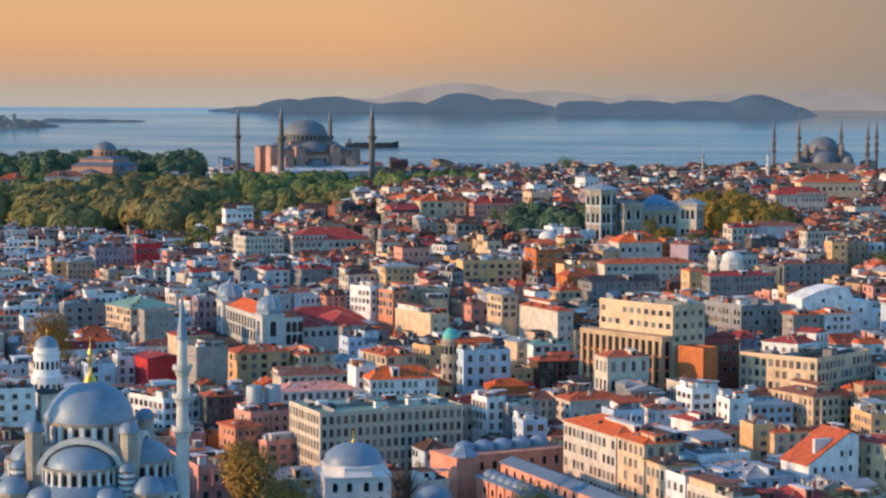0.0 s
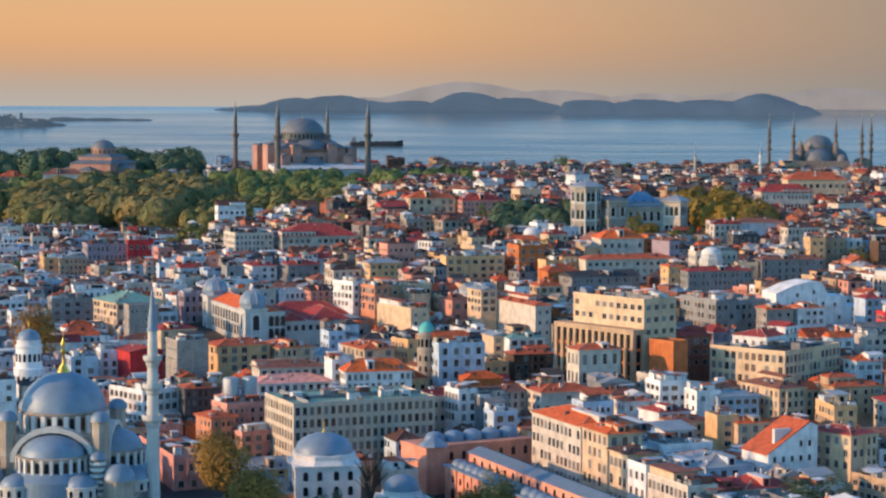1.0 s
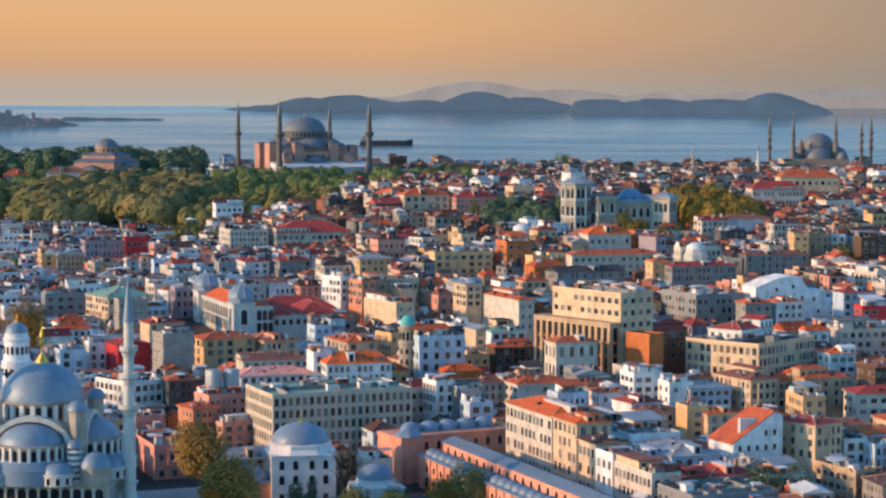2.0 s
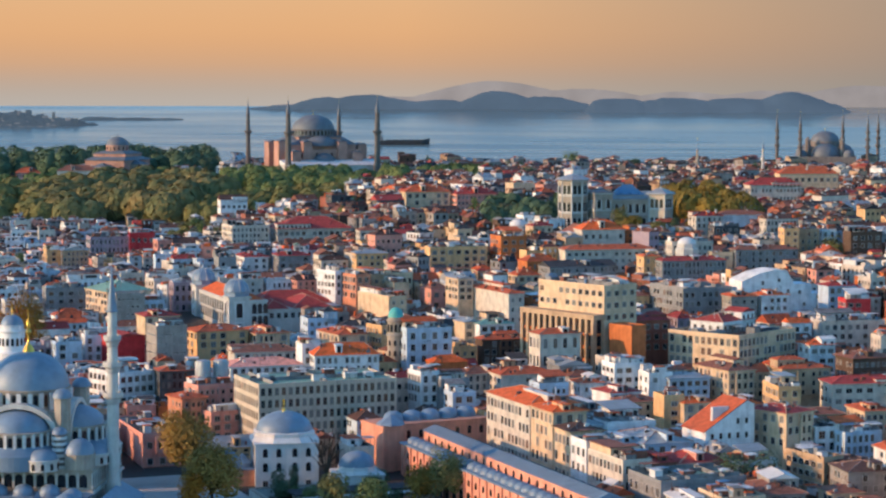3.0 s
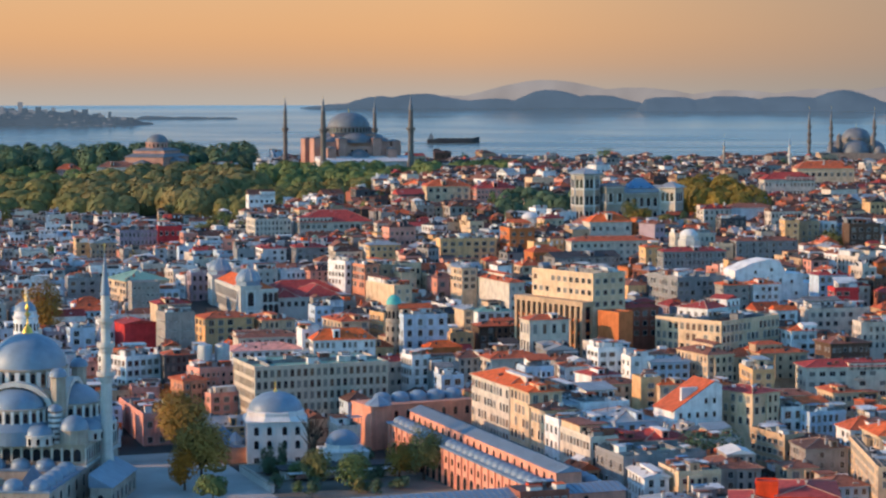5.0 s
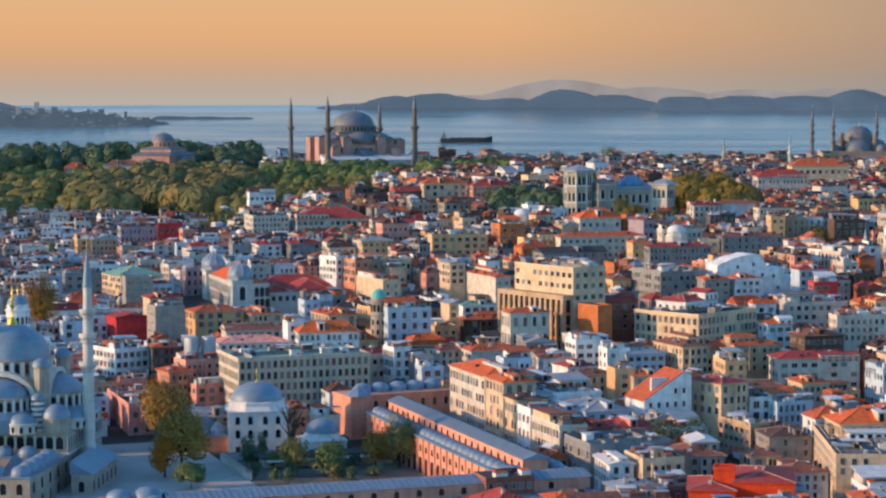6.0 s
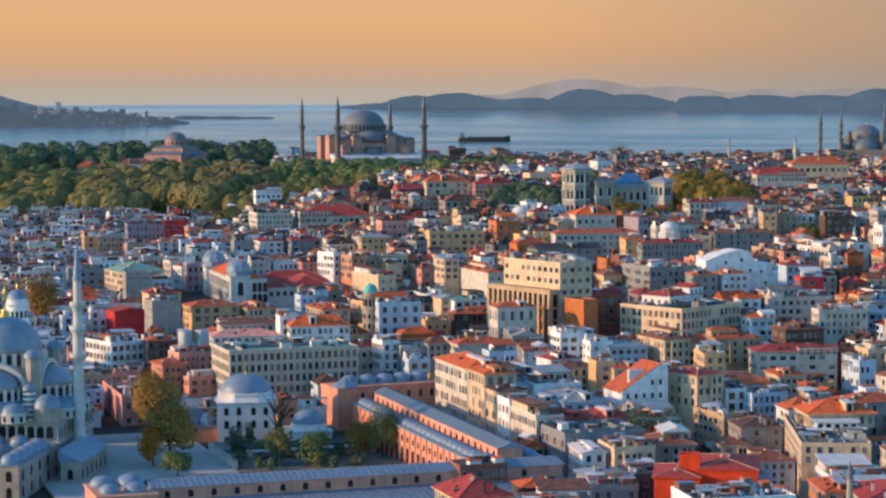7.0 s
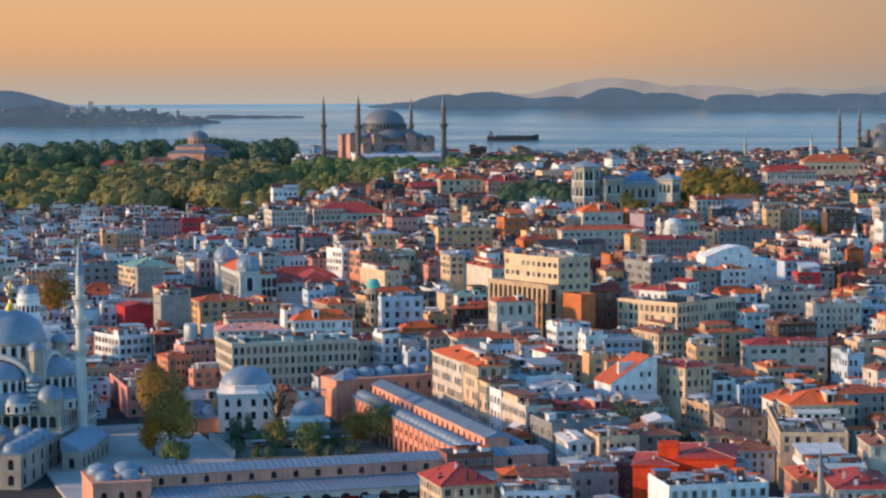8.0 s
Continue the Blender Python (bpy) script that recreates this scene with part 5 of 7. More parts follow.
# ---------------------------------------------------------------- the great domed basilica on the hill
def basilica():
    z0 = 42
    t = thing("basilica", pose(32, 1148, z0, 0, 0, 20), "rose-plastered ancient basilica under a broad grey lead dome", "basilica")
    b = Buf()
    b.box(-31, -29, 0, 31, 29, 25)
    b.box(-27, -26, 25, 27, 26, 29)
    part("aisle_block", b, ["pink_plaster"], t)
    b = Buf()
    b.add([(-27.6, -26.6, 29), (27.6, -26.6, 29), (27.6, 26.6, 29), (-27.6, 26.6, 29), (-19, -18, 33), (19, -18, 33), (19, 18, 33), (-19, 18, 33)], [(0, 1, 5, 4), (1, 2, 6, 5), (2, 3, 7, 6), (3, 0, 4, 7), (4, 5, 6, 7)])
    part("aisle_roof", b, ["old_lead"], t, "sloping grey lead roof")
    b = Buf()
    b.box(-17.5, -17.5, 20, 17.5, 17.5, 35)
    part("nave", b, ["pink_plaster"], t)
    b = Buf()
    b.box(-18.2, -18.2, 34.9, 18.2, 18.2, 35.6, 0, True)
    part("nave_cornice", b, ["old_lead"], t)
    # the great arch framing the window wall
    n, v, f = 16, [], []
    for i in range(n + 1):
        q = math.pi * i / n
        for y_, rr in ((-26.8, 10.6), (-26.8, 9.2), (-18, 10.6), (-25.6, 9.2)):
            v.append((rr * math.cos(q), y_, 22.5 + rr * math.sin(q)))
    for i in range(n):
        k = 4 * i
        f += [(k, k + 1, k + 5, k + 4), (k, k + 4, k + 6, k + 2), (k + 1, k + 3, k + 7, k + 5)]
    b = Buf()
    b.add(v, f)
    part("great_arch", b, ["pink_plaster"], t)
    for x, y, h in ((-14.5, -25, 31.5), (14.5, -25, 31.5), (-14.5, 25, 31), (14.5, 25, 31), (-33, -19, 32), (-33, 8, 31), (33, 14, 30), (33, -19, 29), (-25, -30, 24), (26, -30, 23)):
        b = Buf()
        b.box(x - 3.6, y - 6.5, 0, x + 3.6, y + 6.5, h)
        tower = part("buttress", b, ["pink_plaster"], t)
        b = Buf()
        b.add([(x - 3.9, y - 6.8, h), (x + 3.9, y - 6.8, h), (x + 3.9, y + 6.8, h), (x - 3.9, y + 6.8, h), (x, y - 6.8, h + 1.4), (x, y + 6.8, h + 1.4)], [(0, 1, 4), (1, 2, 5, 4), (2, 3, 5), (3, 0, 4, 5), (3, 2, 1, 0)])
        part("buttress_roof", b, ["old_lead"], tower)
    for a in (0, 90, 180, 270):
        c = Buf()
        c.dome(14, 28, 8, 0, -17, 20, 6, 0, 180, 360)
        o = part("half_dome", c, ["old_lead"], t, "lead half dome", True)
        o.matrix_local = pose(0, 0, 0, 0, 0, a)
    b = Buf()
    b.turned([(18.6, 35), (18.4, 40.0), (17.4, 40.8)], 0, 0, 40)
    part("drum", b, ["minaret_stone"], t)
    ring_windows(t, 18.5, 36.2, 1.5, 3.4, 36)
    b = Buf()
    b.box(-0.5, -0.5, 35.4, 0.9, 0.5, 40.2)
    rib = b.mesh("drum_rib", ["old_lead"])
    for i in range(36):
        part("drum_rib", rib, None, t).matrix_local = pose(18.0 * math.cos(radians(10 * i)), 18.0 * math.sin(radians(10 * i)), 0, 0, 0, 10 * i)
    b = Buf()
    b.dome(17.2, 40.6, 11.8, 0, 0, 40, 9)
    part("dome", b, ["old_lead"], t, "broad grey lead dome", True)
    finial(t, 0, 0, 52.3, 0.9)
    b = Buf()
    b.box(-36, -50, 0, 40, -29, 13.5)
    part("porch", b, ["limestone_pale"], t)
    b = Buf()
    b.add([(-37, -51, 13.5), (41, -51, 13.5), (41, -29, 13.5), (-37, -29, 13.5), (-37, -29, 17.5), (41, -29, 17.5)], [(0, 1, 5, 4), (1, 2, 5), (3, 0, 4)])
    part("porch_roof", b, ["roof_white"], t, "pale lead porch roof")
    w = Buf()
    arched(w, 0, 0, 2.2, 4.0, 0, 0.0)
    me = w.mesh("window", ["glass"])
    for i in range(9):
        o = part("window", me, None, t)
        o.matrix_local = pose(-24 + i * 6, -29.1, 18.6)
        o = part("window", me, None, t)
        o.matrix_local = pose(-30 + i * 7.4, -50.1, 4)
    for i in range(5):
        o = part("window", me, None, t)
        o.matrix_local = pose(-6 + i * 3, -18.6, 31.5)
    for i in range(8):
        o = part("window", me, None, t)
        o.matrix_local = pose(-31.1, -24 + i * 6.8, 17.5, 0, 0, -90)
    for x in (-21, 21):
        c = Buf()
        c.dome(4.2, 29.5, 3.0, x, -20, 16, 5)
        part("small_dome", c, ["old_lead"], t, "", True)
    c = Buf()
    c.dome(11, 12, 11, 0, -27.2, 18, 6, 0, 180, 360)
    part("apse_dome", c, ["old_lead"], t, "lead half dome over the apse", True)
    claim(32, 1138, 20, 90, 100)


basilica()
for x, y, top, r, m in ((-22, 1172, 106, 1.9, "minaret_stone"), (15, 1092, 107, 2.3, "minaret_stone"), (51, 1201, 104, 1.9, "minaret_stone"), (84, 1110, 108, 2.3, "minaret_stone")):
    minaret(x, y, 42, top, r, (0.72,), m, "old_lead", label="stone minaret with one balcony beside the basilica")


def old_church():
    t = thing("church", pose(-121, 1118, 46, 0, 0, -20), "old brick church with a squat grey dome on the park hill", "church")
    b = Buf()
    b.box(-17, -22, 0, 17, 22, 13)
    b.box(-14, -14, 13, 14, 14, 18)
    part("nave", b, ["pink_plaster"], t)
    for x, y, h in ((-19, -8, 9), (19, -4, 10), (0, -25, 8)):
        b = Buf()
        b.box(x - 6, y - 7, 0, x + 6, y + 7, h)
        wing = part("side_chapel", b, ["limestone"], t)
        b = Buf()
        hip_roof(b, 12, 14, h, 3.0, 0.3)
        part("chapel_roof", b, ["old_lead", "limestone"], wing).matrix_local = pose(x, y, 0)
    b = Buf()
    b.add([(-18, -23, 13.4), (18, -23, 13.4), (18, 23, 13.4), (-18, 23, 13.4), (-13.8, -13.8, 16), (13.8, -13.8, 16), (13.8, 13.8, 16), (-13.8, 13.8, 16)], [(0, 1, 5, 4), (1, 2, 6, 5), (2, 3, 7, 6), (3, 0, 4, 7)])
    b.add([(-14.6, -14.6, 18.3), (14.6, -14.6, 18.3), (14.6, 14.6, 18.3), (-14.6, 14.6, 18.3), (-8, -8, 20.5), (8, -8, 20.5), (8, 8, 20.5), (-8, 8, 20.5)], [(0, 1, 5, 4), (1, 2, 6, 5), (2, 3, 7, 6), (3, 0, 4, 7)])
    part("sloping_roof", b, ["old_lead"], t)
    b = Buf()
    b.turned([(9, 18), (9, 24.6), (8.6, 25)], 0, 0, 24)
    part("drum", b, ["pink_plaster"], t)
    b = Buf()
    b.dome(8.8, 24.8, 6.4, 0, 0, 28, 7)
    b.turned([(0.5, 31), (0.15, 32), (0.3, 32.6), (0.03, 34)], 0, 0, 8)
    part("dome", b, ["old_lead"], t, "", True)
    b = Buf()
    b.box(-18, -22.5, 13, 18, 22.5, 13.5, 0, True)
    b.box(-14.4, -14.4, 18, 14.4, 14.4, 18.4, 0, True)
    part("roof_edge", b, ["old_lead"], t)
    ring_windows(t, 9.05, 20.8, 1.2, 2.8, 16)
    claim(-121, 1118, -20, 40, 50)


old_church()


def hill_mosque():
    t = thing("mosque", pose(468, 1272, 42, 0, 0, -10), "grey many-domed mosque on the far ridge", "mosque")
    b = Buf()
    b.box(-26, -26, 0, 26, 26, 16)
    b.box(-15, -15, 16, 15, 15, 24)
    part("hall", b, ["dark_stone"], t)
    for a in (0, 90, 180, 270):
        c = Buf()
        c.dome(12, 18, 9, 0, -13, 20, 6, 0, 180, 360)
        c.turned([(12.3, 15), (12.3, 18)], 0, -13, 20, 0, 180, 360)
        o = part("half_dome", c, ["old_lead"], t, "", True)
        o.matrix_local = pose(0, 0, 0, 0, 0, a)
        c = Buf()
        c.dome(4.5, 18, 4, 20, -20, 16, 5)
        c.turned([(4.7, 16), (4.7, 18)], 20, -20, 16)
        o = part("corner_dome", c, ["old_lead"], t, "", True)
        o.matrix_local = pose(0, 0, 0, 0, 0, a)
        c = Buf()
        c.turned([(2.2, 16), (2.2, 29), (2.5, 29.2), (0.1, 32.5)], 14.5, -14.5, 10)
        o = part("turret", c, ["dark_stone"], t)
        o.matrix_local = pose(0, 0, 0, 0, 0, a)
    b = Buf()
    b.turned([(13.4, 24), (12.6, 24.5), (12.6, 28.5), (12.2, 28.8)], 0, 0, 28)
    part("drum", b, ["dark_stone"], t)
    b = Buf()
    b.dome(12.3, 28.6, 8.8, 0, 0, 32, 8)
    part("dome", b, ["old_lead"], t, "great grey lead dome", True)
    finial(t, 0, 0, 37.2, 0.8)
    claim(468, 1272, -10, 60, 60)


hill_mosque()
for x, y in ((433, 1310), (443, 1252), (487, 1290), (499, 1243), (520, 1300)):
    minaret(x, y, 42, 95, 1.5, (0.55, 0.70, 0.84), "minaret_stone", "old_lead", label="slender stone minaret of the ridge mosque")
minaret(246.2, -134.0, -8, 17.4, 0.95, (0.66,), "limestone", "old_lead", label="small stone minaret with a slim grey lead spire")
minaret(322, 1000, 40, 77, 1.0, (0.72,), "limestone", label="small stone minaret of a neighbourhood mosque")
minaret(377, 1040, 40, 77, 1.2, (0.72,), "limestone_pale", label="small white minaret of a neighbourhood mosque")


# ---------------------------------------------------------------- ship
def ship():
    t = thing("cargo_ship", pose(100, 3080, sea_level(3080) - 1.0, 0, 0, 3), "dark-hulled cargo ship with its bridge at the stern", "ship")
    b = Buf()
    secs = []
    for x, hw, z1, z0 in ((-44, 5.5, 8, 0), (-42, 6.6, 8, 0), (30, 6.8, 8.5, 0), (38, 5.0, 10.5, 0), (45, 0.3, 12.0, 0)):
        secs.append([(x, -hw, z1), (x, -hw * 0.85, z0), (x, hw * 0.85, z0), (x, hw, z1)])
    v = [p for s in secs for p in s]
    f = []
    for i in range(4):
        k = 4 * i
        f += [(k + j, k + j + 1, k + j + 5, k + j + 4) for j in range(3)] + [(k + 3, k, k + 4, k + 7)]
    b.add(v, f + [(3, 2, 1, 0)])
    part("hull", b, ["roof_dark"], t)
    b = Buf()
    b.box(-41, -5.5, 8, -33, 5.5, 13)
    b.box(-40, -6, 13, -35, 6, 15)
    b.box(-38.5, -1.2, 15, -36, 1.2, 18)
    b.box(-34.5, -0.3, 15, -34, 0.3, 20)
    part("bridge", b, ["wall_grey"], t)
    b = Buf()
    for i in range(5):
        b.box(-28 + i * 12, -5, 8.2, -19 + i * 12, 5, 9.8)
    part("hatches", b, ["dark_metal"], t)


ship()
# ---------------------------------------------------------------- houses that stand out
house(-60.8, 612.2, 15, 21.5, 19.5, 32.0, "flat", "lilac", "dark", 1, floors=4, cols=9, many=3)
house(-41.2, 608.1, 12, 14.0, 9.5, 34.1, "flat", "red", "dark", 1, floors=3, cols=4, win=(1.6, 2.2))
house(-84.7, 566.5, 18, 7.5, 14.0, 27.7, "flat", "yellow", "flat", 1)
house(-72.1, 562.8, 13, 14.0, 18.5, 28.2, "gable", "sand", "metal", 1)
house(-35.8, 534.3, 13, 7.0, 12.5, 27.3, "gable", "white", "tile_bright", 1)
house(-25.7, 513.9, 10, 7.0, 12.0, 28.2, "hip", "offwhite", "tile_bright", 1)
house(-19.6, 344.5, 31, 21.0, 23.5, 26.4, "hip", "cream", "green", 1, rise=4)
house(-8.1, 287.4, 19, 12.0, 9.5, 30.1, "flat", "stone", "flat", 1, many=0, win=(0.8, 0.9))
house(-1.1, 311.5, 14, 9.5, 9.5, 24.4, "flat", "paleblue", "white", 1)
house(-46.4, 363.1, 16, 18.0, 13.0, 25.4, "flat", "grey", "dark", 1)
house(20.3, 562.3, 19, 20.5, 22.0, 41.2, "flat", "offwhite", "flat", 1)
house(55.6, 566.0, 12, 40.5, 24.5, 40.0, "hip", "offwhite", "tile_crimson", 1, rise=6, floors=3)
house(31.6, 452.4, 18, 12.0, 17.5, 33.1, "hip", "white", "tile_crimson", 1)
house(51.4, 442.7, 15, 15.5, 13.5, 34.3, "hip", "grey", "tile_crimson", 1)
house(90.0, 406.2, 13, 15.0, 11.0, 38.0, "hip", "yellow", "metal", 1)
house(75.1, 331.0, 40, 7.0, 13.0, 35.3, "flat", "white", "flat", 1, many=1)
house(84.9, 323.0, 29, 7.0, 16.0, 34.7, "flat", "salmon", "flat", 1)
house(92.2, 337.1, 23, 7.5, 19.0, 33.4, "flat", "sand", "flat", 1)
house(97.1, 296.0, 28, 8.5, 28.5, 28.5, "flat", "cream", "flat", 1)
house(102.6, 326.4, 18, 7.0, 17.0, 30.8, "flat", "cream", "flat", 1)
house(114.5, 176.4, 15, 17.0, 9.5, 27.3, "flat", "paleblue", "flat", 2, floors=6, many=3)
house(144.6, 285.2, 23, 7.0, 38.5, 31.5, "hip", "offwhite", "tile", 1, floors=5)
house(129.7, 301.8, 21, 7.0, 14.0, 35.2, "gable", "cream", "metal", 1)
house(155.0, 404.1, 16, 12.5, 15.5, 45.7, "flat", "rust", "dark", 1, floors=5, win=(1.8, 1.7), label="rust-red brick office house with dark window bands")
house(130.4, 400.1, 13, 27.5, 10.5, 40.9, "flat", "yellow", "metal", 1)
house(173.6, 178.9, 38, 16.0, 35.5, 43.9, "flat", "cream", "flat", 2, floors=9, many=4, pent=False, win=(1.9, 1.8))
house(199.3, 388.5, 13, 42.5, 12.0, 41.2, "hip", "offwhite", "tile", 1)
house(183.8, 357.9, 20, 32.5, 13.5, 35.9, "gable", "grey", "dark", 1)
house(214.7, 349.5, 14, 7.5, 9.5, 40.8, "hip", "yellow", "tile_bright", 1)
house(232.8, 343.9, 12, 29.5, 10.0, 39.4, "hip", "grey", "tile_crimson", 1)
house(236.6, 378.1, 11, 19.5, 9.5, 44.7, "flat", "offwhite", "flat", 1)
house(223.4, 270.1, 22, 22.5, 28.0, 34.1, "flat", "grey", "white", 1, floors=5)


def stepped_block():
    z0 = ground(259, 267) - 1
    t = thing("house", pose(259.3, 267.6, z0, 0, 0, 13), "large pale blue-white rendered block with a stepped gable wall", "house", "city houses")
    h = 42.0 - z0
    prof = [(-19, 0), (19, 0), (19, h - 10), (11, h - 10), (11, h - 6), (3.5, h - 6), (0.5, h - 0.5), (-5, h), (-12, h - 1.6), (-19, h - 4.5)]
    b = Buf()
    k = len(prof)
    b.add([(x, -7, z) for x, z in prof] + [(x, 7, z) for x, z in prof], [tuple(range(k)), tuple(range(2 * k - 1, k - 1, -1))] + [(i, i + k, (i + 1) % k + k, (i + 1) % k) for i in range(k)])
    part("wall", b, ["wall_white"], t, "pale stepped gable wall")
    me = window_mesh(1.0, 1.4, "frame_white")
    for x, z in ((-10, 6), (-3, 5), (-12, 9.5), (1, 9.5), (6, 10), (14, 12), (14, 16), (8, 15), (-15, 14)):
        part("window", me, None, t).matrix_local = pose(x, -7, h - z)
    claim(259.3, 267.6, 13, 39, 15)
    FRONTS.append((259.3, 267.6, 18, 42.0, 19.0))


stepped_block()
house(239.7, 244.7, 14, 11.0, 9.5, 32.9, "hip", "stone", "tile_bright", 1)
house(252.5, 247.7, 15, 11.5, 9.5, 33.1, "hip", "white", "tile_bright", 1)
house(280.7, 255.0, 15, 12.5, 9.5, 36.1, "hip", "paleblue", "tile_crimson", 1)
house(283.8, 236.5, 8, 10.0, 9.5, 32.1, "flat", "red", "dark", 1)
house(268.5, 364.8, 11, 29.5, 9.5, 42.7, "hip", "grey", "tile_old", 1)
house(282.2, 378.2, 7, 7.0, 9.5, 50.9, "flat", "yellow", "flat", 1)
house(291.6, 387.2, 10, 9.5, 9.5, 49.9, "flat", "sand", "flat", 1)
house(302.0, 392.6, 6, 7.0, 9.5, 49.5, "flat", "white", "flat", 1)
house(314.5, 371.0, 11, 15.0, 9.5, 49.6, "flat", "brown", "flat", 1)
house(-40.0, 128.0, 14, 13.0, 11.0, 21.0, "flat", "white", "dark", 2, floors=7, win=(1.5, 1.6))
house(-27.5, 131.0, 14, 9.0, 11.0, 19.0, "hip", "offwhite", "dark", 2, floors=6)
house(-51.0, 134.0, 14, 9.0, 12.0, 20.0, "hip", "grey", "tile_brown", 1, floors=6)
house(-22.7, 215.2, 19, 10.0, 10.0, 18.0, "flat", "paleblue", "white", 2)
house(-14.6, 227.5, 17, 7.0, 9.5, 19.1, "flat", "white", "white", 2)
house(-2.3, 222.2, 28, 13.0, 14.0, 19.7, "gable", "red", "tile_crimson", 1, many=1, pitch=0.2, windows=False)
house(6.3, 153.1, 39, 14.5, 20.5, 14.9, "flat", "white", "white", 2, floors=5, cols=5, win=(1.7, 1.9), many=2)
house(17.2, 200.8, 25, 12.0, 12.0, 25.4, "flat", "stone", "tile_old", 1, win=(0.5, 0.6))
house(7.4, 257.7, 23, 14.0, 12.5, 23.9, "hip", "cream", "tile_crimson", 1)
house(34.4, 219.6, 27, 20.5, 12.5, 22.1, "hip", "yellow", "tile", 2)
house(52.5, 225.2, 23, 13.5, 19.5, 21.0, "hip", "cream", "tile", 1)
house(22.0, 97.0, 20, 13.0, 42.0, 3.6, "flat", "pink", "flat", 2, floors=2, many=1, pent=False, label="long low pink plastered building with a flat grey roof")
house(25.9, 146.2, 17, 12.5, 9.5, 16.0, "hip", "darkgrey", "tile", 1, frames="frame_dark")
house(40.5, 125.7, 31, 15.0, 11.0, 13.6, "flat", "pink", "flat", 2, many=1, pent=False, label="salmon-pink plastered block with two round roof tanks", win=(0.9, 1.3))
house(33.6, 112.6, 31, 9.0, 11.0, 11.2, "hip", "salmon", "tile", 2, many=1, label="salmon-pink house with a small orange hipped roof", win=(0.9, 1.5))
house(45.6, 109.6, 31, 12.0, 8.0, 6.4, "flat", "pink", "tile_old", 2, many=1, pent=False)
house(54.8, 183.0, 16, 24.5, 12.5, 18.5, "hip", "offwhite", "tile_old", 1)
house(55.9, 155.0, 18, 26.0, 13.5, 16.9, "hip", "white", "tile_pink", 2, rise=2.2)
house(72.4, 159.0, 17, 7.0, 9.5, 23.5, "flat", "white", "flat", 1, many=1)
house(85.4, 151.7, 13, 23.0, 9.5, 20.9, "hip", "white", "tile_bright", 2, rise=4)
office = house(76.7, 109.7, 21, 48.0, 28.0, 17.9, "flat", "limestone_warm", "green", 2, label="long grey-beige stone office block with six rows of tall windows", floors=6, cols=20, win=(1.25, 2.5), frames="limestone", pent=False, many=2)
office_pier = Buf()
office_pier.box(-0.28, -0.22, 1.0, 0.28, 0.02, 25.2)
office_pier = office_pier.mesh("pier", ["limestone_warm"])
for i in range(21):
    part("pier", office_pier, None, office).matrix_local = pose(-23.7 + i * 2.37, -14.0, 0)
house(82.7, 224.5, 25, 12.0, 20.0, 20.6, "hip", "cream", "tile", 1)
house(97.7, 230.1, 32, 7.0, 11.5, 22.6, "flat", "yellow", "flat", 1)
house(142.2, 209.0, 16, 15.5, 9.5, 19.9, "hip", "brown", "tile", 1)
house(147.5, 134.0, 19, 20.0, 12.0, 16.5, "hip", "offwhite", "tile", 2)
house(163.5, 134.0, 17, 11.0, 12.0, 19.5, "gable", "grey", "metal", 1)
house(160.0, 151.5, 19, 15.5, 10.0, 28.4, "hip", "offwhite", "tile", 2, floors=4, cols=4, win=(1.4, 3.4), many=0)
house(141.1, 226.3, 16, 14.0, 9.5, 23.8, "hip", "white", "green", 1)
house(131.3, 230.9, 24, 7.0, 9.5, 24.2, "gable", "cream", "metal", 1)
house(196.4, 201.8, 18, 14.5, 9.5, 25.8, "flat", "pink", "tile_old", 1)
house(224.9, 163.6, 47, 36.0, 30.4, 27.7, "flat", "cream", "dark", 2, floors=5, many=4, pent=False, win=(1.6, 2.6))
house(222.0, 168.0, 47, 20.0, 14.0, 31.0, "hip", "white", "tile_crimson", 1, floors=1, base=27.4, many=2, label="red-roofed set-back top storey on a cream block")
house(180.7, 117.6, 19, 10.5, 10.5, 21.8, "flat", "white", "white", 2, many=5)
house(191.0, 108.6, 16, 8.5, 9.5, 19.8, "flat", "white", "white", 2)
house(176.5, 93.2, 25, 11.5, 12.0, 15.7, "hip", "white", "tile_crimson", 2)
house(200.7, 108.9, 16, 14.5, 9.5, 18.3, "hip", "paleblue", "metal", 2)
house(215.2, 114.8, 25, 10.5, 21.0, 20.7, "hip", "cream", "tile_old", 2)
house(172.6, 77.0, 42, 35.0, 11.0, 8.3, "gable", "white", "tile", 2)
house(219.5, 31.0, 38, 12.0, 17.0, 18.6, "hip", "cream", "tile_crimson", 2, rise=1.5)
house(232.9, 54.4, 10, 20.5, 9.5, 14.0, "hip", "sand", "tile_old", 2)
house(229.5, 85.0, 8, 7.5, 17.0, 18.6, "flat", "yellow", "flat", 2, many=2)
house(260.0, 95.4, 9, 29.0, 12.0, 18.4, "hip", "offwhite", "tile_crimson", 2)
house(252.8, 60.0, 14, 9.0, 13.0, 14.6, "hip", "cream", "tile", 2)
house(231.9, 32.9, 18, 8.0, 11.0, 13.1, "flat", "white", "white", 2)
house(242.2, 29.7, 22, 13.0, 9.5, 12.2, "flat", "paleblue", "metal", 2)
house(225.3, 4.0, 26, 7.0, 18.5, 9.2, "flat", "sand", "flat", 1)
house(234.1, -0.9, 2, 13.0, 9.5, 8.2, "hip", "brown", "tile_brown", 1)
house(224.7, 14.4, 11, 7.5, 9.5, 6.7, "flat", "paleblue", "flat", 2)
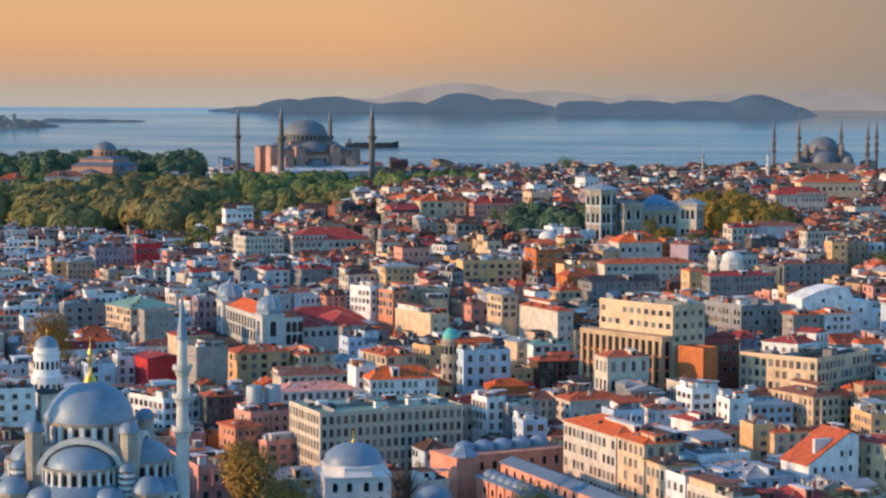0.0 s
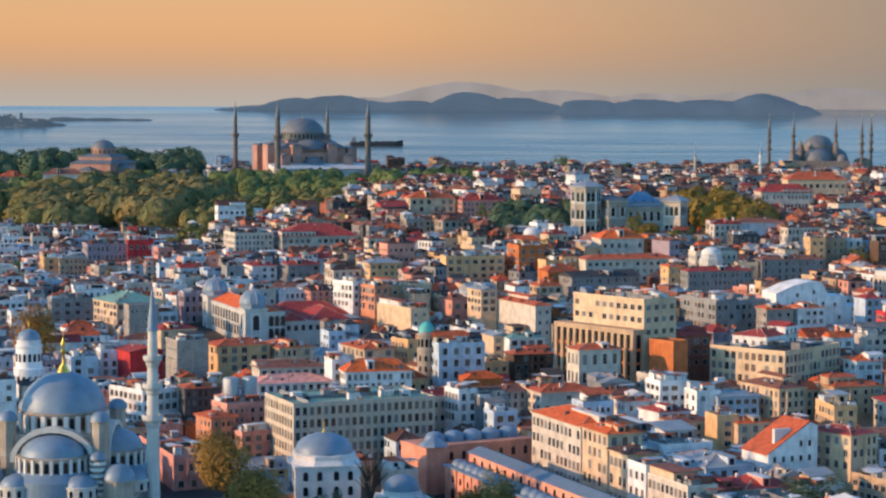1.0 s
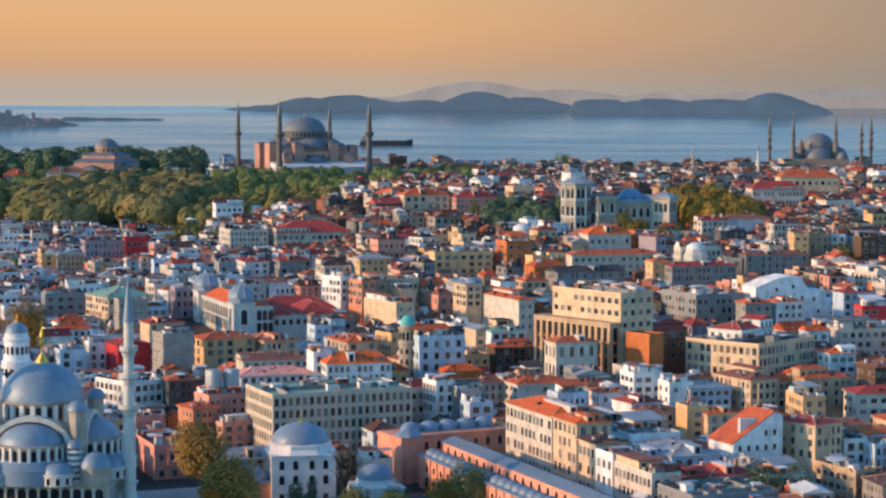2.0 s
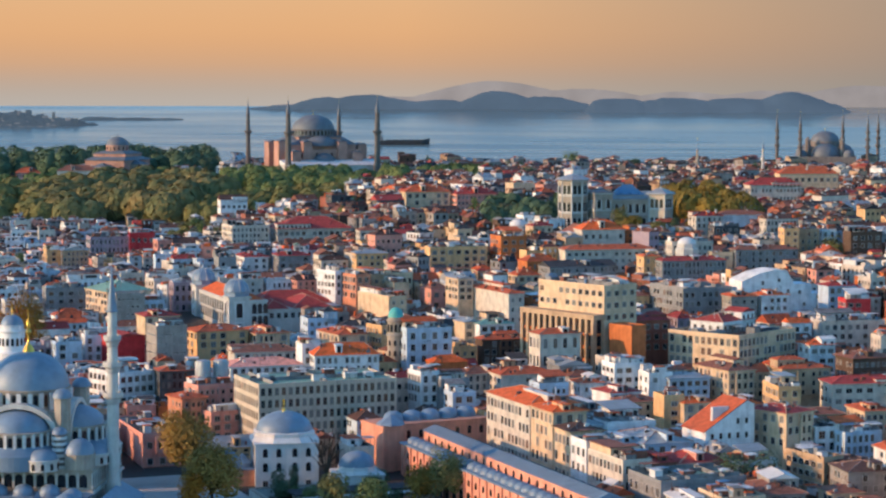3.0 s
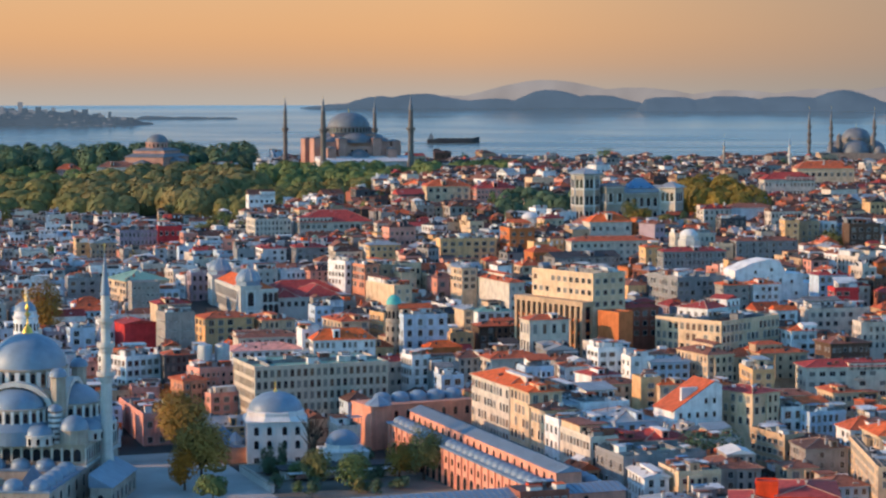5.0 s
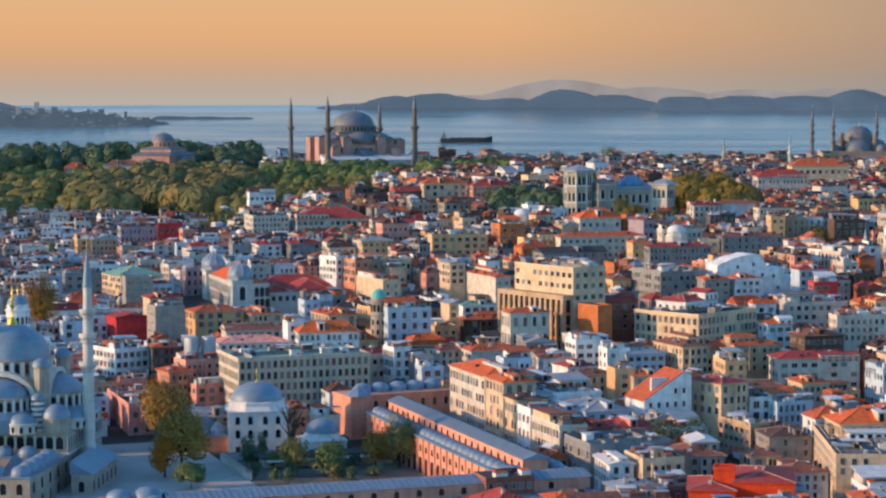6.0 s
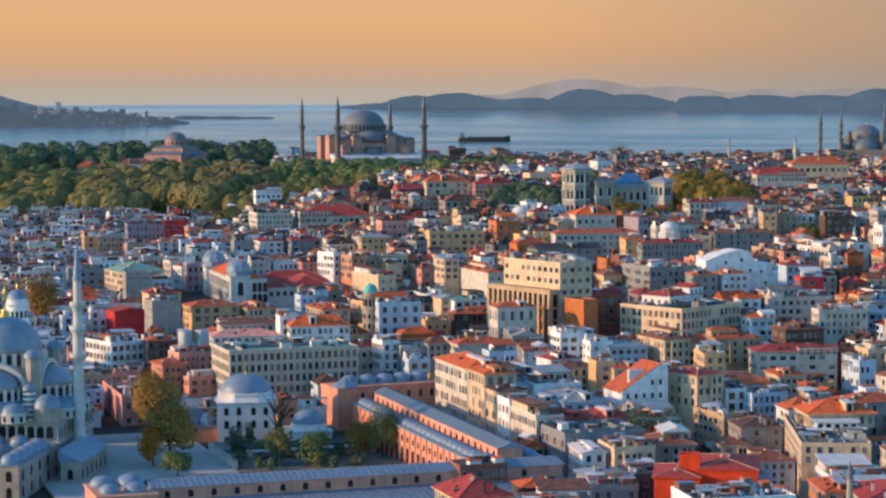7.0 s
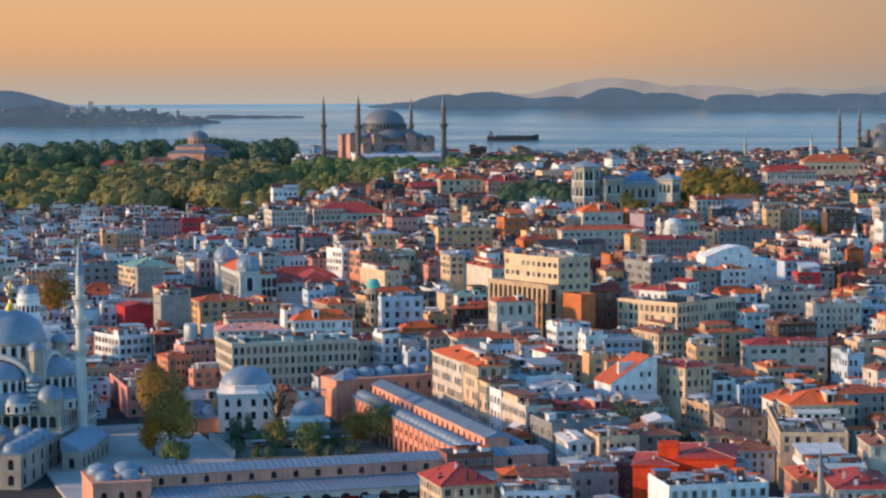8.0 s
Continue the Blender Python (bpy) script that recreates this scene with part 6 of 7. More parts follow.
house(199.3, 70.9, 19, 12.0, 9.5, 15.3, "hip", "cream", "tile_bright", 2)
house(213.0, 67.4, 18, 13.0, 9.5, 15.0, "hip", "offwhite", "tile_bright", 2)
house(181.9, 82.8, 19, 13.0, 9.5, 14.0, "hip", "cream", "tile_old", 2)
house(191.2, 71.2, 14, 7.0, 9.5, 16.9, "flat", "yellow", "flat", 2)
house(166.5, 127.3, 18, 10.0, 9.5, 16.6, "hip", "grey", "tile_old", 1)
house(168.8, 116.0, 15, 8.5, 9.5, 15.7, "hip", "white", "tile", 1)
house(155.4, 109.8, 17, 10.5, 9.5, 15.8, "flat", "paleblue", "metal", 2)
house(145.1, 162.2, 16, 12.0, 9.5, 15.2, "flat", "stone", "green", 1)
house(134.7, 142.1, 24, 18.5, 10.5, 15.8, "hip", "offwhite", "tile_old", 2)
house(113.2, 120.9, 27, 7.0, 9.5, 18.2, "flat", "white", "dark", 2)
house(122.2, 120.8, 21, 10.5, 9.5, 15.6, "flat", "grey", "flat", 2, many=5)
house(125.2, 105.0, 17, 8.0, 9.5, 13.4, "flat", "paleblue", "flat", 2)
house(286.2, 164.1, 10, 19.5, 9.5, 25.5, "flat", "offwhite", "flat", 1)
house(254.1, 156.3, 16, 10.0, 9.5, 23.9, "hip", "white", "tile_bright", 1)
house(266.4, 133.6, 18, 15.5, 12.5, 22.1, "hip", "brown", "tile_old", 1)
house(240.7, 113.8, 17, 18.0, 9.5, 20.8, "hip", "sand", "tile", 1)
house(275.3, 203.8, 11, 25.0, 9.5, 27.2, "flat", "offwhite", "tile_old", 1)
house(270.5, -6.1, 19, 19.5, 12.5, 14.8, "hip", "stone", "tile", 2)
house(257.4, -121.8, 3, 16.0, 26.5, 6.8, "hip", "offwhite", "tile_crimson", 2)
house(226.0, -32.0, 12, 9.0, 10.0, 5.4, "hip", "cream", "tile_old", 2)
house(194.1, -45.7, 16, 12.5, 15.5, 6.8, "flat", "cream", "white", 2, many=3)
house(181.8, -40.5, 12, 7.0, 25.0, 5.6, "gable", "white", "white", 2, floors=4)
house(206.3, -34.5, 8, 14.0, 17.5, 6.4, "hip", "stone", "tile_old", 2)

house(199.5, 425.0, 12, 21.0, 14.0, 48.0, "hip", "offwhite", "tile_bright", 1, rise=4.5, floors=3, label="off-white house under a broad orange hipped roof below the palace")
house(278.0, 498.0, 8, 25.0, 12.0, 51.0, "hip", "white", "tile_old", 1, rise=2, floors=2, windows=False, label="long white hall with a low brown-red roof beside the palace")
house(264.5, 462.0, 10, 13.0, 10.0, 47.0, "flat", "darkgrey", "dark", 1, floors=3, label="dark derelict house between pale neighbours")
house(243.0, 455.0, 10, 22.0, 9.0, 43.0, "flat", "cream", "flat", 1, floors=3)
house(118.0, 640.0, 12, 26.0, 14.0, 56.0, "hip", "cream", "tile", 1, rise=4, floors=4)
house(146.0, 636.0, 12, 24.0, 14.0, 55.0, "hip", "pink", "tile_crimson", 1, rise=4, floors=4)
house(318.0, 640.0, 6, 30.0, 14.0, 60.0, "hip", "offwhite", "tile_crimson", 1, rise=4, floors=3)
house(352.0, 720.0, 4, 36.0, 14.0, 63.5, "hip", "cream", "tile", 1, rise=4.5, floors=3)
house(-142.0, 1048.0, 5, 30.0, 14.0, 53.0, "hip", "offwhite", "tile_old", 1, rise=4, floors=2, label="long white park house with a brown-red roof among trees")
house(-182.0, 1060.0, 10, 18.0, 12.0, 51.0, "hip", "pink", "tile", 1, rise=4, floors=2)
house(-62.0, 1075.0, 8, 22.0, 14.0, 53.5, "flat", "stone", "flat", 1, floors=3)
# the bank's colonnaded lower storeys
def bank_podium():
    z0 = ground(164, 174) - 1
    h = 34.0 - z0
    t = thing("bank_podium", pose(164.3, 174.5, z0, 0, 0, 38), "sand-coloured bank podium with tall stone columns and dark glazing", "bank")
    b = Buf()
    b.box(-2.2, -19.4, 0, 3, 20, h - 0.2)
    part("glazed_core", b, ["glass"], t, "dark glazing behind the columns")
    b = Buf()
    b.box(-3.1, -20.1, h - 1.8, 3.05, 20.1, h, 0, True)
    part("entablature", b, ["wall_sand"], t)
    b = Buf()
    b.box(-3.0, -20, 0, 3, 20, h * 0.12)
    part("plinth", b, ["wall_sand"], t)
    b = Buf()
    b.box(-0.95, -0.65, h * 0.12, 0.8, 0.65, h - 1.7)
    me = b.mesh("column", ["wall_sand"])
    for i in range(13):
        part("column", me, None, t).matrix_local = pose(-2.15, -19.2 + i * 3.2, 0)
    part("column", me, None, t).matrix_local = pose(2.1, -19.2, 0)
    b = Buf()
    for z in (0.42, 0.58, 0.74):
        b.box(-2.5, -19.5, h * z, 3.02, 20.0, h * z + 0.9, 0, True)
    part("spandrel", b, ["wall_rust"], t)
    claim(164.3, 174.5, 38, 6, 40)


bank_podium()
house(186.3, 155.6, 38, 7.0, 11.5, 30.5, "flat", "rust", "dark", 1, floors=6, windows=False, many=0, label="tall blind-walled rust-coloured house beside the bank")
house(195.5, 177.0, 17, 14.0, 10.0, 30.5, "hip", "brick", "tile_crimson", 2, floors=6, label="red-brown balconied house with a dark crimson roof")
# the red-painted works and its neighbours by the bazaar
house(219.5, -92.0, -6, 16.0, 24.0, 9.6, "hip", "orange", "tile_crimson", 2, windows=False, many=2, rise=1.6, pent=False, label="bright orange-red painted block with a low crimson roof")
house(205.5, -98.0, -6, 12.0, 20.0, 8.2, "hip", "orange", "tile_crimson", 2, rise=1.4, windows=False, many=1, pent=False, label="lower orange-red painted block with a low crimson roof")
house(208.6, -98.5, -6, 5.5, 5.0, 12.8, "flat", "orange", "tile_crimson", 1, windows=False, many=0, base=8.0, label="bright orange-red roof tower on the painted block")
house(217.5, -127.0, 14, 27.0, 19.0, 7.5, "flat", "white", "white", 2, many=4, pent=False)
house(257.0, -30.0, 8, 20.0, 16.0, 15.0, "hip", "cream", "tile_bright", 2, base=10.8, floors=1, rise=3.4, label="orange hipped roof on a set-back top storey")
house(252.6, -43.0, -1.4, 19.5, 54.0, 11.0, "flat", "cream", "flat", 2, many=4, floors=6, win=(1.2, 2.0), label="long corner apartment block with a worn cream flank and cluttered roof")
house(254.0, -88.0, 6, 17.0, 16.0, 6.0, "flat", "white", "white", 2, many=4)
house(246.5, -111.0, 6, 11.0, 18.0, 6.8, "hip", "salmon", "tile", 2)
house(235.0, -15.0, 10, 13.0, 14.0, 8.6, "hip", "stone", "tile_brown", 2)
house(272.0, -78.0, 4, 14.0, 18.0, 10.5, "hip", "offwhite", "tile_old", 2)
house(150.5, -110.0, 20, 15.0, 20.0, 4.6, "hip", "cream", "tile_crimson", 2, rise=4.2, label="cream house with a steep dark crimson tile roof")
house(172.0, -116.0, 8, 19.0, 16.0, 3.5, "flat", "paleblue", "white", 2, many=2)
house(168.0, -94.0, 16, 12.0, 10.0, 3.8, "hip", "brown", "tile_bright", 2)
house(187.0, -98.0, 10, 13.0, 13.0, 4.5, "flat", "grey", "flat", 2, many=3)
house(186.0, -78.0, 14, 12.0, 12.0, 4.0, "hip", "grey", "metal", 2)
house(197.0, -74.0, 8, 9.0, 14.0, 4.0, "flat", "darkgrey", "flat", 2, many=2)
tank_ = thing("roof_tank", pose(150.0, -70.5, 5.4, 0, 0, 20), "small bright red roof cabin above the bazaar's end", "cabin")
tank_box = Buf()
tank_box.box(-1.9, -1.3, 0, 1.9, 1.3, 2.0)
part("body", tank_box, ["wall_orange"], tank_)
tank_lid = Buf()
tank_lid.box(-2.1, -1.5, 2.0, 2.1, 1.5, 2.2, 0, True)
part("lid", tank_lid, ["roof_dark"], tank_)
house(151.0, -71.0, 20, 14.0, 10.0, 5.3, "flat", "brick", "dark", 2, many=2, pent=False)
# the terrace along the bazaar street
STREET = pose(145.3, -48.3, 0, 0, 0, 20.3)
for lx, ly, w_, d_, top, roof, wall, cover, fl, words in (
        (40.5, 104, 17, 34.5, 17.6, "hip", "offwhite", "tile_bright", 5, "cream stone hotel with arched street front and orange tile roof"),
        (37.5, 77.5, 11, 16.5, 18.0, "hip", "cream", "tile_bright", 6, "ornate cream town house with an orange tile roof"),
        (37.0, 62.5, 10, 11.5, 14.0, "hip", "cream", "tile_brown", 4, "ochre town house with a dark brown tile roof"),
        (36.5, 51, 9, 11, 12.0, "flat", "white", "tile_brown", 4, "white town house with dark shop bays and a brown lean-to roof"),
        (36.5, 33, 9, 23, 10.8, "flat", "offwhite", "tile_old", 4, "off-white balconied town house under scaffolding boards"),
        (46.0, 10, 26, 20, 8.2, "flat", "grey", "green", 3, "grey concrete block with a worn green flat roof"),
        (40.0, -8, 12, 14, 0.5, "flat", "salmon", "dark", 2, "low salmon-coloured shop with a dark flat roof"),
        (46.5, 84, 7, 26, 13.2, "hip", "white", "metal", 3, "long low white house with a blue-grey sheet roof"),
        (46.0, 58, 9, 22, 11.2, "hip", "paleblue", "metal", 3, "long low pale house with a blue-grey sheet roof"),
        (45.5, 33, 8, 20, 9.4, "hip", "brick", "tile_crimson", 3, ""),
        (58.0, 30, 16, 16, 9.0, "hip", "pink", "tile_crimson", 3, ""),
        (57.0, 104, 14, 26, 14.5, "hip", "grey", "tile_old", 4, ""),
        (57.5, 78, 16, 20, 13.5, "flat", "white", "white", 4, ""),
        (57.0, 54, 15, 22, 11.4, "hip", "paleblue", "metal", 4, "")):
    p = STREET @ Vector((lx, ly, 0))
    house(p.x, p.y, 20.3, w_, d_, top, roof, wall, cover, 2, floors=fl, shop=True, label=words, win=(1.6, 2.5) if roof == "hip" else (1.4, 2.2), frames="limestone_pale")


def gable_tenement():
    t = thing("tenement", pose(195.5, 16.5, -4, 0, 0, 22), "bluish white tenement with a steep one-sided orange tile roof", "house", "city houses")
    b = Buf()
    w, d = 16.5, 14.0
    prof = [(0, 0), (w, 0), (w, 25.5), (w - 2.5, 26.5), (0, 18.0)]
    v = [(x, 0, z) for x, z in prof] + [(x, d, z) for x, z in prof]
    b.add(v, [(0, 1, 2, 3, 4), (9, 8, 7, 6, 5), (1, 6, 7, 2), (5, 0, 4, 9)])
    part("wall", b, ["wall_white"], t)
    b = Buf()
    b.add([(-0.6, 0.5, 17.7), (w - 2.4, 0.5, 26.7), (w + 0.4, 0.5, 25.5), (-0.6, d + 0.4, 17.7), (w - 2.4, d + 0.4, 26.7), (w + 0.4, d + 0.4, 25.5)], [(0, 1, 4, 3), (1, 2, 5, 4)])
    b.add([(-0.6, 0.5, 17.4), (w - 2.4, 0.5, 26.4), (-0.6, 0.5, 17.7), (w - 2.4, 0.5, 26.7)], [(0, 1, 3, 2)])
    part("roof", b, ["roof_tile"], t)
    me = window_mesh(0.9, 1.6, "frame_white")
    for i in range(5):
        for j in range(5):
            x, z = 2.2 + i * 2.9, 3.0 + j * 4.2
            if z + 2.5 < 18 + x * 0.5:
                part("window", me, None, t).matrix_local = pose(x, 0, z)
    for j in range(3):
        part("window", me, None, t).matrix_local = pose(0, 3 + j * 3.5, 12, 0, 0, -90)
    b = Buf()
    b.box(4.0, 3.0, 19.0, 9.5, 4.2, 24.6)
    part("skylight", b, ["roof_white"], t)
    claim(197, 27, 24, 20, 15)


gable_tenement()


def post_office():
    t = thing("post_office", pose(44, 327, 8, 0, 0, 18.5), "long pale stone post office with two domed towers and red roofs", "post office")
    b = Buf()
    b.box(-21, -34, 0, -6, 33, 18.5)
    part("wall", b, ["limestone_pale"], t)
    b = Buf()
    b.box(-21.4, -34.4, 17.8, -5.6, 33.4, 18.6, 0, True)
    part("cornice", b, ["limestone_pale"], t)
    r = Buf()
    hip_roof(r, 13.5, 64, 18.5, 3.2, 0.2, None, 0, 1, 2, -13.5, -0.5)
    part("roof", r, ["roof_tile_bright", "limestone_pale", "tile_ridge"], t, "orange hipped tile roof")
    # the lower rear hall under two crossing crimson roofs
    b = Buf()
    b.box(-6, -30, 0, 30, 8, 14.2)
    part("rear_wall", b, ["limestone_pale"], t)
    for w_, d_, ox, oy, e in ((36, 20, 12, -1, 5.2), (17, 26, 15, -17, 4.6), (10, 15, -1, -23, 3.4)):
        r = Buf()
        hip_roof(r, w_, d_, 14.2, e, 0.5, None, 0, 1, 2, ox, oy)
        part("rear_roof", r, ["roof_tile_crimson", "limestone_pale", "tile_ridge"], t, "crimson hipped tile roof with pale ridges")
    w = Buf()
    window_shape(w, 0, 0, 1.6, 2.2)
    wide = w.mesh("window", ["glass", "limestone_pale"])
    for i in range(11):
        part("window", wide, None, t).matrix_local = pose(-3 + i * 3.1, -30, 10.4)
    b = Buf()
    b.box(0.4, -0.25, 0, 1.2, 0.25, 15.5)
    me = b.mesh("pilaster", ["limestone_pale"])
    w = Buf()
    arched(w, 0, 0, 2.0, 4.2, 0, 0.0)
    wm = w.mesh("window", ["glass"])
    for i in range(15):
        y = -31 + i * 4.4
        o = part("pilaster", me, None, t)
        o.matrix_local = pose(-21, y - 2.2 - 0.8, 1.5, 0, 0, 90) @ pose(0, 0, 0)
        for z in (2.0, 8.0, 13.0):
            o = part("window", wm, None, t)
            o.matrix_local = pose(-21.06, y, z, 0, 0, -90)
    for i in range(3):
        for z in (8.0, 13.0):
            o = part("window", wm, None, t)
            o.matrix_local = pose(-11.5 + i * 2.4, -34.06, z)
    for y in (-30, 30):
        b = Buf()
        b.box(-22.5, y - 4.5, 0, -13.5, y + 4.5, 20.0)
        part("tower", b, ["limestone_pale"], t)
        b = Buf()
        b.box(-23, y - 5, 19.7, -13, y + 5, 20.4, 0, True)
        part("tower_cornice", b, ["limestone_pale"], t)
        for m_ in (pose(-18, y - 4.56, 0), pose(-22.56, y, 0, 0, 0, -90)):
            w = Buf()
            arched(w, 0, 0, 2.6, 6.0, 0, 0.0)
            for sx in (-1, 1):
                w.box(sx * 1.7 - 0.3, -0.3, -1.0, sx * 1.7 + 0.3, 0.05, 6.0, 1)
            w.box(-2.3, -0.4, 6.2, 2.3, 0.05, 6.8, 1, True)
            for z in (11.6, 3.0):
                part("tower_window", w.mesh("tower_window", ["glass", "white_marble"]), None, t).matrix_local = m_ @ pose(0, 0, z)
        b = Buf()
        b.turned([(5.3, 20.3), (5.3, 22.0), (5.7, 22.3)], -18, y, 8, 0, 0, 360, 22.5)
        b.dome(5.5, 22.2, 5.4, -18, y, 24, 7)
        b.turned([(0.9, 27.4), (0.8, 28.6), (0.2, 29.2), (0.03, 30.6)], -18, y, 8)
        part("dome", b, ["roof_lead"], t, "blue-grey ribbed tower dome", True)
        rib = Buf()
        for i in range(7):
            a0, a1 = math.pi / 2 * i / 7, math.pi / 2 * (i + 1) / 7
            p = [(5.56 * math.cos(a) + 0.02, 22.2 + 5.48 * math.sin(a)) for a in (a0, a1)]
            rib.add([(p[0][0], -0.12, p[0][1]), (p[0][0] + 0.14, 0, p[0][1] + 0.05), (p[0][0], 0.12, p[0][1]), (p[1][0], -0.12, p[1][1]), (p[1][0] + 0.14, 0, p[1][1] + 0.05), (p[1][0], 0.12, p[1][1])], [(0, 1, 4, 3), (1, 2, 5, 4)])
        rib = rib.mesh("rib", ["limestone_pale"])
        for i in range(12):
            part("rib", rib, None, t).matrix_local = pose(-18, y, 0, 0, 0, 30 * i)
    claim(38, 323, 18.5, 64, 76)


post_office()


def corner_turret():
    t = thing("tower", pose(103.5, 180, 0, 0, 0, 15), "round pale stone corner tower with a turquoise cupola", "tower")
    b = Buf()
    b.turned([(3.2, 0), (3.2, 24), (3.6, 24.2), (3.6, 24.8), (3.1, 25), (3.1, 29.4), (3.6, 29.7), (3.6, 30.2), (2.9, 30.4), (2.9, 31.2)], 0, 0, 16)
    part("shaft", b, ["limestone"], t)
    for z in (8, 12.5, 17, 20.8):
        ring_windows(t, 3.22, z, 1.0, 2.0, 4, 190, 350)
    ring_windows(t, 3.14, 25.8, 1.1, 2.9, 6, 180, 360)
    b = Buf()
    b.dome(2.9, 31.1, 3.6, 0, 0, 20, 7)
    material("turquoise", (0.10, 0.45, 0.42), 0.5, vary=0.25)
    part("cupola", b, ["turquoise"], t, "turquoise copper cupola", True)
    claim(103.5, 180, 0, 7, 7)


corner_turret()


def white_turret():
    t = thing("tower", pose(-34.5, 166, 2.5), "round white tower with a pale ribbed dome", "tower")
    b = Buf()
    b.turned([(5.4, -6), (5.4, 17.5), (4.6, 17.9), (4.5, 24.6), (4.9, 24.9), (4.9, 25.5), (4.2, 25.6), (4.1, 27.0), (4.3, 27.2), (3.9, 27.5)], 0, 0, 24)
    part("shaft", b, ["wall_white"], t, "", True)
    ring_windows(t, 4.6, 20.0, 1.0, 2.8, 8, 180, 360)
    ring_windows(t, 5.46, 12.5, 1.2, 2.6, 8, 180, 360)
    b = Buf()
    b.dome(4.0, 27.3, 3.7, 0, 0, 28, 8)
    part("dome", b, ["roof_lead"], t, "", True)
    b = Buf()
    b.turned([(0.4, 30.9), (0.12, 31.6), (0.3, 32.1), (0.02, 34.2)], 0, 0, 8)
    part("finial", b, ["gold"], t)
    claim(-34.5, 166, 0, 8, 8)


white_turret()


def palace():
    t = thing("palace", pose(216, 512, 40, 0, 0, 14), "pale stone turreted palace with wide-eaved pavilion roofs among trees", "palace")
    w = Buf()
    arched(w, 0, 0, 2.1, 4.6, 0, 0.0)
    for sx in (-1, 1):
        w.box(sx * 1.2 - 0.16, -0.18, -0.2, sx * 1.2 + 0.16, 0.05, 4.2, 1)
    w.box(-1.3, -0.25, -0.5, 1.3, 0.1, -0.15, 1, True)
    me = w.mesh("window", ["glass", "white_marble"])

    def face(o, m, half, z, big):
        """Windows across one face: three close together under the eaves, two or more below."""
        n = 3 if big else max(2, int(half * 2 / 3.6))
        for i in range(n):
            part("window", me, None, o).matrix_local = m @ pose(-half + (i + 0.5) * 2 * half / n, -0.06, z)

    def tower(x, y, r, h, wall, rows, turn=0.0, sides=8, roof="roof_metal"):
        """A many-sided pavilion tower: walls, string courses, corner shafts, windows and a wide flat-pitched roof."""
        b = Buf()
        b.turned([(r, 0), (r, h)], x, y, sides, 0, 0, 360, 180 / sides + turn)
        o = part("tower", b, [wall], t)
        for z in [q - 1.2 for q in rows] + [h - 0.9]:
            b = Buf()
            b.turned([(r, z), (r + 0.35, z + 0.1), (r + 0.35, z + 0.6), (r, z + 0.7)], x, y, sides, 0, 0, 360, 180 / sides + turn)
            part("string_course", b, ["limestone_pale"], o)
        shaft = Buf()
        shaft.turned([(0.42, 0.5), (0.42, h - 0.4)], 0, 0, 6)
        shaft = shaft.mesh("corner_shaft", ["limestone_pale"])
        inner = r * math.cos(math.pi / sides)
        half = r * math.sin(math.pi / sides) * 0.86
        for i in range(sides):
            a = 360 / sides * i + turn
            c = a + 180 / sides
            if math.sin(radians(c)) < 0.5:
                part("corner_shaft", shaft, None, o).matrix_local = pose(x + r * math.cos(radians(c)), y + r * math.sin(radians(c)), 0)
            if math.sin(radians(a)) > 0.3:
                continue
            for z in rows:
                k = max(1, round(half * 2 / 2.9))
                for q in range(k):
                    off = -half + (q + 0.5) * 2 * half / k
                    part("window", me, None, o).matrix_local = pose(x, y, 0, 0, 0, a + 90) @ pose(off, -inner - 0.06, z)
        b = Buf()
        b.turned([(r * 0.98, h - 0.5), (r + 2.0, h + 0.1), (r + 2.0, h + 0.5), (r * 0.45, h + 2.6), (0.3, h + 3.3), (0.05, h + 4.6)], x, y, sides, 0, 0, 360, 180 / sides + turn)
        part("roof", b, [roof], o, "wide-eaved grey pavilion roof")

    def block(name, x0, y0, x1, y1, h, wall, rise, roof, rows, label):
        b = Buf()
        b.box(x0, y0, 0, x1, y1, h)
        o = part(name, b, [wall], t)
        for z in [q - 1.3 for q in rows] + [h - 0.6]:
            b = Buf()
            b.box(x0 - 0.3, y0 - 0.3, z, x1 + 0.3, y1 + 0.3, z + 0.45, 0, True)
            part("string_course", b, ["limestone_pale"], o)
        b = Buf()
        hip_roof(b, x1 - x0, y1 - y0, h, rise, 0.6)
        part("roof", b, [roof, "minaret_stone"], o, label).matrix_local = pose((x0 + x1) / 2, (y0 + y1) / 2, 0)
        for z in rows:
            face(o, pose((x0 + x1) / 2, y0, 0), (x1 - x0) / 2, z, False)
            face(o, pose(x0, (y0 + y1) / 2, 0, 0, 0, -90), (y1 - y0) / 2, z, False)

    block("wing", -6, -1, 24, 12, 18.0, "limestone", 3.0, "roof_metal", (3.5, 10.8), "grey metal roof")
    block("wing", -13.5, -4, -3.5, 7, 21.5, "limestone", 1.8, "old_lead", (4.0, 13.5), "low grey lead roof")
    tower(-22.0, 5.5, 7.4, 28.0, "limestone", (4.0, 12.0, 20.8))
    tower(23.5, -1.5, 6.4, 20.5, "limestone_warm", (4.0, 13.5), 45, 4)
    block("lantern", 1, 2, 15, 11, 20.0, "limestone", 5.0, "roof_blue", (16.6,), "steep blue metal roof")
    claim(216, 516, 14, 66, 30)


palace()


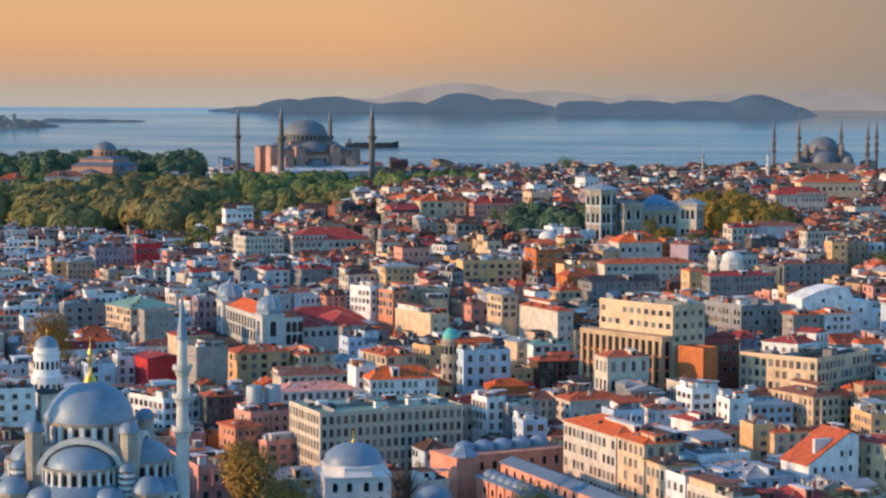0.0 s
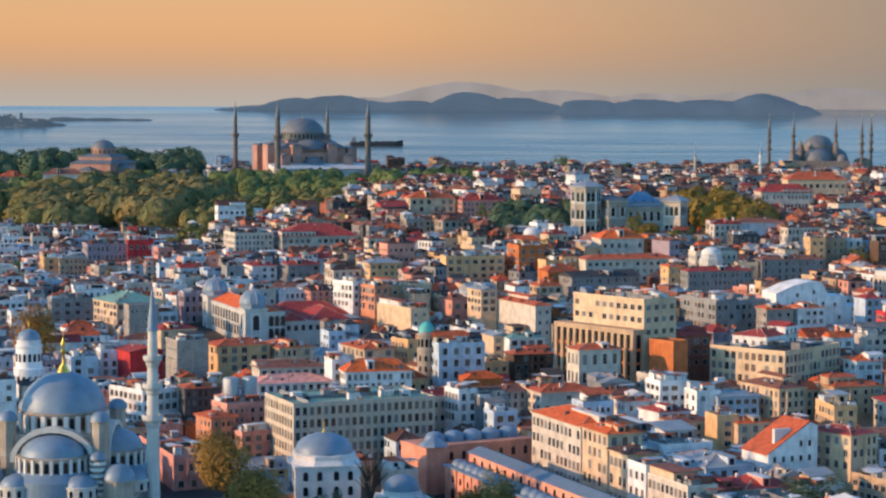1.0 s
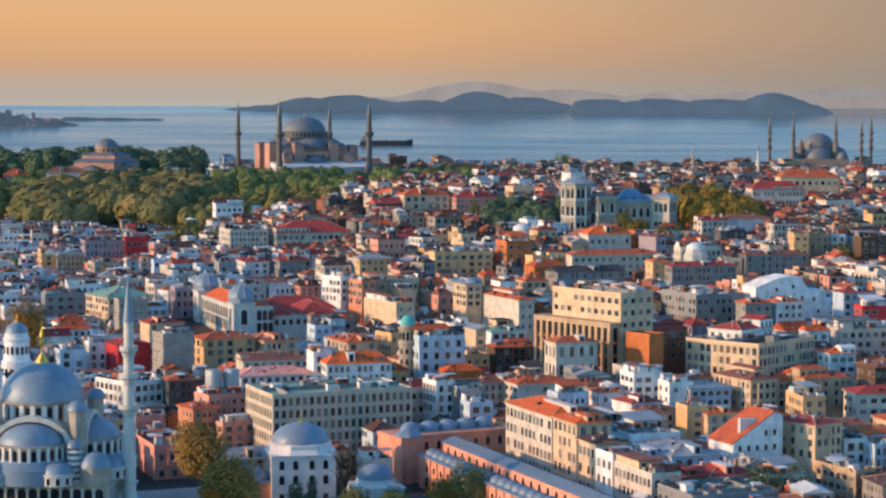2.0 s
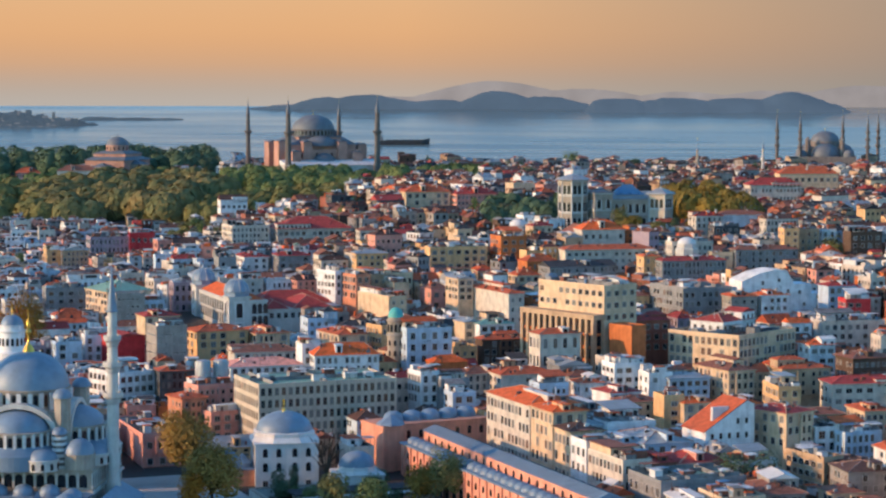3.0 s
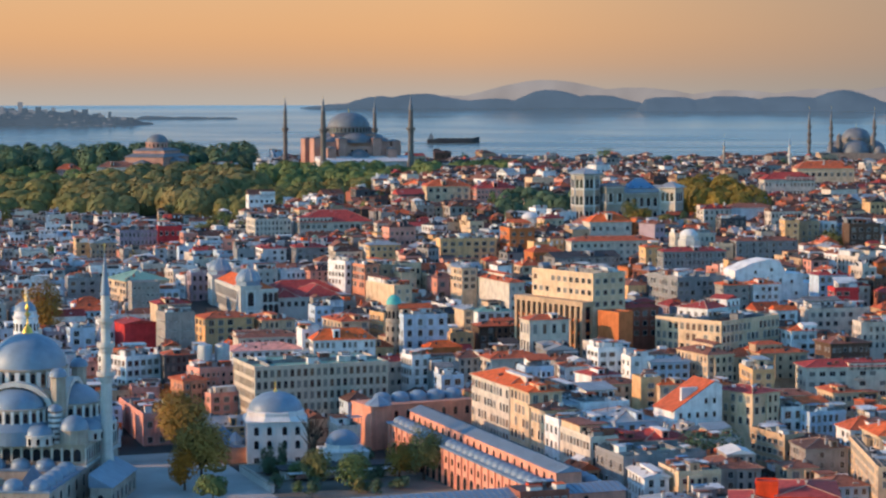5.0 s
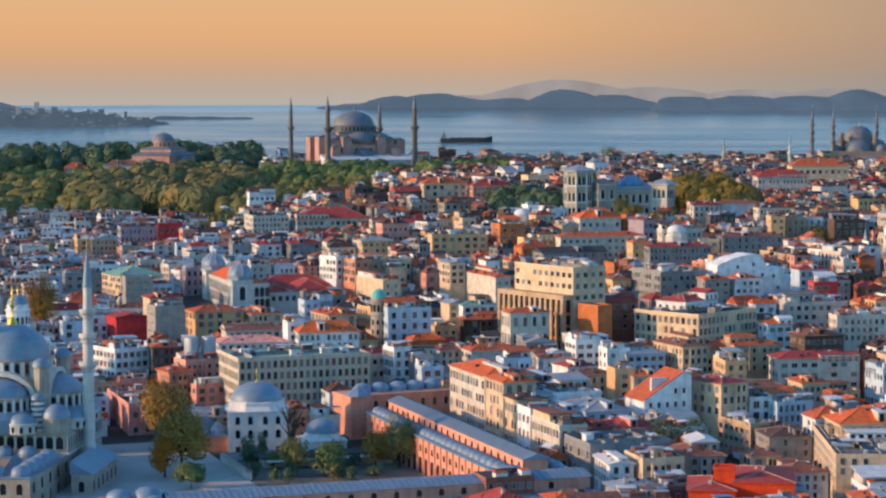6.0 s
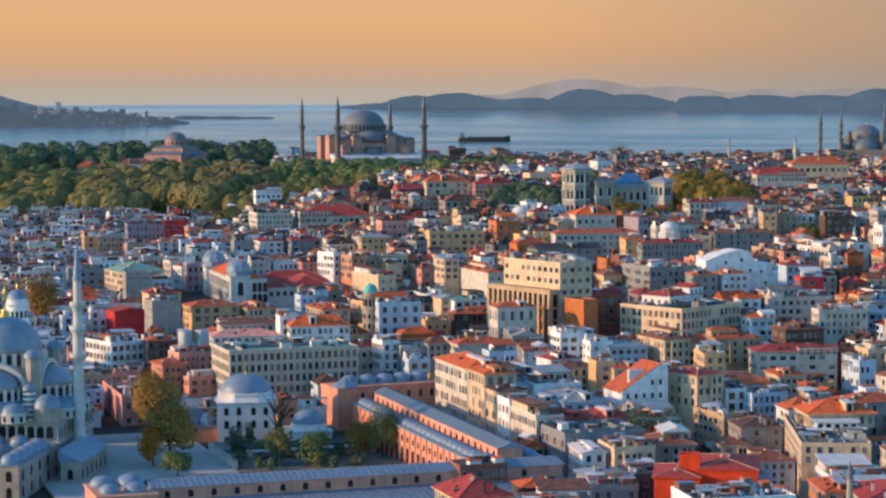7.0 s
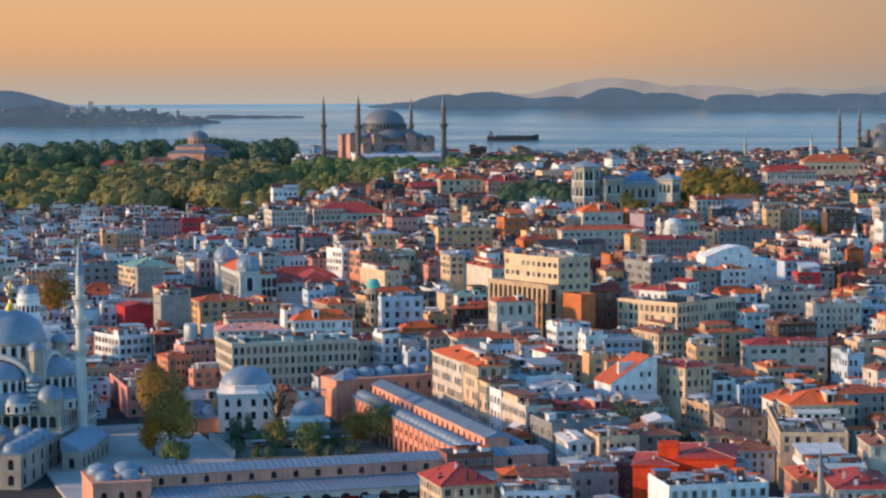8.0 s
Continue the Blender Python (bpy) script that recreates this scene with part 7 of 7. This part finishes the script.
for i_, (x_, y_, h_, r_, m_) in enumerate(((216, 489, 15, 4.5, "leaf_olive"), (223, 486, 11, 4.0, "leaf_autumn"), (243, 486, 10, 3.0, "leaf_dark"), (252, 484, 9, 5.5, "leaf_autumn"), (195, 482, 9, 5, "leaf_dark"))):
    tree(x_, y_, h_, r_, m_, 90 + i_, 900, 0.7, "garden tree standing before the palace")


def bath_dome(x, y, z0, r, label):
    t = thing("bathhouse", pose(x, y, z0), label, "bathhouse")
    b = Buf()
    b.turned([(r * 1.25, 0), (r * 1.25, 12), (r * 1.05, 12.4), (r * 1.05, 14.2)], 0, 0, 8, 0, 0, 360, 22.5)
    part("drum", b, ["limestone_pale"], t)
    b = Buf()
    b.dome(r, 14.1, r * 0.7, 0, 0, 24, 6)
    part("dome", b, ["roof_white"], t, "", True)
    claim(x, y, 0, 2.4 * r, 2.4 * r)


bath_dome(234, 366, 31, 4.3, "old pale domed bathhouse between tiled roofs")
bath_dome(163, 470, 33, 4.5, "low pale domed bathhouse near the wooded garden")
minaret(316, 325, 30, 49, 1.0, (0.72,), "limestone_pale", label="small white minaret between the houses")
for x, y in ((37.5, 128), (43.5, 130)):
    t_ = thing("water_tank", pose(x, y, 15), "round grey metal roof tank on a salmon-coloured block", "tank", "roof tanks")
    b_ = Buf()
    b_.turned([(2.7, 0), (2.7, 6.0), (2.4, 6.5), (0.05, 6.9)], 0, 0, 20)
    part("drum", b_, ["roof_metal"], t_, "", True)

# paved forecourt between the mosque and the tomb, and the walled garden inside the bazaar court
def court():
    b = Buf()
    b.box(-114, -14, -0.4, -54, 142, 0.55)
    o = tagged(new("pavement", b.mesh("pavement", ["paving"])), "pale grey stone paving of the mosque forecourt", "pavement", kind="structure")
    o.matrix_world = pose(145.3, -48.3, -7.2, 0, 0, 20.3)
    b = Buf()
    b.box(-54, -14, -0.4, -0.5, 100, 0.45)
    o = tagged(new("garden_ground", b.mesh("garden_ground", ["garden_soil"])), "dark shaded garden ground inside the bazaar court", "ground", kind="structure")
    o.matrix_world = pose(145.3, -48.3, -7.2, 0, 0, 20.3)
    w = thing("garden_wall", pose(145.3, -48.3, -7.0, 0, 0, 20.3), "low pale stone garden wall of the tomb precinct", "wall")
    for x0, y0, x1, y1 in ((-54, 60, -53, 97), (-54, 97, -22, 98)):
        b = Buf()
        b.box(x0, y0, 0, x1, y1, 2.6)
        run = part("wall_run", b, ["limestone_pale"], w)
        b = Buf()
        b.box(x0 - 0.15, y0 - 0.15, 2.6, x1 + 0.15, y1 + 0.15, 2.85, 0, True)
        part("coping", b, ["limestone"], run)
    p = thing("kiosk", pose(145.3, -48.3, -7.0, 0, 0, 20.3), "long low garden kiosk with a flat dark roof", "kiosk")
    b = Buf()
    b.box(-44, 80, 0, -6, 87, 3.2)
    part("wall", b, ["limestone_pale"], p)
    b = Buf()
    b.box(-45.5, 78.5, 3.2, -5, 88, 3.7, 0, True)
    part("roof", b, ["roof_dark"], p)
    b = Buf()
    b.box(-44, 75, 2.7, -6, 78.3, 2.95, 0, True)
    part("awning", b, ["roof_white"], p)


court()
rng_ = random.Random(77)
for i in range(20):
    lx, ly = rng_.uniform(-52, -6), rng_.choice([rng_.uniform(45, 72), rng_.uniform(89, 96)])
    p_ = STREET @ Vector((lx, ly, 0))
    tree(p_.x, p_.y, rng_.uniform(3, 7), rng_.uniform(1.6, 3.2), rng_.choice(["leaf_green", "leaf_dark", "leaf_olive", "leaf_dark"]), 60 + i, 350, 0.4, "small garden tree in the bazaar court", z=-6.9)
claim(75, -10, 10, 110, 100)
claim(45, 40, 0, 34, 60)
claim(32, 60, 20, 26, 40)


# ---------------------------------------------------------------- trees by the mosque and the bazaar
tree(41, 50, 23, 10.5, "leaf_gold", 1, 5200, 0.5)
tree(51.5, 2, 21, 9.5, "leaf_gold", 2, 4800, 0.5, "tall green tree turning orange at one side")
tree(47.5, -6, 14, 4.6, "leaf_orange", 3, 1800, 0.42, "small flame-orange autumn tree")
tree(58, -24, 9, 5.5, "leaf_green", 4, 2000, 0.45, "low round green tree")
tree(86, 0, 11, 5.5, "leaf_olive", 5, 2200, 0.45)
tree(97, 0, 10, 6.2, "leaf_green", 6, 2200, 0.45, "low round green tree")
tree(111, 12, 13, 6, "leaf_autumn", 7, 2400, 0.45)
tree(118.5, 13, 17, 7, "leaf_olive", 8, 2800, 0.45)
tree(74, 28, 9, 2.0, "leaf_dark", 9, 600, 0.35, "slim dark cypress by the tomb")
tree(69, 29, 8, 2.4, "leaf_dark", 10, 600, 0.35, "slim dark cypress by the tomb")
tree(83.5, 28, 20, 5.0, "bark", 11, 0, 0.4, "bare leafless tree with dark spreading limbs")
tree(79, 12, 6, 2.6, "leaf_green", 12, 500, 0.4, "low round green tree")
tree(202, -6, 16, 8, "leaf_dark", 13, 2200, 0.5, "dark spreading tree in a yard")
tree(210, -6, 15, 6.5, "leaf_dark", 14, 1300, 0.5, "dark spreading tree in a yard")
tree(-45.5, 256, 31, 11.0, "leaf_amber", 15, 5200, 0.5, "tall round amber-leaved autumn tree")
tree(95, -112, 9, 5.0, "leaf_autumn", 16, 1000, 0.45)
for i, (x, y, h, r, m) in enumerate(((-99, 573, 13, 7, "leaf_green"), (158, 408, 13, 5, "leaf_autumn"), (303, 379, 14, 8, "leaf_olive"), (220, 478, 12, 7, "leaf_autumn"), (232, 470, 10, 6, "leaf_olive"), (251, 1290, 18, 9, "leaf_green"))):
    tree(x, y, h, r, m, 30 + i, 900, 0.8)


def scatter(seed, count, inside, x0, x1, y0, y1, r, h):
    rng = random.Random(seed)
    out = []
    while len(out) < count:
        x, y = rng.uniform(x0, x1), rng.uniform(y0, y1)
        if inside(x, y) and free(x, y, r[0]):
            out.append((x, y, rng.uniform(*r), rng.uniform(*h)))
    return out


canopy("park_trees", "broad massed crowns of olive and russet park trees", scatter(1, 75, lambda x, y: ((x + 80) / 66) ** 2 + ((y - 850) / 108) ** 2 < 1 and y > 706 - 0.74 * (x + 15), -150, -12, 690, 960, (10, 14), (19, 23)), "leaf_park", 1.1, 2300, 1)
canopy("park_trees", "massed russet and green park trees", scatter(2, 70, lambda x, y: x < -122 and y > 770 - 0.3 * (x + 120), -330, -118, 760, 960, (10, 14), (15, 19)), "leaf_olive", 1.15, 2000, 2)
canopy("park_trees", "dark green trees on the palace hill", scatter(3, 190, lambda x, y: x < -55, -360, -30, 1135, 1300, (6, 11), (11, 23)), "leaf_dark", 1.1, 700, 3)
canopy("park_trees", "green garden trees mixed among hill houses", scatter(4, 110, lambda x, y: x < -60, -330, -60, 960, 1090, (6, 8), (7, 11)), "leaf_green", 1.0, 600, 4)
canopy("park_trees", "yellowing trees below the basilica", scatter(5, 34, lambda x, y: True, -25, 62, 715, 800, (6, 9), (12, 15)), "leaf_olive", 1.0, 700, 5)
canopy("park_trees", "green trees below the basilica", scatter(6, 56, lambda x, y: True, -38, 75, 800, 980, (6, 9), (12, 16)), "leaf_green", 1.0, 700, 6)
canopy("park_trees", "green trees in front of the basilica", scatter(7, 80, lambda x, y: x > 78 or y < 1085, -30, 165, 1010, 1130, (6, 10), (8, 15)), "leaf_green", 1.1, 620, 7)
canopy("park_trees", "dark garden trees beside the palace", scatter(8, 26, lambda x, y: True, 150, 192, 500, 590, (6, 8), (13, 17)), "leaf_dark", 0.9, 800, 8)
canopy("park_trees", "olive and autumn trees beside the palace", scatter(9, 26, lambda x, y: True, 256, 290, 510, 640, (6, 9), (14, 19)), "leaf_autumn", 0.9, 900, 9)
grove("park_trees", "low autumn trees behind town roofs", scatter(10, 14, lambda x, y: True, -50, 5, 640, 690, (5, 8), (10, 13)), "leaf_olive", 1.2, 280, 10)
grove("park_trees", "scattered green trees along the ridge", scatter(11, 60, lambda x, y: True, 110, 540, 900, 1290, (4, 7), (11, 16)), "leaf_dark", 1.3, 200, 11)
grove("park_trees", "single green trees in gaps between the hill houses", scatter(13, 46, lambda x, y: True, -20, 460, 560, 900, (3, 5), (11, 15)), "leaf_green", 0.9, 200, 13)
grove("park_trees", "single autumn trees in gaps between the hill houses", scatter(14, 22, lambda x, y: True, -60, 420, 300, 900, (3, 4.5), (12, 15)), "leaf_autumn", 0.8, 220, 14)
for lx, ly, hw, hd in ((20, 850, 50, 130), (170, 545, 24, 46), (273, 575, 20, 66), (60, 1070, 110, 55)):
    claim(lx, ly, 0, 2 * hw, 2 * hd, 0)
# ---------------------------------------------------------------- the rest of the town
MARKED = [(103.5, 180, 4, 30, 9), (36, 296, 24, 25, 12), (216, 505, 30, 58, 13), (32, 1140, 40, 62, 5)]
def in_park(x, y):
    """Woods and gardens, kept clear of houses."""
    if 690 - 0.74 * (x + 15) < y < 1110 and x < -5:
        return True
    if 930 < y < 1110 and x < 110:
        return True
    return y > 1290 or (x < -40 and y > 1090)


def low_enough(x, y, top):
    """Keep the height of a filling house under the fronts of the named houses behind it, as the camera sees them from
    mid-path.
    """
    hx, hy, hz = 124.0, -640.0, 115.0
    for fx, fy, half, ftop, shown in MARKED:
        if y + 4 < fy < y + 130:
            q = (y - hy) / (fy - hy)
            if abs(hx + (fx - hx) * q - x) < half + 4:
                top = min(top, hz + (ftop - shown - hz) * q - 3.0)
    return top


def town():
    rng = random.Random(42)
    MARKED.extend(FRONTS)
    wall_pick = ["white"] * 20 + ["offwhite"] * 18 + ["cream"] * 14 + ["sand"] * 7 + ["grey"] * 8 + ["pink"] * 5 + ["yellow"] * 5 + ["rust"] * 3 + ["paleblue"] * 8 + ["brick"] * 4 + ["stone"] * 8 + ["salmon"] * 3 + ["brown"] * 4 + ["lilac"] * 2
    far_walls = ["stone"] * 6 + ["grey"] * 6 + ["sand"] * 5 + ["cream"] * 4 + ["brick"] * 3 + ["brown"] * 6 + ["offwhite"] * 7 + ["white"] * 5 + ["darkgrey"] * 3 + ["lilac"] * 2 + ["pink"] * 3
    tiles = ["tile"] * 10 + ["tile_old"] * 8 + ["tile_bright"] * 5 + ["tile_crimson"] * 4 + ["tile_brown"] * 5 + ["metal"] * 3
    flats = ["flat"] * 6 + ["white"] * 5 + ["dark"] * 9 + ["tile_old"] * 3 + ["metal"] * 2 + ["green"]
    mid_tiles = ["tile"] * 5 + ["tile_old"] * 8 + ["tile_crimson"] * 6 + ["tile_brown"] * 7 + ["metal"] * 7 + ["dark"] * 6
    far_tiles = ["tile"] * 2 + ["tile_old"] * 10 + ["tile_crimson"] * 4 + ["tile_brown"] * 15 + ["dark"] * 5 + ["metal"] * 2
    y = -190.0
    while y < 1290:
        deep = rng.uniform(9, 13.5)
        x0 = 120 - (y + 700) * 0.255 - 25
        x1 = 125 + (y + 590) * 0.245 + 25
        x = x0 + rng.uniform(0, 8)
        while x < x1:
            w = rng.choice([rng.uniform(6, 9), rng.uniform(7, 12), rng.uniform(9, 17)])
            cx, cy = x + w / 2, y + rng.uniform(-4, 4) + 12 * math.sin(x * 0.021 + y * 0.01)
            x += w + (rng.uniform(4, 7) if rng.random() < 0.18 else rng.uniform(0.2, 1.4))
            d = deep * rng.uniform(0.8, 1.0)
            if in_park(cx, cy) or not free(cx, cy, min(w, d) * 0.5):
                continue
            if y < -40 and cx < 170:
                continue
            rot = 19 + 10 * noise.noise((cx * 0.006, cy * 0.006, 1.7)) + rng.choice([0, 0, rng.uniform(-8, 8), rng.uniform(-14, 22)])
            if cy > 600:
                rot += 20 * noise.noise((cx * 0.004, cy * 0.004, 9.0))
            floors = rng.choice([3, 4, 4]) if cy < 600 else rng.choice([3, 3, 3, 4])
            tall = rng.gauss(11.0, 1.35) + (rng.uniform(3, 6) if rng.random() < 0.06 else 0) - (1.5 if cy > 600 else 0) - (1.2 if cy > 800 else 0)
            roof = rng.choice(["hip", "hip", "hip", "gable", "gable", "flat", "flat", "flat"]) if cy < 500 else rng.choice(["hip", "hip", "gable", "gable", "flat"])
            cover = rng.choice(flats if roof == "flat" else tiles if cy < 200 else mid_tiles if cy < 450 else far_tiles)
            wall = rng.choice(wall_pick if cy < 480 else far_walls)
            if cx < 30 + (cy - 350) * 0.05 and cy > 60:
                if rng.random() < 0.66:
                    roof, cover = "flat", rng.choice(["flat", "white", "white", "flat", "dark"])
                if rng.random() < 0.75:
                    wall = rng.choice(["white", "white", "white", "white", "offwhite", "offwhite", "paleblue", "paleblue", "grey", "stone", "lilac", "pink"])
            elif cy < 330 and wall in ("stone", "grey", "brown") and rng.random() < 0.45:
                wall = rng.choice(["cream", "sand", "yellow", "offwhite", "rust"])
            g = ground(cx, cy)
            house(cx, cy, rot, w, d, max(g + 4.5, low_enough(cx, cy, g + tall)), roof, wall, cover, detail=(1 if cy < 62 else 0), fill=True, floors=floors, pitch=rng.uniform(0.36, 0.6), seed=rng.randrange(9999))
        y += deep + (rng.uniform(3, 6) if rng.random() < 0.3 else 1.0)


town()
tagged(new("far_houses", FAR.mesh("far_houses", FAR_MATS)), "mass of small plastered houses with red tile roofs climbing the far hill", "houses", kind="stuff")
